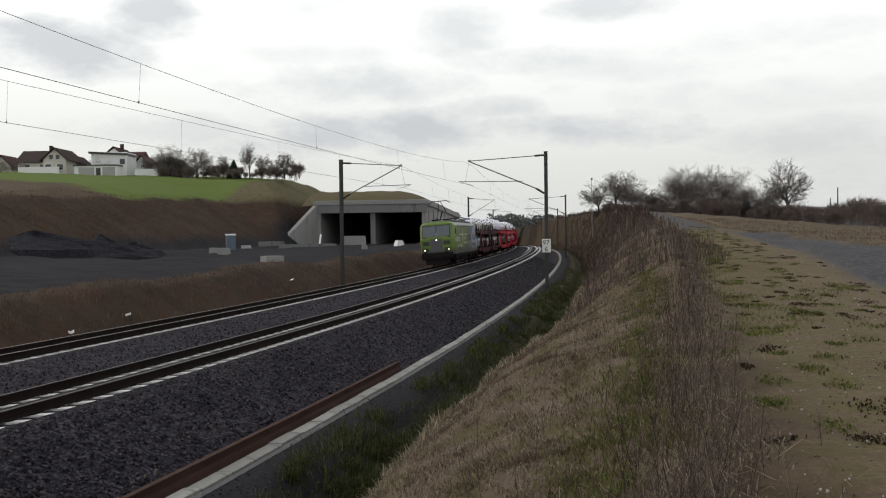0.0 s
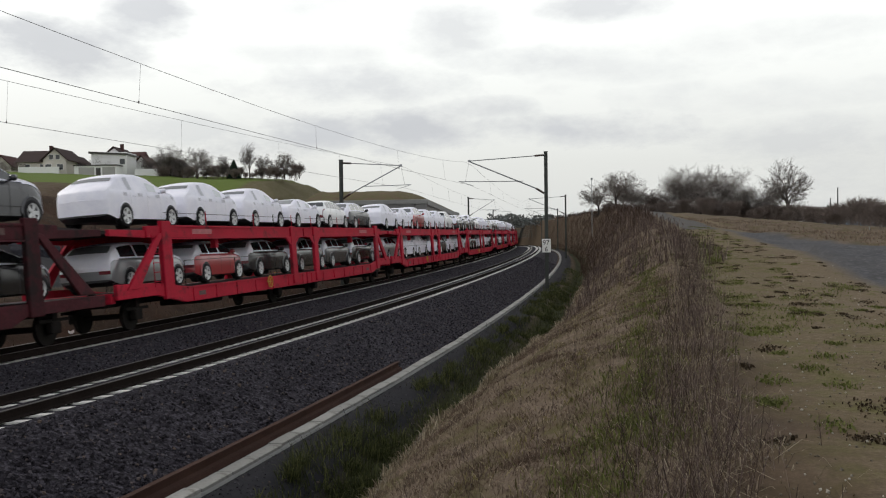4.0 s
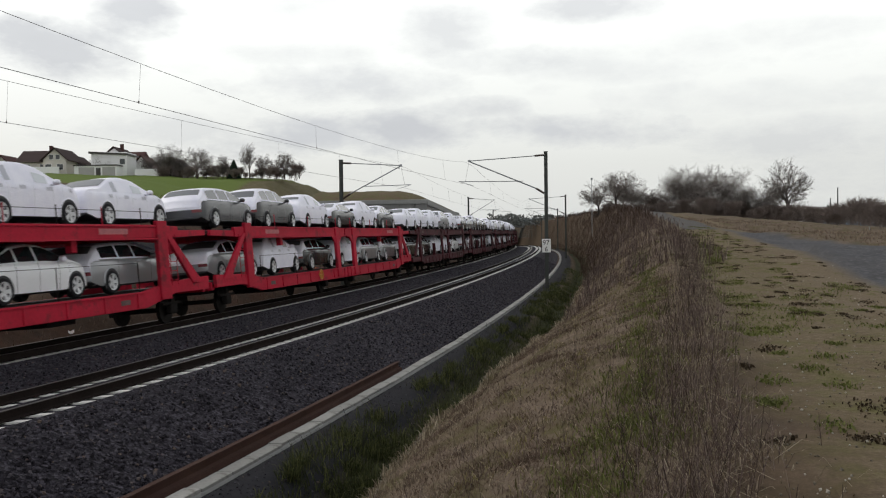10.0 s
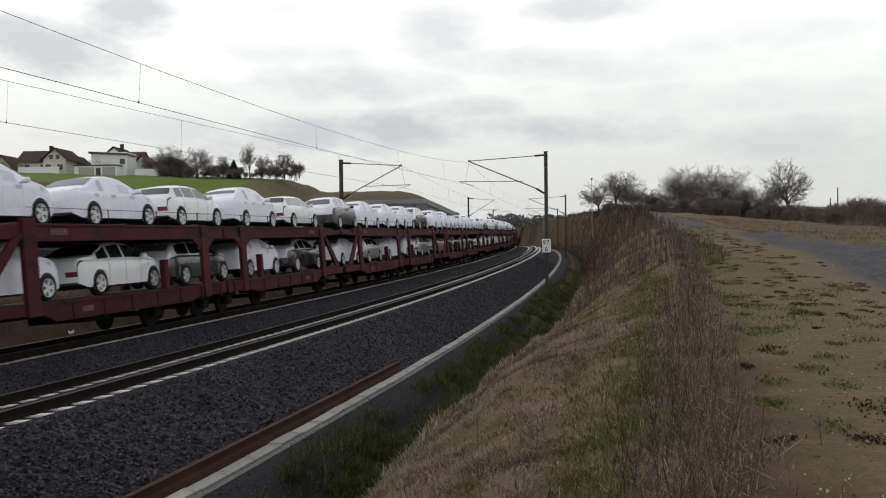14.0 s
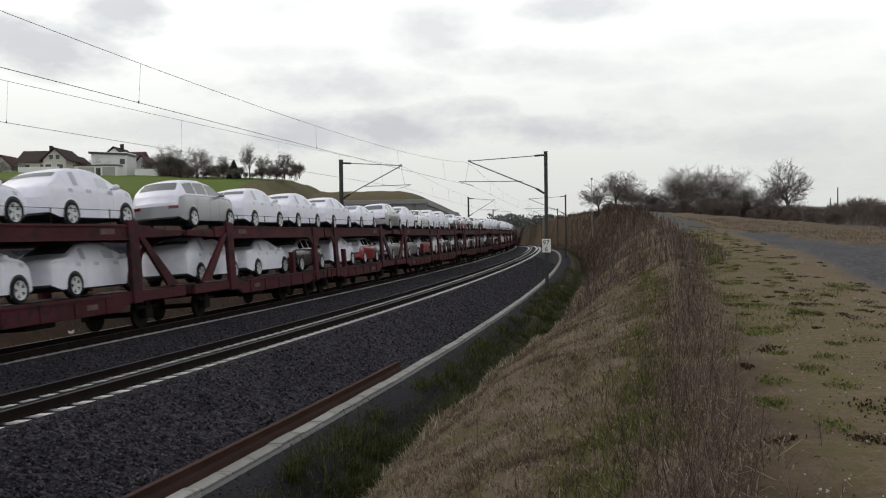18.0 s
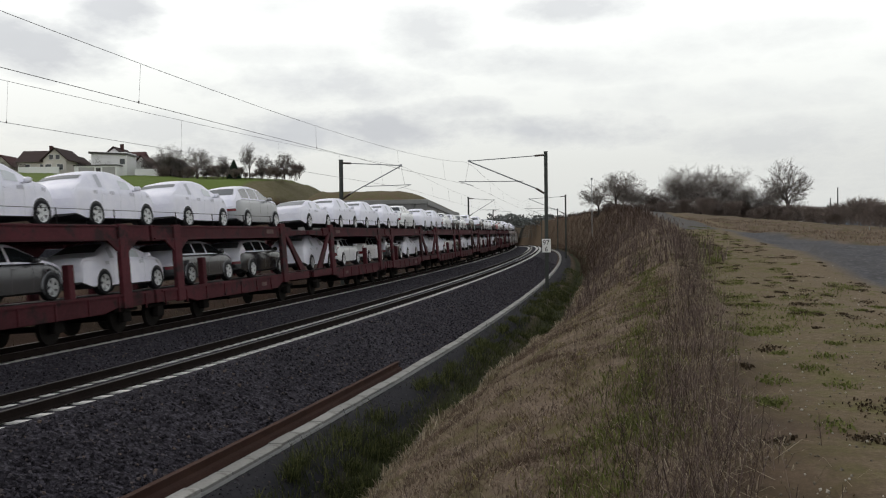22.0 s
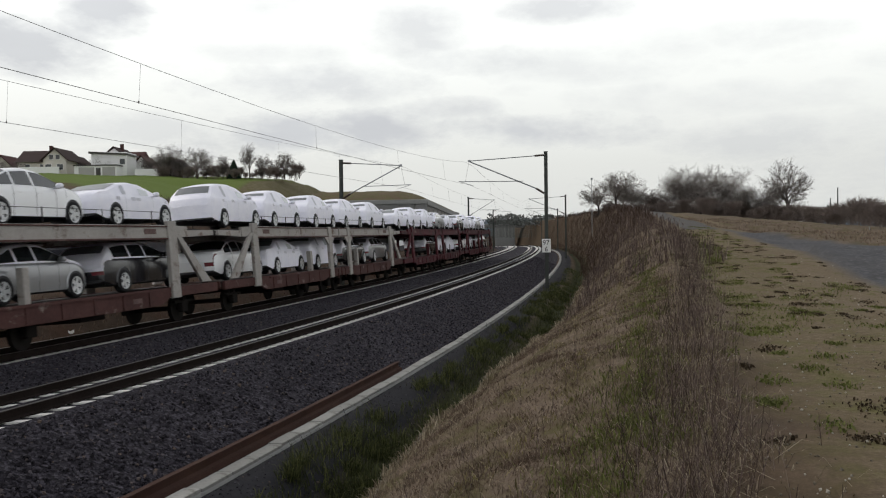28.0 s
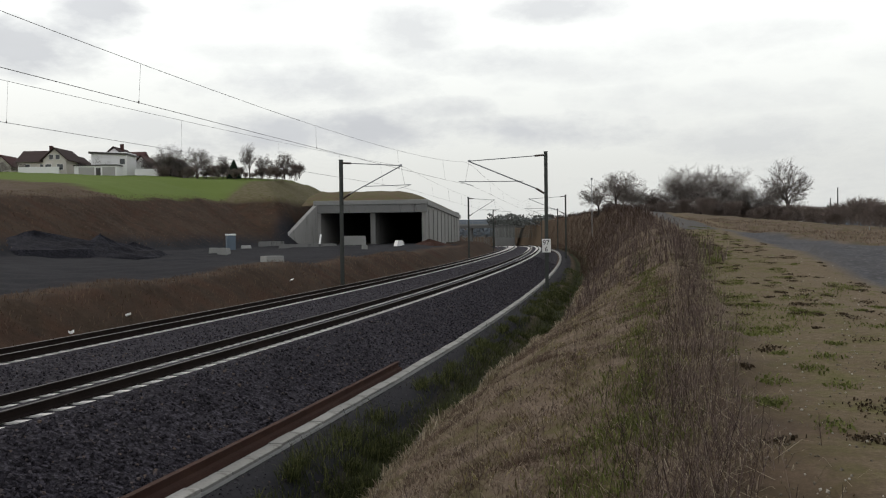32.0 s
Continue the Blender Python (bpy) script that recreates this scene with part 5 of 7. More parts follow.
def build_car(kind, fin):
    """A car at rest, nose towards +X, wheels on z = 0."""
    length, top, belt, axles, back, front, glass0, pillars = CAR[kind]
    thing = new("car")
    tagged(thing, f"{KIND_WORD[kind]} {FIN_WORD[fin]} on carrier wagon", "car", "new cars on the train")
    skin, wrapped = FINISH[fin], fin == "W"
    part_mesh("body", car_mesh(("body", kind, fin), lambda: car_body(kind, not wrapped), skin, M["trim_black"], M["film_fold"]), None, thing)
    if not wrapped:
        for sgn in (1, -1):
            part_mesh("side_window", car_mesh(("side_window", kind, sgn), lambda: car_faces(kind, lambda j, x: is_side_glass(kind, j, x), .006, (sgn,)), M["glass"]), None, thing, "dark side glass")
        part_mesh("windscreen", car_mesh(("windscreen", kind), lambda: car_faces(kind, lambda j, x: is_screen(kind, j, x), .006), M["glass"]), None, thing, "dark windscreen")
        if fin != "w":
            part_mesh("protective_film", car_mesh(("protective_film", kind), lambda: car_faces(kind, lambda j, x: (j >= 6 or (j == 5 and (x > front[1] + .1 or x < .5))) and not is_side_glass(kind, j, x) and not is_screen(kind, j, x), .009), FINISH["W"]), None, thing, "wrinkled white protective film")
    else:
        marks = part_mesh("print_mark", car_mesh(("print_mark", kind), lambda: film_marks(kind), M["print_grey"], M["film_grey"], M["film_thin"]), None, thing)
        tagged(marks, "grey print and see-through patches on the film", kind="stuff")
    deep = .24 * (back[1] - back[0])
    part_mesh("rear_window", car_mesh(("rear_window", kind, fin == "w"), lambda: car_faces(kind, lambda j, x: j >= (12 if fin != "w" else 11) and back[0] + (deep if fin != "w" else 0) < x < back[1] - deep * .3, .014), M["film_window"] if fin != "w" else M["glass"]), None, thing, "grey rear window in the film" if fin != "w" else "dark rear window")
    for x in axles:
        for sgn in (1, -1):
            w = part_mesh("wheel", TYRE_ME, None, thing, "", pose(x - length / 2, sgn * .815, .335, 0, 0, 180 if sgn > 0 else 0))
            part_mesh("rim", RIM_ME, None, w, "silver alloy rim")
    for sgn in (1, -1):
        key = ("mirror", sgn, fin if fin not in "Ww" else "", kind)

        def mirror():
            bm = box(.12, .30, sgn * .93, sgn * 1.10, belt + .02, belt + .16, bevel=.04)
            add_box(bm, .18, .26, min(sgn * .84, sgn * .95), max(sgn * .84, sgn * .95), belt + .02, belt + .06)
            return bm
        part_mesh("mirror", car_mesh(key, mirror, FINISH["W"] if fin in "Ww" else skin), None, thing, "", pose(front[1] - length / 2 - .62, 0, 0))
        if not wrapped:
            part_mesh("tail_lamp", car_mesh(("tail_lamp", kind, sgn), lambda: tail_lamp_faces(kind, sgn), M["tail_lamp"]), None, thing, "red tail lamp")
    return thing


# each unit of the train: livery, upper deck, lower deck; from the locomotive to the tail
CONSIST = (
    ("brown", "ed es eg ag qg", "es as eg es ed"),
    ("red", "uW uW uW cW hw eg", "es hr ed ad eg ed"),
    ("red", "uW aW qr uW uW qw", "es uW uW aW ag uW"),
    ("red", "eg eg qg hw uW uW", "uW as eg aW uW uW"),
    ("red", "hw eg cd uW uW aW", "ag cw ad uW aw uW"),
    ("red", "uW qw cW uW uW aW", "cw eg ad ed aw es"),
    ("red", "eg qd uW cd uW ag", "as uW ed uW es es"),
    ("brown", "aW uW uW qs uW", "ed ed uW aW cw"),
    ("brown", "eg es qg ag cd", "es hs eg es hs"),
    ("brown", "uW aW hw uW ew", "uW aw eg uW ad"),
    ("brown", "qd uW uW uW qg", "aW hs uW uW hs"),
    ("brown", "uW uW cW aW uW", "as ad ed es ed"),
    ("brown", "cW aw ag cW uW", "cw uW aw uW aW"),
    ("brown", "qs uW uW uW cW", "uW aW ad uW hr"),
    ("brown", "qs uW aw uW uW", "as es hr aW eg"),
    ("brown", "ag hr ed aw ed", "eg aw es hs hs"),
    ("brown", "uW uW uW uW qs", "eg ag aW eg ed"),
    ("brown", "cW uW uW uW qw", "uW hw aw eg aW"),
    ("brown", "uW uW aw eg aw", "uW uW aw eg aW"),
    ("brown", "qd -- qg aw hw", "cW uW aw es uW"),
    ("brown", "ed er aw aw ag", "ad ed ed as ed"),
    ("pale", "uW uW as aw cW", "as eb as as ed"),
    ("pale", "qW uW uW uW uW", "aw aW uW ed es"),
    ("brown", "cW uW uW es cW", "-- -- ed uW aW"),
    ("brown", "ad uW cW qs uW", "cw aw es eg eg"),
)
UNIT_LEN = {"brown": 28.14, "red": 31.5, "pale": 28.14}
UPPER_Z, LOWER_Z = 3.02, 1.13
LIVERY = {
    "brown": surf("oxide_brown", (0.070, 0.017, 0.022), 0.4, 0.8, 12, 0.7, 0, 0.2, spot=(0.026, 0.015, 0.016), spot_at=0.57, spot_scale=1.6, per_object=0.2),
    "red": surf("signal_red", (0.43, 0.015, 0.038), 0.28, 0.8, 12, 0.66, 0, 0.1, spot=(0.17, 0.02, 0.028), spot_at=0.60, spot_scale=1.6, per_object=0.06),
    "pale": surf("weathered_grey", (0.34, 0.32, 0.30), 0.2, 0.8, 12, 0.75, 0, 0.15, spot=(0.13, 0.085, 0.07), spot_at=0.60, spot_scale=1.8),
    "pale_low": surf("weathered_brown", (0.075, 0.036, 0.033), 0.35, 0.8, 12, 0.75, 0, 0.15, spot=(0.26, 0.22, 0.20), spot_at=0.64, spot_scale=1.2),
}
M["deck_plate"] = surf("deck_plate", (0.045, 0.038, 0.038), 0.25, 1, 14, 0.8)
LIV_WORD = {"brown": "rust-brown two-deck car carrier wagon", "red": "bright red two-deck car carrier wagon", "pale": "weathered pale grey two-deck car carrier wagon"}


def rail_wheelset():
    bm = bmesh.new()
    for y in (-.74, .74):
        c = bmesh.ops.create_cone(bm, cap_ends=True, segments=24, radius1=.43, radius2=.43, depth=.12)
        bmesh.ops.transform(bm, matrix=Matrix.Translation((0, y, .43)) @ Matrix.Rotation(math.pi / 2, 4, "X"), verts=c["verts"])
    add_rod(bm, (0, -1.05, .43), (0, 1.05, .43), .08)
    for y in (-1.0, 1.0):
        add_box(bm, -.20, .20, y - .10, y + .10, .30, .62, .03)
        add_box(bm, -.62, .62, y - .05, y + .05, .60, .68)
        add_box(bm, -.10, .10, y - .06, y + .06, .62, .95)
    return to_mesh("wheelset", bm, False)


WHEELSET = rail_wheelset()
WHEELSET.materials.append(M["wheel_steel"])


def build_half(liv, length):
    """Half of a carrier unit: x = 0 at the outer coupling, x = length at the inner joint; nose to the inner joint is +X."""
    body_m, low_m = LIVERY[liv], LIVERY["pale_low" if liv == "pale" else liv]
    thing = tagged(new("car_carrier_wagon"), LIV_WORD[liv] + " loaded with new cars", "railway wagon", "carrier wagons of the train")
    red = liv == "red"
    x0, x1 = 0.35, length - 0.12
    for sgn in (-1, 1):
        y0, y1 = sgn * 1.34, sgn * 1.47
        ya, yb = min(y0, y1), max(y0, y1)
        if red:
            side = [(x0, .95), (2.6, .95), (4.4, .62), (x1, .62), (x1, 1.10), (4.6, 1.10), (2.6, 1.32), (x0, 1.38)]
        else:
            side = [(x0, .84), (3.6, .84), (4.2, .62), (x1 - 2.6, .62), (x1 - 2.0, .74), (x1, .74), (x1, 1.12), (x0, 1.14)]
        part("lower_side_beam", prism(side, ya, yb, .015), low_m, thing)
        part("upper_side_beam", prism([(2.2, 2.66), (x1, 2.60 if red else 2.56), (x1, 3.02), (3.4, 3.04), (2.2, 3.0)], ya, yb, .015), body_m, thing)
        part("end_beam", prism([(x0 - .1, 2.72), (2.2, 2.66), (2.2, 2.88), (x0 - .1, 2.90)], ya + sgn * -.05, yb + sgn * -.05, .01), body_m, thing, "sloping deck end")
        yp0, yp1 = sorted((sgn * 1.40, sgn * 1.54))
        w = .30 if red else .26
        part("post", box(3.3 - w, 3.3 + w, yp0, yp1, .80, 3.16, .02), body_m, thing)
        part("brace", prism([(2.75, 2.72), (3.2, 2.86), (1.5, 1.2), (.85, 1.2)][::-1], yp0 + .02, yp1 - .02, .01), body_m, thing, "slanting brace")
        xm = length - (1.62 if not red else 1.5)
        part("post", box(xm - w * .85, xm + w * .85, yp0, yp1, .70, 3.05, .02), body_m, thing)
        part("gusset", prism([(xm - .8, 2.6), (xm + .8, 2.6), (xm + .22, 2.25), (xm - .22, 2.25)][::-1], yp0 + .03, yp1 - .03, .01), body_m, thing)
        if red:
            part("hanger", box(7.3, 7.55, sgn * 1.15 - .1, sgn * 1.15 + .1, 2.3, 2.7, .02), body_m, thing)
        else:
            part("short_post", box(xm - 2.35, xm - 2.1, sgn * 1.2 - .1, sgn * 1.2 + .1, 1.1, 2.0, .02), body_m, thing)
        for k in range(6 if red else 4):
            x = 4.3 + k * (length - 5.6) / (5 if red else 3.2)
            g = part("guard_post", rod((x, sgn * 1.42, 3.0), (x, sgn * 1.42, 3.52 if red else 3.45), .016, 6), body_m if red and k % 2 else M["steel_dark"], thing)
        bm = bmesh.new()
        for z in ((3.42,) if red else (3.43,)):
            add_rod(bm, (3.4, sgn * 1.42, z), (length - .4, sgn * 1.42, z), .008, 5)
        part("guard_wire", bm, M["steel_dark"], thing, "thin guard wire")
        if red:
            for k in range(3):
                x = 4.6 + k * 3.9
                part("guard_post", rod((x, sgn * 1.38, 1.1), (x, sgn * 1.38, 1.95), .014, 6), M["steel_dark"], thing)
            part("guard_wire", rod((4.6, sgn * 1.38, 1.93), (12.4, sgn * 1.38, 1.93), .008, 5), M["steel_dark"], thing, "thin guard wire")
            bm = bmesh.new()
            for z in np.arange(1.35, 2.7, .28):
                add_rod(bm, (2.45, sgn * 1.48, z), (2.85, sgn * 1.48, z), .012, 5)
            for x in (2.45, 2.85):
                add_rod(bm, (x, sgn * 1.48, 1.2), (x, sgn * 1.48, 2.75), .014, 5)
            part("ladder", bm, body_m, thing)
        bm = bmesh.new()
        ye = yb if sgn > 0 else ya
        for k in range(7):
            x = 4.9 + k * (x1 - 5.4) / 6
            add_box(bm, x - .025, x + .025, min(ye, ye + sgn * .03), max(ye, ye + sgn * .03), .64, 1.06)
        add_box(bm, 4.5, x1 - .3, min(ye, ye + sgn * .045), max(ye, ye + sgn * .045), 1.05, 1.09)
        add_box(bm, 3.5, x1 - .1, min(ye, ye + sgn * .05), max(ye, ye + sgn * .05), 2.60, 2.645)
        add_box(bm, 3.5, x1 - .1, min(ye, ye + sgn * .04), max(ye, ye + sgn * .04), 2.975, 3.012)
        part("stiffener", bm, body_m if red else low_m, thing)
        if red and sgn < 0:
            bm = bmesh.new()
            for k in range(14):
                a, b = k * math.tau / 14, (k + 1) * math.tau / 14
                add_rod(bm, (11.2 + .22 * math.cos(a), ya - .12, .92 + .22 * math.sin(a)), (11.2 + .22 * math.cos(b), ya - .12, .92 + .22 * math.sin(b)), .02, 5)
            for k in range(3):
                a = k * math.pi / 3
                add_rod(bm, (11.2 - .22 * math.cos(a), ya - .12, .92 - .22 * math.sin(a)), (11.2 + .22 * math.cos(a), ya - .12, .92 + .22 * math.sin(a)), .015, 5)
            add_rod(bm, (11.2, ya - .12, .92), (11.2, ya, .92), .03, 6)
            part("brake_wheel", bm, M["wheel_yellow"], thing, "yellow handbrake wheel")
        part("buffer", rod((x0 - .05, sgn * .87, 1.0), (-.02, sgn * .87, 1.0), .10, 14, .18), M["steel_dark"], thing)
        bm = bmesh.new()
        for k in range(1):
            x = 5.3
            add_box(bm, x, x + .5, yp1 - .068 if sgn > 0 else ya - .004, yb + .004 if sgn > 0 else yp0 + .068, .78, .92)
        part("marking", bm, M["print_dim"], thing, "small pale lettering panels too worn to read")
        bm = bmesh.new()
        for a, b in ((5.15, 6.6),) if red else ((4.2, 4.9),):
            ys = sorted((yb + .004, yb - .02) if sgn > 0 else (ya - .004, ya + .02))
            add_box(bm, a, b, *ys, 2.76, 2.92)
        part("nameplate", bm, M["print_red"] if red else M["print_dim"], thing, "plain faded panel on the upper beam")
    part("lower_deck", prism([(x0, 1.06), (2.6, 1.04), (4.5, 1.0), (x1, 1.0), (x1, 1.10), (4.5, 1.10), (2.6, 1.12), (x0, 1.13)], -1.33, 1.33), M["deck_plate"], thing)
    part("upper_deck", prism([(x0 - .1, 2.80), (2.2, 2.78), (3.4, 2.9), (x1, 2.88), (x1, 3.0), (3.4, 3.0), (2.2, 2.97), (x0 - .1, 2.88)], -1.33, 1.33), M["deck_plate"], thing)
    for k in range(5):
        x = 3.0 + k * (length - 4.6) / 4
        part("cross_beam", box(x - .07, x + .07, -1.33, 1.33, 2.62, 2.87), body_m, thing)
    part("underframe", box(1.2, length - .6, -.5, .5, .72, .99), M["steel_dark"], thing)
    for x in ((2.1, length - 2.35) if red else (2.0, length - 4.2, length - 1.0)):
        part_mesh("wheelset", WHEELSET, None, thing, "steel rail wheels and axle", pose(x, 0, 0))
    part("brake_gear", box(length * .45, length * .45 + 1.2, -.9, .9, .45, .72, .03), M["steel_dark"], thing)
    part("coupler", rod((0, 0, 1.0), (.9, 0, 1.0), .07), M["steel_dark"], thing)
    part("headstock", box(x0 - .05, x0 + .16, -1.3, 1.3, .86, 1.14, .02), low_m, thing)
    return thing


_half, _cars = {}, {}
u0 = 85.1
for liv, upper, lower in CONSIST:
    L = UNIT_LEN[liv]
    for rear in (False, True):
        if liv not in _half:
            _half[liv] = ob = build_half(liv, L / 2)
        else:
            ob = copy_thing(_half[liv], Matrix())
        MOVERS.append((ob, u0, L / 2, 4.6, 0.0, rear))
    for deck, z in ((upper, UPPER_Z), (lower, LOWER_Z)):
        codes = deck.split()
        offs = [3.68, 8.66, 13.6, 18.48, 23.26, 28.03] if len(codes) == 6 else [3.62, 8.72, 13.97, 19.32, 24.57]
        for code, o in zip(codes, offs):
            if code == "--":
                continue
            if code not in _cars:
                _cars[code] = ob = build_car(*code)
            else:
                ob = copy_thing(_cars[code], Matrix())
            MOVERS.append((ob, u0 + o - .25 + random.uniform(-.12, .12), 0, 1.4, z, None))
    u0 += L


# ---------------------------------------------------------------- the locomotive
def livery_mat():
    """Printed livery: leaf green nose, olive and grey facets, pale blue-grey tail end."""
    m, nt, bs = node_mat("loco_livery")
    co = nt.nodes.new("ShaderNodeTexCoord").outputs["Object"]
    sp = nt.nodes.new("ShaderNodeSeparateXYZ")
    nt.links.new(co, sp.inputs[0])

    def facet(ax, az, off, width):
        a = nt.nodes.new("ShaderNodeMath")
        a.operation = "MULTIPLY_ADD"
        nt.links.new(sp.outputs[0], a.inputs[0])
        a.inputs[1].default_value, a.inputs[2].default_value = ax, off
        b = nt.nodes.new("ShaderNodeMath")
        b.operation = "MULTIPLY_ADD"
        nt.links.new(sp.outputs[2], b.inputs[0])
        b.inputs[1].default_value = az
        nt.links.new(a.outputs[0], b.inputs[2])
        return ramp(nt, b.outputs[0], (0.5 - width, (0, 0, 0)), (0.5 + width, (1, 1, 1)))
    green, olive, lime, grey, pale = (0.10, 0.175, 0.010), (0.026, 0.032, 0.018), (0.10, 0.165, 0.020), (0.105, 0.107, 0.112), (0.25, 0.315, 0.38)
    col = mix(nt, facet(1, -0.95, 7.4, 0.18), green, olive)
    col = mix(nt, facet(1, -0.95, 6.5, 0.18), col, lime)
    col = mix(nt, facet(1, -1.44, 3.7, 0.14), col, olive)
    col = mix(nt, facet(1, -0.9, 1.2, 0.25), col, grey)
    col = mix(nt, facet(1, -0.15, -2.8, 0.2), col, pale)
    col = mix(nt, facet(0.0, -1.3, 2.35, 0.3), col, (0.045, 0.044, 0.043))
    roof_z, past_cab = facet(0.0, 3.0, -9.48, 0.05), facet(0.9, 0.0, 6.5, 0.05)
    both = mix(nt, 1.0, roof_z, past_cab, "MULTIPLY")
    col = mix(nt, both, col, (0.13, 0.13, 0.13))
    dirt = noise_node(nt, co, 1.4, 6, 0.65, (1, 1, 0.4))
    col = mix(nt, ramp(nt, dirt, (0.45, (0, 0, 0)), (0.75, (0.35,) * 3)), col, (0.07, 0.065, 0.06))
    nt.links.new(col, bs.inputs["Base Color"])
    bs.inputs["Roughness"].default_value = 0.4
    return m


M["livery"] = livery_mat()
M["loco_roof"] = surf("loco_roof_grey", (0.105, 0.105, 0.11), 0.2, 0.9, 10, 0.6, spot=(0.11, 0.10, 0.09), spot_at=0.58)
# base paler than the plain glass: reflected sky is painted into it
M["screen"] = surf("cab_screen_reflection", (0.10, 0.112, 0.125), 0.2, 1.5, 10, 0.10, relief=0, coat=0.6)
M["grille"] = surf("dark_grille", (0.028, 0.03, 0.03), 0.2, 2, 30, 0.5)
M["nose_grey"] = surf("nose_grey", (0.085, 0.08, 0.09), 0.1, 2, 12, 0.5)
M["lamp_glow"], _nt, _bs = node_mat("headlight_glow")
_bs.inputs["Emission Color"].default_value, _bs.inputs["Emission Strength"].default_value = (1.0, 0.66, 0.36, 1), 2.6


def slab(outlines):
    """A body from side outlines [(y, [(x, z)...])], all of one length, lofted across y."""
    bm = bmesh.new()
    rings = [[bm.verts.new((x, y, z)) for x, z in o] for y, o in outlines]
    n = len(rings[0])
    for a, b in zip(rings, rings[1:]):
        for i in range(n):
            bm.faces.new((a[i], a[(i + 1) % n], b[(i + 1) % n], b[i]))
    bm.faces.new(rings[0][::-1])
    bm.faces.new(rings[-1])
    bmesh.ops.recalc_face_normals(bm, faces=bm.faces[:])
    return bm


def build_loco():
    loco = tagged(new("electric_locomotive"), "green and grey electric locomotive with raised pantograph, headlights on", "locomotive")
    H = 8.85

    def outline(top, inset):
        e = H - inset
        zc = min(3.60, top - .06)
        xc = .06 + .36 * (zc - 2.3) / 1.3
        return [(-e, .98), (-e, 2.3), (-e + xc, zc), (-e + xc + .32, top), (e - xc - .32, top), (e - xc, zc), (e, 2.3), (e, .98)]
    bm = slab([(sg * y, outline(tp, ins)) for sg, rows in ((-1, 1), (1, -1)) for y, tp, ins in ((1.49, 3.38, .80), (1.45, 3.48, .46), (1.36, 3.62, .20), (1.2, 3.72, .06), (.9, 3.80, 0))[::rows]])
    body = part("body", bm, M["livery"], loco, "green nose fading to grey and pale blue")
    for k in range(6):
        x = -6.2 + k * 2.1
        part("roof_hatch", box(x, x + 1.95, -1.16, 1.16, 3.78, 3.90, .03), M["loco_roof"], loco)
    for sgn in (-1, 1):
        for k in range(6):
            x = -6.1 + k * 2.1
            g = part("roof_grille", box(x, x + 1.8, -.03, .03, -.19, .19, m=Matrix.Translation((0, sgn * 1.405, 3.49)) @ Matrix.Rotation(sgn * .62, 4, "X")), M["grille"] if k in (0, 3, 5) else M["loco_roof"], loco)
        for e in (-1, 1):
            part("cab_window", box(e * 7.35 - .27, e * 7.35 + .27, sgn * 1.478, sgn * 1.505, 2.34, 3.2, .03), M["black_paint"], loco, "black-framed cab side window")
            part("cab_pane", box(e * 7.35 - .19, e * 7.35 + .19, sgn * 1.50, sgn * 1.512, 2.44, 3.12, .01), M["glass"], loco)
            part("cab_door", box(e * 6.45 - .33, e * 6.45 + .33, sgn * 1.47, sgn * 1.494, 1.15, 3.1, .01), M["livery"], loco)
            part("handrail", rod((e * 6.0, sgn * 1.56, 1.2), (e * 6.0, sgn * 1.56, 2.6), .018, 6), M["galvanised"], loco)
            bm = bmesh.new()
            for z in (.45, .75, 1.0):
                add_box(bm, e * 6.45 - .28, e * 6.45 + .28, sgn * 1.30, sgn * 1.5, z - .02, z + .02)
            part("cab_step", bm, M["steel_dark"], loco)
        part("side_skirt", box(-7.9, 7.9, sgn * 1.36, sgn * 1.47, .72, .99, .02), M["steel_dark"], loco)
    for e in (-1, 1):
        lean = Matrix.Translation((e * (H - .245), 0, 3.0)) @ Matrix.Rotation(e * -.30, 4, "Y")
        part("windscreen_surround", box(-.012, .012, -1.2, 1.2, -.56, .54, .01, m=Matrix.Translation((e * .008, 0, 0)) @ lean), M["black_paint"], loco, "black surround of the windscreen")
        for y in (-.66, .66):
            part("windscreen_pane", box(-.015 if e < 0 else 0, .0 if e < 0 else .015, y * .89 - .55, y * .89 + .55, -.48, .46, m=Matrix.Translation((e * .03, 0, 0)) @ lean), M["screen"], loco, "windscreen pane with sky reflection in its colour")
            lamp = part("headlight_housing", box(e * H - .03, e * H + .03, y * 1.42 - .24, y * 1.42 + .24, 1.28, 1.58, .02), M["black_paint"], loco)
            part("headlight", rod((e * (H + .02), y * 1.55, 1.43), (e * (H + .045), y * 1.55, 1.43), .05, 14), M["lamp_glow"] if e < 0 else M["tail_lamp"], lamp, "lit white headlight" if e < 0 else "unlit red tail light")
            part("buffer", rod((e * (H + .05), y * 1.33, 1.04), (e * (H + .62), y * 1.33, 1.04), .13, 16, .24), M["steel_dark"], loco)
        part("headlight", rod((e * (H - .01), 0, 2.26), (e * (H + .04), 0, 2.26), .06, 14), M["lamp_glow"] if e < 0 else M["black_paint"], loco, "upper headlight")
        part("buffer_beam", box(e * (H - .1), e * (H + .06), -1.35, 1.35, .62, 1.2, .03), M["steel_dark"], loco)
        part("nose_panel", box(e * (H - .02), e * (H + .012), -.52, .52, 1.30, 2.36, .02), M["nose_grey"], loco)
        for y in (-.88, .88):
            part("nose_grille", box(e * (H - .04), e * (H + .016), y - .28, y + .28, 1.82, 2.16, .02), M["grille"], loco, "dark grille panel")
        part("cab_roof", box(e * 7.6 - .5, e * 7.6 + .5, -.95, .95, 3.74, 3.85, .05), M["loco_roof"], loco)
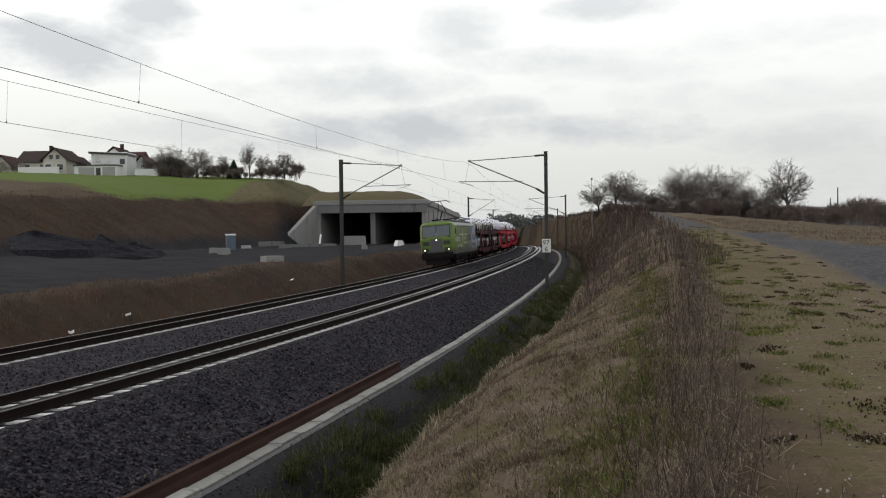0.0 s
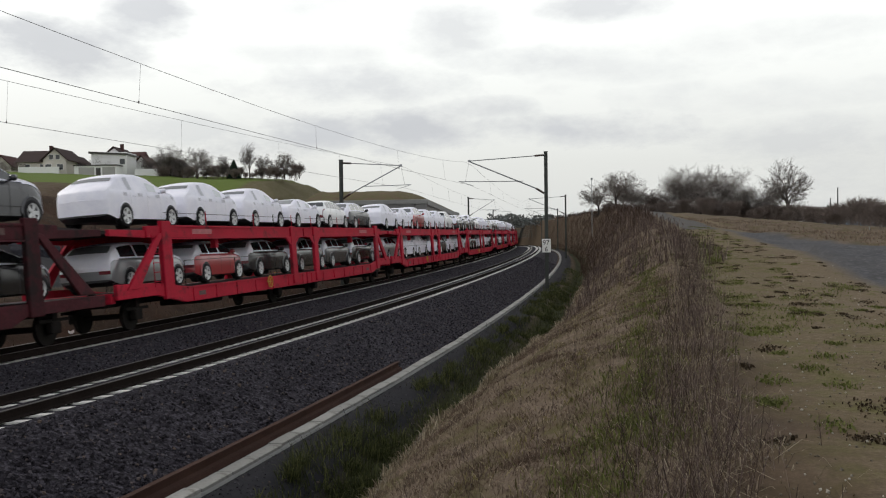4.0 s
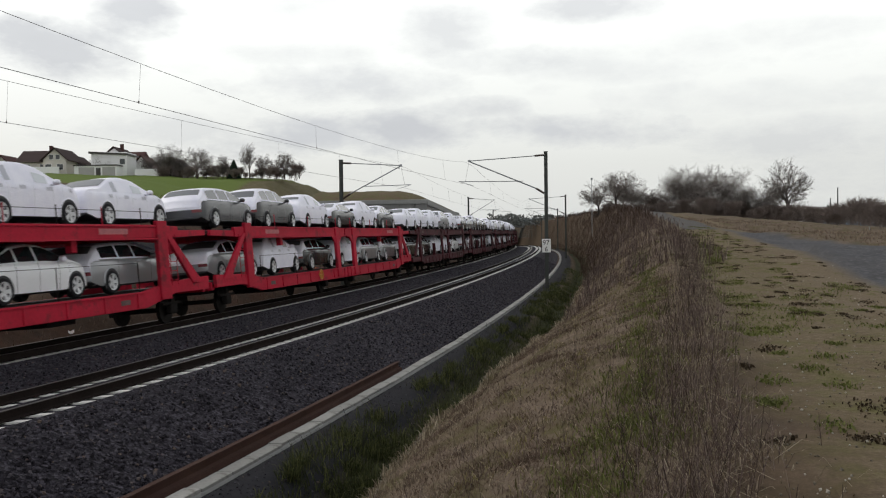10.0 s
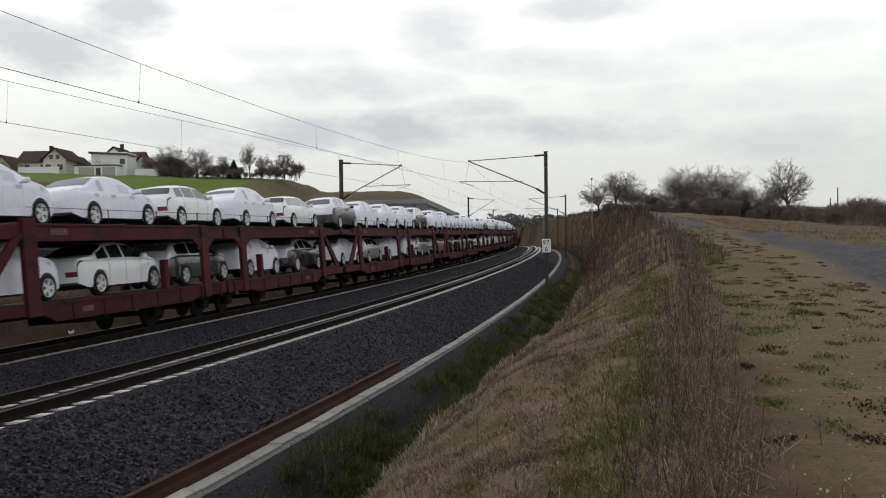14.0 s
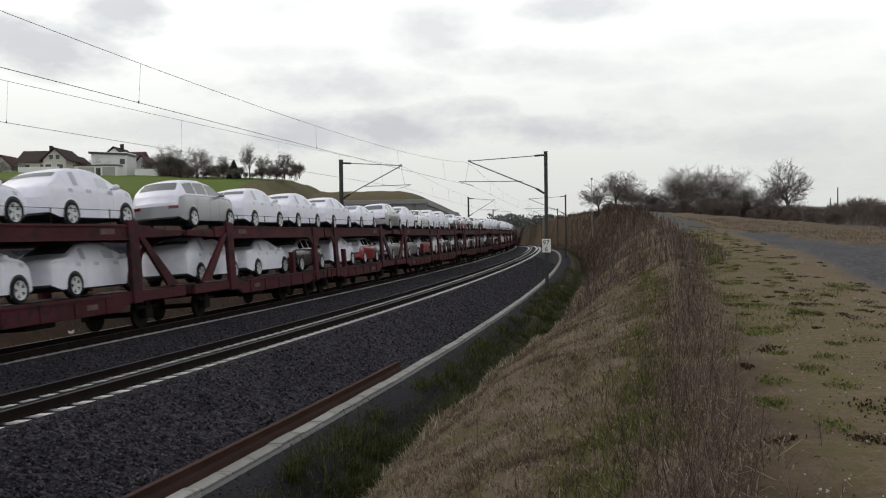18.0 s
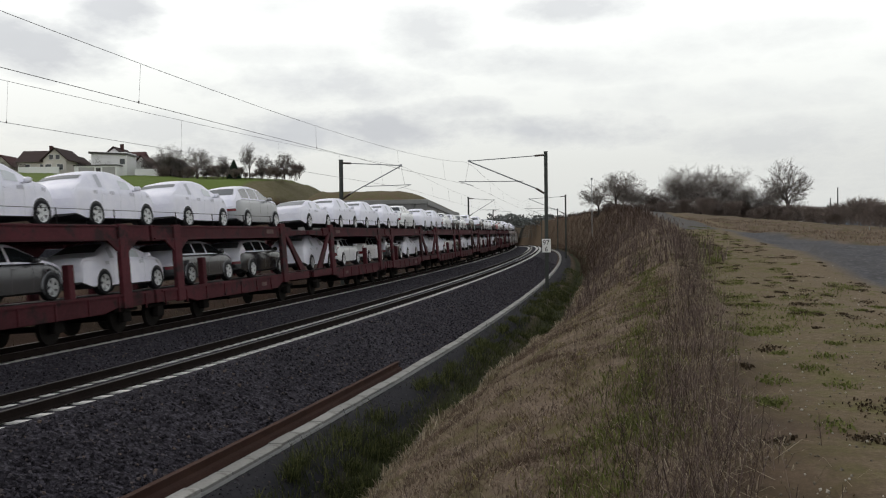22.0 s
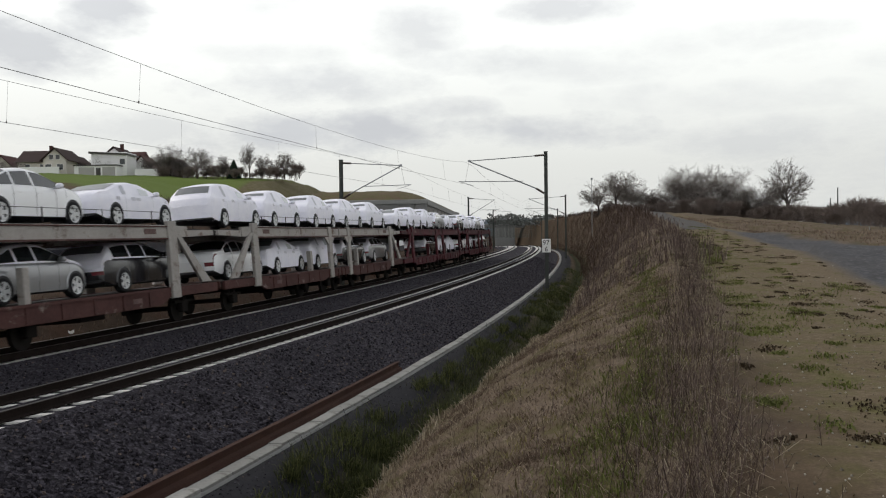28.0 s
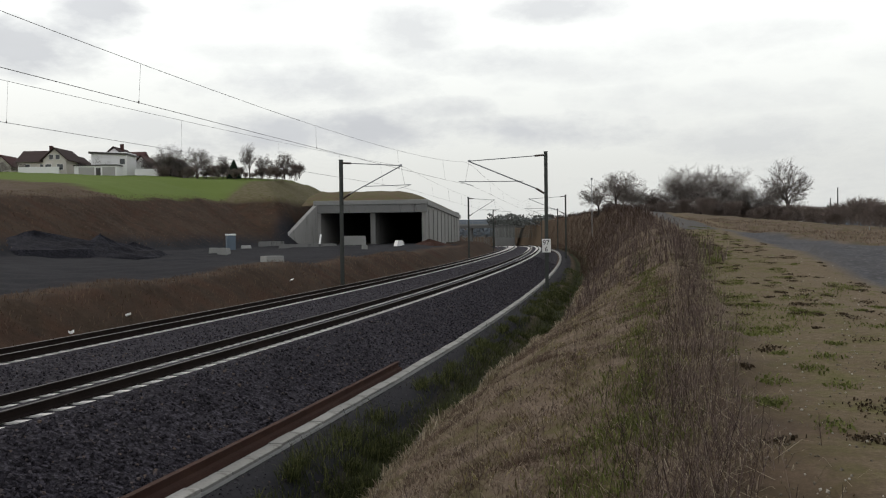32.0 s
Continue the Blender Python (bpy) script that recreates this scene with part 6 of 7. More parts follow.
        part("snow_plough", box(e * (H - .22), e * (H - .10), -1.05, 1.05, .22, .62, .05), M["steel_dark"], loco)
        bog = part("bogie", box(e * 4.9 - 1.9, e * 4.9 + 1.9, -1.15, 1.15, .42, .88, .05), M["steel_dark"], loco)
        for dx in (-1.3, 1.3):
            for y in (-.76, .76):
                part("wheel", rod((e * 4.9 + dx, y - .07, .62), (e * 4.9 + dx, y + .07, .62), .62, 26), M["wheel_steel"], bog)
            for y in (-1.16, 1.16):
                part("axle_box", box(e * 4.9 + dx - .22, e * 4.9 + dx + .22, y - .1, y + .1, .4, .85, .04), M["wheel_steel"], bog)
        for y in (-1.2, 1.2):
            part("damper", rod((e * 4.9 - .9, y, .95), (e * 4.9 + .2, y, .7), .06), M["galvanised"], bog)
    part("transformer", box(-2.3, 2.3, -1.2, 1.2, .32, .98, .08), M["steel_dark"], loco)
    # pantographs: the leading one raised to the wire
    for x, up in ((-5.3, True), (5.3, False)):
        pan = part("pantograph", box(x - .7, x + .7, -.75, .75, 3.98, 4.06, .02), M["steel_dark"], loco, "raised pantograph" if up else "folded pantograph")
        for dx in (-.55, .55):
            for y in (-.6, .6):
                part("insulator", rod((x + dx, y, 3.85), (x + dx, y, 4.0), .07, 10), M["insulator"], pan)
        knee, head = ((x + 1.25, 4.75), (x - .15, 5.62)) if up else ((x + 1.5, 4.16), (x - .3, 4.28))
        part("lower_arm", rod((x - .45, 0, 4.06), (knee[0], 0, knee[1]), .05), M["steel_dark"], pan)
        bm = rod((knee[0], -.35, knee[1]), (head[0], -.1, head[1]), .03)
        add_rod(bm, (knee[0], .35, knee[1]), (head[0], .1, head[1]), .03)
        part("upper_arm", bm, M["steel_dark"], pan)
        bm = bmesh.new()
        for dx in (-.25, .25):
            add_rod(bm, (head[0] + dx, -.65, head[1] + .04), (head[0] + dx, .65, head[1] + .04), .025)
            for sgn in (-1, 1):
                add_rod(bm, (head[0] + dx, sgn * .65, head[1] + .04), (head[0] + dx, sgn * .95, head[1] - .16), .02)
        part("contact_bow", bm, M["steel_dark"], pan)
    for k in range(5):
        part("roof_insulator", rod((-3.4 + k * 1.6, .3, 3.9), (-3.4 + k * 1.6, .3, 4.2), .06, 10), M["insulator"], loco)
    part("roof_busbar", rod((-4.5, .3, 4.21), (4.5, .3, 4.21), .025), M["galvanised"], loco)
    part("antenna", rod((-7.6, 0, 3.8), (-7.6, 0, 4.15), .05, 8), M["black_paint"], loco)
    for x in (-7.3, -7.0):
        part("horn", rod((x, -.4, 3.86), (x - .3, -.4, 3.9), .06, 8, .10), M["galvanised"], loco)
    white, ink = M["sign_white"], surf("lettering_blue_grey", (0.10, 0.13, 0.17), 0.05, 2, 10, 0.5)
    right = Matrix.Rotation(math.pi / 2, 4, "X")
    faded = surf("faded_print", (0.56, 0.60, 0.46), 0.1, 2, 10, 0.5)
    lettering("lettering", "Chancen", .90, faded, loco, Matrix.Translation((-8.0, -1.512, 2.0)) @ right)
    lettering("lettering", "entdecken", .62, faded, loco, Matrix.Translation((-6.5, -1.512, 1.5)) @ right)
    lettering("lettering", "Wachstum ist", .34, faded, loco, Matrix.Translation((-2.45, -1.512, 2.15)) @ right)
    lettering("lettering", "der Kern unserer Vision.", .31, faded, loco, Matrix.Translation((-2.65, -1.512, 1.78)) @ right)
    lettering("lettering", "Chancen", .80, ink, loco, Matrix.Translation((4.45, -1.512, 2.08)) @ right)
    lettering("lettering", "wahrnehmen.", .48, ink, loco, Matrix.Translation((3.8, -1.512, 1.55)) @ right)
    bm = bmesh.new()
    add_box(bm, 1.75, 3.1, -1.512, -1.49, 2.02, 2.58)
    part("emblem", bm, surf("emblem_blue_grey", (0.045, 0.05, 0.07), 0.1, 2, 10, 0.5), loco, "dark blue-grey square emblem")
    bm = prism([(3.75, 3.3), (4.75, 3.3), (4.1, 2.75)], -1.508, -1.49)
    part("emblem", bm, surf("emblem_blue", (0.06, 0.10, 0.30), 0.1, 2, 10, 0.5), loco, "blue corner triangle")
    bm = bmesh.new()
    add_box(bm, -4.8, 1.0, -1.51, -1.49, 2.60, 2.65)
    add_box(bm, -3.1, -3.05, -1.51, -1.49, 1.5, 3.1)
    part("stripe", bm, M["sign_white"], loco, "thin white cross lines")
    return loco


MOVERS.append((build_loco(), 75.2, 0, 5.0, 0.0, None))


def motions():
    """Everything on rails goes along the far track at one speed; the clouds drift slowly."""
    for ob, u, L, base, z, rear in MOVERS:
        rows = []
        for t in range(33):
            if rear is None:
                m = on_line(u, base, z, t)
            elif rear:
                m = on_line(u + L * 1.5, base, 0, t) @ pose(L / 2, 0, 0, 0, 0, 180)
            else:
                m = on_line(u + L * .5, base, 0, t) @ pose(-L / 2, 0, 0)
            rows.append((t, m))
        walk(ob, rows)
    walk(cloud_layer, [(0.0, pose(0, 0, 0)), (16.0, pose(0, 0, 0, 0, 0, 1.45)), (32.0, pose(0, 0, 0, 0, 0, 2.9))])

# ---------------------------------------------------------------- the yard before the tunnel
def yard_xy(px, depth, dz=0.0):
    p = world_at(px, 414, depth)
    return Matrix.Translation((p.x, p.y, ground_xy(p.x, p.y) + dz))


def toilet_cabin():
    t = tagged(new("portable_toilet"), "pale blue portable toilet cabin with white roof", "portable toilet")
    t.matrix_basis = yard_xy(408, 125) @ Matrix.Rotation(.4, 4, "Z")
    blue = surf("cabin_blue", (0.10, 0.135, 0.175), 0.08, 1, 8, 0.6)
    part("cabin", box(-.55, .55, -.55, .55, .05, 2.0, .03), blue, t)
    part("roof", box(-.6, .6, -.6, .6, 2.0, 2.22, .06), M["sign_white"], t)
    part("door", box(-.42, .42, -.58, -.55, .12, 1.92, .01), blue, t)
    part("skid", box(-.6, .6, -.6, .6, 0, .06), M["steel_dark"], t)


toilet_cabin()


def block(px, dep, w, d, h, label, mat="concrete_pale", turn=.2, top=.85):
    m = yard_xy(px, dep) @ Matrix.Rotation(turn, 4, "Z")
    o = part("concrete_block", prism([(-w / 2, -.1), (w / 2, -.1), (w / 2 * top, h), (-w / 2 * top, h)], -d / 2, d / 2, .02), M[mat], m=m)
    return tagged(o, label, "concrete block", "blocks in the yard")


block(378, 96, 1.0, .8, .55, "pale concrete block lying in the gravel yard")
block(396, 95, 1.1, .8, .6, "pale concrete block lying in the gravel yard", turn=-.3)
block(435, 140, 1.6, .8, .7, "low grey crate on the gravel yard", "concrete")
block(481, 68, 1.45, .9, .62, "big pale concrete block at the yard edge", turn=.7, top=.95)
block(645, 128, .8, .6, .75, "upright pale barrier block by the mast")
block(625, 168, 4.4, .9, 1.6, "long pale concrete barrier before the middle wall", "concrete_pale", .12, .98)
block(545, 140, 8.5, .7, .5, "dark grey concrete kerb wall in the yard", "portal", .1, .95)
block(480, 150, 4.0, 1.0, .7, "stack of grey concrete slabs near wing wall", "portal", .1, .95)
block(706, 152, 1.4, 1.2, .8, "white covered pile near the tunnel bay", "wall_white", .5, .6)
block(770, 160, 3.5, 1.2, .7, "grey concrete slabs stacked beside the tunnel", "concrete", .1, .95)
tagged(part("plank", box(-.12, .12, -1.6, 1.6, 0, .08, m=Matrix.Rotation(.7, 4, "X")), M["sign_white"], m=yard_xy(566, 142, 1.0)), "white board leaning on the kerb wall", "board")


def heap(px, dep, w, d, h, mat, label, seed):
    rng = random.Random(seed)
    n, rows, vs, fs = 40, 12, [], []
    ph = [rng.uniform(0, 6.28) for _ in range(6)]
    for j in range(rows + 1):
        t = j / rows
        for i in range(n):
            a = 2 * math.pi * i / n
            k = 1 + .12 * math.sin(3 * a + ph[0]) + .07 * math.sin(7 * a + ph[1])
            z = h * (1 - t) ** .9 * (1 + .15 * math.sin(2 * a + ph[2])) - .25 * t - 1.3 * max(0.0, t - .84) / .16
            vs.append((w / 2 * t * k * math.cos(a), d / 2 * t * k * math.sin(a), z + rng.uniform(-.05, .05) * h))
    for j in range(rows):
        for i in range(n):
            fs.append((j * n + i, j * n + (i + 1) % n, (j + 1) * n + (i + 1) % n, (j + 1) * n + i))
    o = part_mesh("spoil_mound", mesh_np("spoil_mound", vs, fs), M[mat], m=yard_xy(px, dep, -.3))
    return tagged(o, label, "mound", "mounds in the yard")


heap(178, 92, 16, 9, 2.2, "dark_gravel", "broad heap of dark grey gravel in the yard", 1)
heap(60, 90, 17, 8, 1.7, "dark_gravel", "heap of dark grey gravel against the cutting", 2)
heap(235, 104, 10, 6, 1.5, "dark_gravel", "low heap of dark gravel in the yard", 3)
heap(760, 156, 9, 5, 1.2, "rust", "low heap of rusty steel and soil by the tunnel", 4)
M["mound"] = surf("bare_soil", (0.055, 0.036, 0.026), 0.3, 0.8, 7, 0.95, 0, 0.6)
heap(1212, 128, 6.5, 3.5, .9, "mound", "dark earth mound beside the path crest", 5)


def scrap(s, d, w, h, turn):
    """A crumpled pale scrap lying on the low bank."""
    bm = bmesh.new()
    g = [[bm.verts.new((w * (i / 3 - .5), h * (j / 3 - .5), .05 * math.sin(i * 2.1 + j * 1.7 + turn) + .05)) for j in range(4)] for i in range(4)]
    for i in range(3):
        for j in range(3):
            bm.faces.new((g[i][j], g[i + 1][j], g[i + 1][j + 1], g[i][j + 1]))
    p = line(s, d)
    m = Matrix.Translation((p.x, p.y, ground_at(s, d) + .06)) @ Matrix.Rotation(turn, 4, "Z") @ Matrix.Rotation(-.5, 4, "Y")
    o = part("plastic_scrap", bm, M["sign_white"], m=m)
    return tagged(o, "crumpled white plastic scrap on the low bank", "scrap", "scraps on the bank")


for a in ((46, -10.4, .34, .4, .3), (25, -10.2, .2, .2, 1.2), (20, -9.7, .16, .2, 2.0)):
    scrap(*a)


# ---------------------------------------------------------------- poles beyond the path
def pole(px, dep, top_py, r, label, mat="mast", lamp=False):
    m = at_ground(px, dep)
    h = world_at(px, top_py, dep).z - m.translation.z
    t = tagged(new("pole"), label, "pole", "poles beyond the path")
    t.matrix_basis = m
    part("shaft", rod((0, 0, -.3), (0, 0, h), r, 8, r * .7), M[mat], t)
    if lamp:
        part("lamp_head", rod((0, 0, h - .1), (0, 0, h + .25), .16, 10), M["galvanised"], t)
    else:
        part("cap", rod((0, 0, h - .02), (0, 0, h + .06), r * 1.3, 8), M[mat], t)


pole(1048, 150, 318, .06, "slender grey lamp pole on the bank", "galvanised", True)
pole(1483, 165, 333, .14, "dark wooden pole above the hedge")
pole(1470, 172, 352, .12, "dark short pole above the hedge")
pole(1539, 80, 402, .05, "thin pale marker post by the gravel road", "concrete_pale")


# ---------------------------------------------------------------- distance
# wood colour is lightened, so that distance haze is painted in
M["hazed_wood"] = surf("far_woods", (0.12, 0.128, 0.12), 0.35, 0.05, 0.5, 0.95)
# the pale blue is aerial haze, painted onto the hill and the farthest trees
M["far_hill"] = surf("far_haze_blue", (0.16, 0.185, 0.21), 0.12, 0.01, 0.1, 0.95)


def far_belt(name, x0, x1, dep, base_py, h_lo, h_hi, mat, label, seed, step=2.2):
    """A belt of far crowns with an uneven outline."""
    rng = random.Random(seed)
    vs, fs = [], []
    px = x0
    while px < x1:
        d = dep * rng.uniform(.96, 1.06)
        p = world_at(px, base_py, d)
        h, r = rng.uniform(h_lo, h_hi), rng.uniform(.35, .6)
        for k in range(26):
            a, e = rng.uniform(0, 6.283), rng.uniform(-.4, 1.2)
            c = Vector((p.x + h * r * .6 * math.cos(a) * math.cos(e), p.y + h * r * .6 * math.sin(a), p.z + h * (.45 + .5 * math.sin(e))))
            q = h * rng.uniform(.06, .16)
            b = len(vs)
            for _ in range(4):
                vs.append(c + Vector((rng.uniform(-q, q), rng.uniform(-q, q), rng.uniform(-q, q))))
            fs += [(b, b + 1, b + 2), (b, b + 2, b + 3), (b, b + 1, b + 3), (b + 1, b + 2, b + 3)]
        limb(vs, fs, Vector((p.x, p.y, p.z - 4)), Vector((p.x, p.y, p.z + h * .6)), h * .02, h * .01)
        px += step * rng.uniform(.6, 1.4)
    return tagged(part_mesh(name, mesh_np(name, vs, fs), M[mat]), label, "woods", kind="stuff")


far_belt("far_woods", 868, 1012, 360, 402, 1.6, 5.2, "hazed_wood", "grey-green far woods behind the bridge, lightened for haze", 8, 1.0)
far_belt("hedge_foot", 1070, 1445, 186, 396, 2.0, 3.2, "twig_red", "tangled brown hedge bottom behind the road", 12, 3)
far_belt("far_trees", 805, 905, 470, 424, 4.0, 8.0, "far_hill", "trees seen under the bridge, haze put into their colour", 9, 2)
far_belt("far_scrub", 1420, 1580, 230, 392, 2.0, 4.0, "hazed_wood", "dark scrub at the edge of the road", 10)


def far_hill():
    vs, fs, n = [], [], 80
    for i in range(n + 1):
        px = 640 + 1000 * i / n
        top = world_at(px, 391 - 3.5 * math.sin(i * .09) - 1.5 * math.sin(i * .31), 1900)
        vs += [(top.x, top.y, -30), (top.x, top.y, top.z), (top.x, top.y + 300, -30)]
    for i in range(n):
        fs += [(3 * i, 3 * i + 3, 3 * i + 4, 3 * i + 1), (3 * i + 1, 3 * i + 4, 3 * i + 5, 3 * i + 2)]
    return tagged(part_mesh("backdrop_hill", mesh_np("backdrop_hill", vs, fs), M["far_hill"], smooth=True), "far hill ridge on the horizon, haze painted in as pale blue", "hill", kind="structure")


far_hill()


# ---------------------------------------------------------------- loose stones, grass and weeds
def scatter_np(name, verts, faces, mat, label, cat):
    return tagged(part_mesh(name, mesh_np(name, verts, faces), mat), label, cat, kind="stuff")


def stone_field(name, count, s_rng, d_fn, r_rng, mat, label, seed):
    rng = np.random.RandomState(seed)
    octa = np.array([(1, 0, 0), (-1, 0, 0), (0, 1, 0), (0, -1, 0), (0, 0, 1), (0, 0, -1)], float)
    tri = [(0, 2, 4), (2, 1, 4), (1, 3, 4), (3, 0, 4), (2, 0, 5), (1, 2, 5), (3, 1, 5), (0, 3, 5)]
    vs, fs = [], []
    for _ in range(count):
        s = s_rng[0] + (s_rng[1] - s_rng[0]) * rng.rand() ** 2.3
        d, z = d_fn(rng, s)
        c = np.array(line(s, d, z))
        r = rng.uniform(*r_rng)
        q = octa * r * rng.uniform(.6, 1.3, (6, 3)) @ np.linalg.qr(rng.randn(3, 3))[0]
        b = len(vs)
        vs += list(q + c)
        fs += [(b + i, b + j, b + k) for i, j, k in tri]
    return scatter_np(name, vs, fs, mat, label, "stones")


def stone_mat():
    m, nt, bs = node_mat("ballast_stone")
    geo = nt.nodes.new("ShaderNodeNewGeometry")
    nt.links.new(ramp(nt, geo.outputs["Random Per Island"], (0.0, (0.013, 0.0118, 0.014)), (0.65, (0.047, 0.0425, 0.052)), (0.93, (0.085, 0.079, 0.092)), (1.0, (0.13, 0.10, 0.085))), bs.inputs["Base Color"])
    bs.inputs["Roughness"].default_value, bs.inputs["Specular IOR Level"].default_value = 0.9, 0.06
    return m


M["stone"] = stone_mat()


def bed_z(d):
    return float(np.interp(d, [x for x, _ in BED[1:]], [z for _, z in BED[1:]]))


stone_field("ballast_stones", 24000, (-4, 105), lambda r, s: (lambda d: (d, bed_z(d) + r.uniform(-.01, .03)))(r.uniform(1.42, 4.1)), (.018, .045), M["stone"], "loose crushed ballast stones on the bed shoulder", 21)
stone_field("ballast_stones", 7000, (-2, 90), lambda r, s: (lambda d: (d, bed_z(d) + r.uniform(-.01, .03)))(r.uniform(-3.4, -1.5)), (.018, .04), M["stone"], "loose crushed ballast stones between the tracks", 22)


def blades(name, count, place, h_rng, w, lean, mat, label, cat, seed, bend=.4):
    """Grass blades: bent two-step slivers rooted on the ground. place(rng) gives s, d, scale."""
    rng = np.random.RandomState(seed)
    spots = np.array([place(rng) for _ in range(count)])
    sa, da, ka = spots.T
    aa = np.interp(sa, LS, LA)
    x, y = np.interp(sa, LS, LX) + da * np.cos(aa), np.interp(sa, LS, LY) - da * np.sin(aa)
    h = rng.uniform(*h_rng, count) * ka
    z = ground_z(sa, da, x, y) - .12 * h
    th, ph = rng.uniform(0, 6.283, count), rng.uniform(0, 6.283, count)
    ww = w * rng.uniform(.6, 1.4, count) * np.maximum(.6, ka)
    ux, uy = np.cos(th) * ww, np.sin(th) * ww
    reach = lean * h * rng.rand(count)
    lx, ly = np.cos(ph) * reach, np.sin(ph) * reach
    mx, my, mz = x + lx * bend, y + ly * bend, z + h * .6
    five = [(x - ux, y - uy, z), (x + ux, y + uy, z), (mx - ux * .7, my - uy * .7, mz), (mx + ux * .7, my + uy * .7, mz), (x + lx, y + ly, z + h * (1 - .25 * lean))]
    verts = np.stack([np.stack(p, 1) for p in five], 1).reshape(-1, 3)
    fs = []
    for b in range(0, 5 * count, 5):
        fs += [(b, b + 1, b + 3, b + 2), (b + 2, b + 3, b + 4)]
    return scatter_np(name, verts.tolist(), fs, mat, label, cat)


def blade_mat(name, *stops):
    m, nt, bs = node_mat(name)
    geo = nt.nodes.new("ShaderNodeNewGeometry")
    nt.links.new(ramp(nt, geo.outputs["Random Per Island"], *stops), bs.inputs["Base Color"])
    bs.inputs["Roughness"].default_value, bs.inputs["Specular IOR Level"].default_value = 0.85, 0.1
    # thin leaves let some light through
    tl, mx = nt.nodes.new("ShaderNodeBsdfTranslucent"), nt.nodes.new("ShaderNodeMixShader")
    nt.links.new(bs.inputs["Base Color"].links[0].from_socket, tl.inputs["Color"])
    mx.inputs[0].default_value = 0.45
    nt.links.new(bs.outputs[0], mx.inputs[1])
    nt.links.new(tl.outputs[0], mx.inputs[2])
    nt.links.new(mx.outputs[0], nt.nodes["Material Output"].inputs[0])
    return m


M["straw"] = blade_mat("dead_grass", (0, (0.08, 0.058, 0.046)), (.4, (0.132, 0.098, 0.076)), (.8, (0.20, 0.152, 0.115)), (.97, (0.40, 0.33, 0.25)))
M["pale_straw"] = blade_mat("pale_dead_grass", (0, (0.10, 0.078, 0.056)), (.5, (0.21, 0.17, 0.12)), (1, (0.46, 0.40, 0.30)))
M["green_blade"] = blade_mat("green_grass", (0, (0.05, 0.058, 0.016)), (.5, (0.105, 0.118, 0.034)), (1, (0.19, 0.20, 0.075)))
M["green_dark"] = blade_mat("dark_grass", (0, (0.020, 0.024, 0.010)), (.6, (0.052, 0.060, 0.022)), (1, (0.13, 0.135, 0.055)))
M["litter"] = blade_mat("brown_litter", (0, (0.055, 0.037, 0.027)), (.6, (0.10, 0.069, 0.050)), (1, (0.17, 0.125, 0.09)))
M["rust_weed"] = blade_mat("rust_brown_weed", (0, (0.045, 0.030, 0.024)), (.6, (0.095, 0.064, 0.050)), (1, (0.20, 0.145, 0.11)))
M["dark_stalk"] = blade_mat("dark_stalk", (0, (0.028, 0.020, 0.019)), (1, (0.07, 0.050, 0.046)))
M["dark_litter"] = blade_mat("dark_litter", (0, (0.022, 0.016, 0.010)), (.6, (0.05, 0.036, 0.023)), (1, (0.11, 0.082, 0.052)))
M["verge_straw"] = blade_mat("verge_straw", (0, (0.085, 0.060, 0.045)), (.6, (0.16, 0.118, 0.09)), (1, (0.30, 0.235, 0.18)))
M["weed"] = blade_mat("dead_weed", (0, (0.062, 0.045, 0.042)), (.6, (0.14, 0.10, 0.092)), (1, (0.38, 0.31, 0.27)))


def near_s(r, a, b, p=1.7):
    return a + (b - a) * r.rand() ** p


blades("bank_grass", 46000, lambda r: (near_s(r, -8, 60, 1.9), 7.4 + 4.3 * r.rand(), r.uniform(.5, 1.2)), (.04, .15), .004, 1.8, M["straw"], "dead straw-coloured grass on the bank", "grass", 31)
blades("bank_grass", 9000, lambda r: (near_s(r, 40, 140, 1.0), r.uniform(7.1, 13), r.uniform(.6, 1.2)), (.15, .40), .02, .8, M["straw"], "dead straw-coloured grass on the far bank", "grass", 32)
blades("bank_lip", 7000, lambda r: (lambda s: (s, 7.42 - float(lip_shift(s)) + abs(r.randn()) * .14, r.uniform(.6, 1.2)))(near_s(r, -8, 60, 1.5)), (.10, .28), .008, 1.3, M["pale_straw"], "pale dry grass fringe along the ditch lip", "grass", 36)
_gc = [(near_s(np.random.RandomState(70 + i), -3, 45), np.random.RandomState(170 + i).uniform(10.2, 11.1), np.random.RandomState(270 + i).uniform(.15, .5)) for i in range(60)]


def clump(r, sets):
    s, d, w = sets[r.randint(len(sets))]
    return s + r.randn() * w, d + r.randn() * w * .6, r.uniform(.6, 1.2)


blades("green_tufts", 7000, lambda r: clump(r, _gc), (.05, .15), .006, .9, M["green_blade"], "green grass tufts on the bank crest", "grass", 33)
_dc = [(near_s(np.random.RandomState(370 + i), -6, 60), np.random.RandomState(470 + i).uniform(5.15, 6.7), np.random.RandomState(570 + i).uniform(.12, .45)) for i in range(150)]
blades("ditch_grass", 26000, lambda r: clump(r, _dc), (.16, .46), .008, 1.2, M["green_dark"], "dark green grass filling the ditch", "grass", 34)
blades("ditch_grass", 15000, lambda r: (near_s(r, -8, 90, 1.3), r.uniform(5.4, 7.0), r.uniform(.6, 1.2)), (.12, .36), .008, 1.2, M["green_dark"], "dark wet grass in the ditch bed", "grass", 37)
blades("weed_litter", 9000, lambda r: (lambda s: (s, float(strip(s)) + .05 + r.randn() * .32, r.uniform(.5, 1.2)))(near_s(r, -6.5, 30, 1.5)), (.06, .22), .004, 2.2, M["pale_straw"], "tangled pale dead grass among the weeds", "grass", 38, .7)
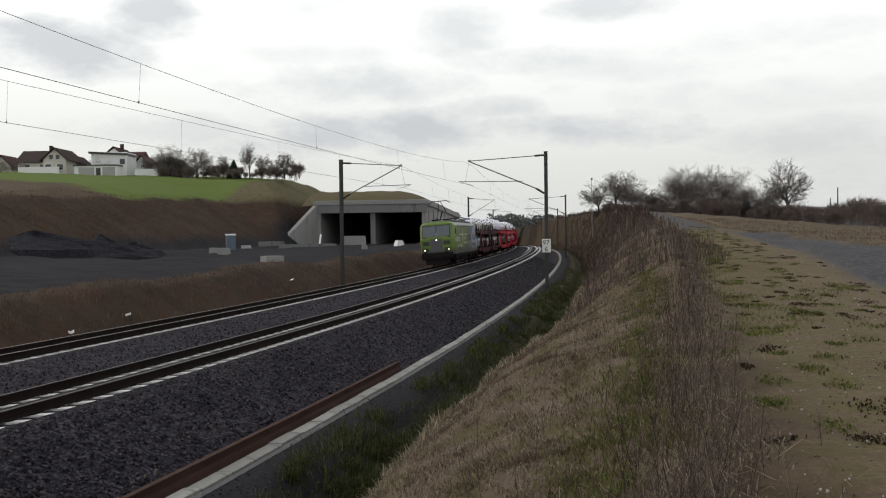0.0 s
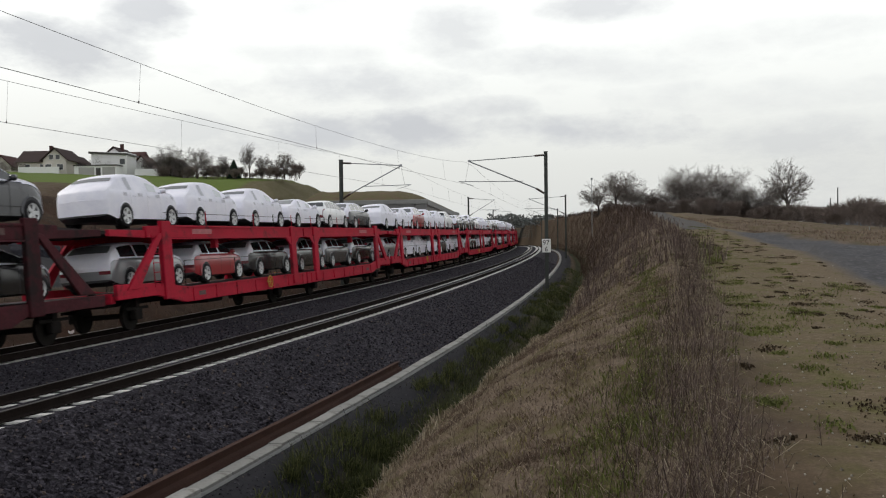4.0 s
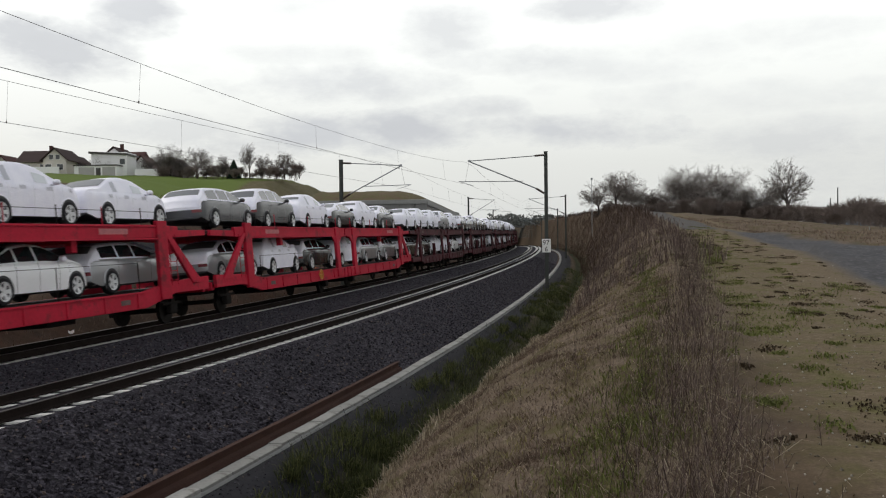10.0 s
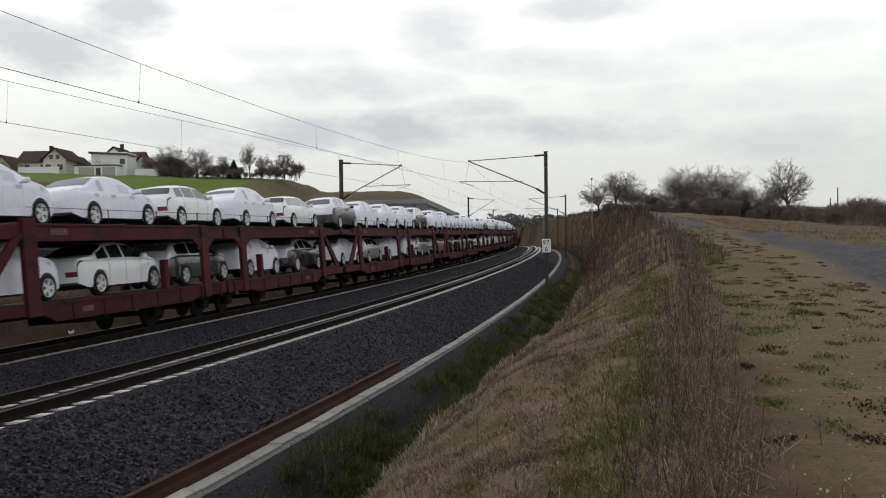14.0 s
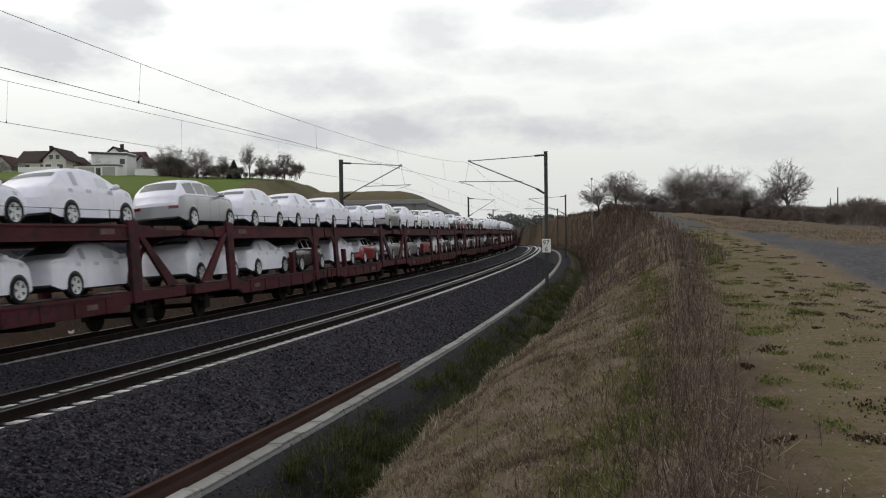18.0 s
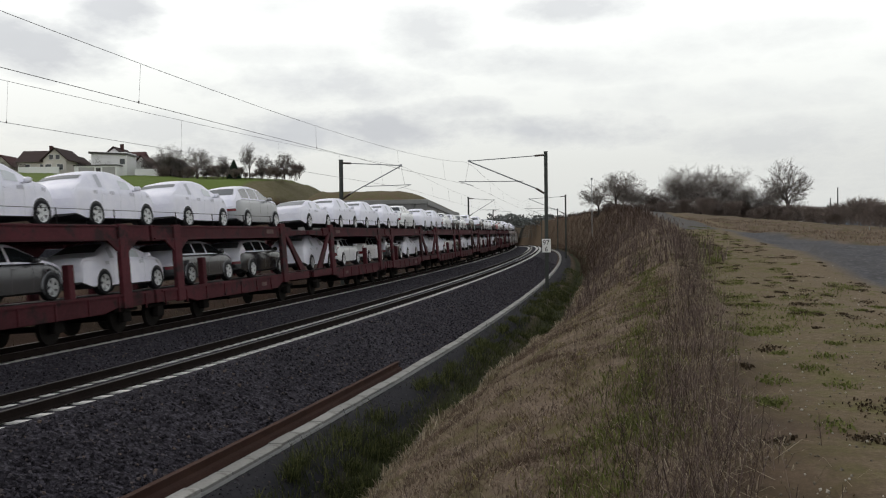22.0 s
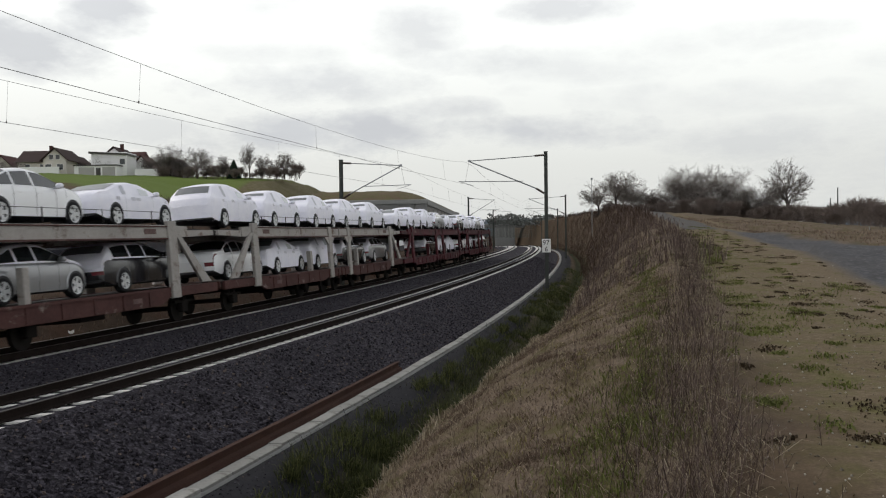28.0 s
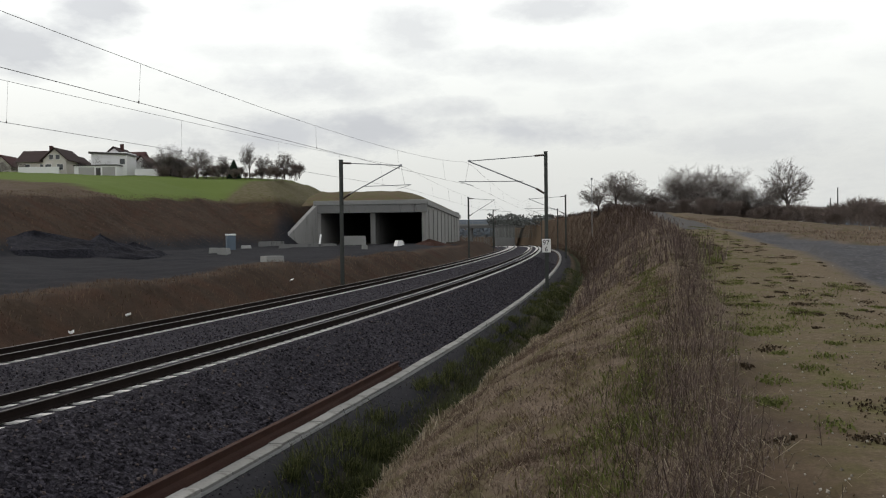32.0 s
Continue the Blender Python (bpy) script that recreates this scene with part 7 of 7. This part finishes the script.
_pc = [(near_s(np.random.RandomState(670 + i), -8, 55, 1.2), np.random.RandomState(770 + i).uniform(11.7, 15.6), np.random.RandomState(870 + i).uniform(.08, .35)) for i in range(150)]
blades("path_tufts", 17000, lambda r: clump(r, _pc), (.03, .085), .010, 1.6, M["green_blade"], "low green tufts growing on the sandy path", "grass", 35)


def weeds(count, place, h_rng, mat, label, seed, thick=.004):
    """Dry weed stalks with short side twigs."""
    rng = np.random.RandomState(seed)
    vs, fs = [], []
    for _ in range(count):
        s, d, k = place(rng)
        p = line(s, d)
        p = Vector((p.x, p.y, ground_at(s, d) - .05))
        h = rng.uniform(*h_rng) * k
        w = Vector((rng.uniform(-.25, .25), rng.uniform(-.25, .25), 1)).normalized()
        tip = p + w * h
        limb(vs, fs, p, tip, thick, thick * .5)
        for _ in range(rng.randint(3, 8)):
            t = rng.uniform(.3, 1.0)
            o = p.lerp(tip, t)
            a = rng.uniform(0, 6.283)
            limb(vs, fs, o, o + Vector((math.cos(a) * .6, math.sin(a) * .6, 1)) * h * rng.uniform(.08, .26), thick * .6, thick * .35)
    return scatter_np("dry_weeds", vs, fs, mat, label, "weeds")


weeds(3300, lambda r: (lambda s: (s, float(strip(s)) + .05 + r.randn() * .27, r.uniform(.5, 1.1)))(near_s(r, -7.5, 48, 1.4)), (.18, .55), M["weed"], "thicket of dry brown weed stalks on the bank crest", 41, .003)
weeds(4200, lambda r: (near_s(r, 22, 125, 1.0), r.uniform(7.8, 13.4), r.uniform(.6, 1.2)), (.3, .8), M["weed"], "dry brown weed stalks along the far crest", 42, .012)
weeds(260, lambda r: (near_s(r, -8, 40, 1.3), r.uniform(8, 11.0), r.uniform(.4, 1.0)), (.2, .5), M["weed"], "single dry weed stalks on the bank", 43)

blades("bank_mat", 24000, lambda r: (near_s(r, -8.5, 26, 1.7), r.uniform(7.4, 11.8), r.uniform(.6, 1.3)), (.03, .09), .004, 2.4, M["straw"], "matted dead grass lying on the bank", "grass", 44, .8)
_bg = [(near_s(np.random.RandomState(1470 + i), -7, 35, 1.4), np.random.RandomState(1570 + i).uniform(10.3, 10.95), np.random.RandomState(1670 + i).uniform(.10, .32)) for i in range(70)]
blades("bank_greens", 5000, lambda r: clump(r, _bg), (.05, .16), .008, 1.2, M["green_blade"], "green weed leaves at the bank crest", "grass", 45)


weeds(7200, lambda r: (near_s(r, 60, 310, .8), r.uniform(6.9, 13.2), r.uniform(.6, 1.3)), (.35, 1.0), M["rust_weed"], "rust-brown thicket on the far cutting bank", 61, .02)
weeds(120, lambda r: (lambda s: (s, float(strip(s)) - .2 + r.randn() * .25, r.uniform(.7, 1.1)))(near_s(r, -6.5, 20, 1.3)), (.5, .95), M["dark_stalk"], "tall dark weed stalks on the bank crest", 62, .0032)
weeds(36, lambda r: (near_s(r, -8, 14, 1.2), r.uniform(8.4, 10.4), r.uniform(.6, 1.1)), (.4, .75), M["dark_stalk"], "single tall dark stalks on the bank", 63, .003)


def patches(seed, n, s0, s1, p, d0, d1, w0, w1):
    r = np.random.RandomState(seed)
    return [(s0 + (s1 - s0) * r.rand() ** p, r.uniform(d0, d1), r.uniform(w0, w1)) for _ in range(n)]


M["olive"] = blade_mat("olive_grass", (0, (0.07, 0.06, 0.026)), (.6, (0.16, 0.135, 0.062)), (1, (0.30, 0.26, 0.13)))
_b1, _b2, _b3 = patches(1, 420, -8, 45, 1.25, 7.3, 11.3, .1, .35), patches(2, 260, -8, 45, 1.25, 7.3, 11.3, .08, .3), patches(3, 240, -8, 45, 1.25, 8.4, 11.5, .1, .4)
blades("bank_straw_tufts", 42000, lambda r: clump(r, _b1), (.04, .12), .0045, 1.9, M["straw"], "fine straw-coloured tufts over the bank", "grass", 51)
blades("bank_brown_tufts", 22000, lambda r: clump(r, _b2), (.04, .13), .0045, 1.8, M["litter"], "brown dead tufts over the bank", "grass", 52)
blades("bank_olive_tufts", 9000, lambda r: clump(r, _b3), (.05, .16), .006, 1.6, M["olive"], "olive half-green tufts on the upper bank", "grass", 53)
blades("yard_bank_grass", 9000, lambda r: (near_s(r, -2, 100, 1.1), -GAP - r.uniform(4.2, 8.2), r.uniform(.6, 1.3)), (.12, .38), .012, 1.3, M["litter"], "dark dead grass on the low bank beside the yard", "grass", 46)
blades("slope_grass", 9000, lambda r: (r.uniform(50, 165), -r.uniform(43, 58), r.uniform(.6, 1.3)), (.10, .32), .03, 1.2, M["litter"], "dark dead tufts over the cutting slope", "grass", 47)
_lc = [(near_s(np.random.RandomState(970 + i), -7, 50, 1.2), np.random.RandomState(1070 + i).uniform(11.8, 16.2), np.random.RandomState(1170 + i).uniform(.04, .22)) for i in range(200)]
blades("path_litter", 14000, lambda r: clump(r, _lc), (.02, .07), .012, 1.8, M["dark_litter"], "dark brown dead tufts on the sandy path", "grass", 39)


blades("road_verge_grass", 16000, lambda r: (lambda s: (s, 16.0 + .28 * max(0.0, 57 - s) + abs(r.randn()) * 5.0, r.uniform(.5, 1.2)))(r.uniform(8, 85)), (.08, .30), .016, 1.7, M["verge_straw"], "brown dry grass beyond the gravel road", "grass", 65)
_vg = patches(9, 70, 4, 46, 1.0, 0.40, 1.3, .12, .5)
blades("verge_greens", 15000, lambda r: (lambda c: (c[0], c[1] + float(strip(c[0])), c[2]))(clump(r, _vg)), (.02, .075), .008, 1.7, M["green_blade"], "bright green tufts at the edge of the weeds", "grass", 64)


def pebble_mat():
    m, nt, bs = node_mat("path_pebble")
    geo = nt.nodes.new("ShaderNodeNewGeometry")
    nt.links.new(ramp(nt, geo.outputs["Random Per Island"], (0.0, (0.09, 0.075, 0.055)), (0.7, (0.2, 0.175, 0.14)), (1.0, (0.45, 0.43, 0.38))), bs.inputs["Base Color"])
    bs.inputs["Roughness"].default_value, bs.inputs["Specular IOR Level"].default_value = 0.9, 0.1
    return m


M["pebble"] = pebble_mat()
M["lip_stone"] = surf("lip_stone", (0.20, 0.18, 0.15), 0.3, 6, 30, 0.9)
stone_field("lip_stones", 2600, (-8, 60), lambda r, s: (lambda d: (d, ground_at(s, d) - float(grade(s)) + .0))(7.36 - float(lip_shift(s)) + r.randn() * .07), (.012, .045), M["lip_stone"], "pale stones and soil along the ditch lip", 24)
stone_field("ditch_stones", 5000, (-8, 70), lambda r, s: (lambda d: (d, ground_at(s, d) - float(grade(s)) + .0))(r.uniform(4.55, 6.0)), (.010, .028), M["stone"], "dark loose stones beside the cable trough", 25)
stone_field("path_pebbles", 3500, (-7, 30), lambda r, s: (lambda d: (d, ground_at(s, d) - float(grade(s)) + .004))(r.uniform(11.6, 16.4)), (.006, .018), M["pebble"], "small pale pebbles on the sandy path", 23)

# ---------------------------------------------------------------- everything that moves
motions()
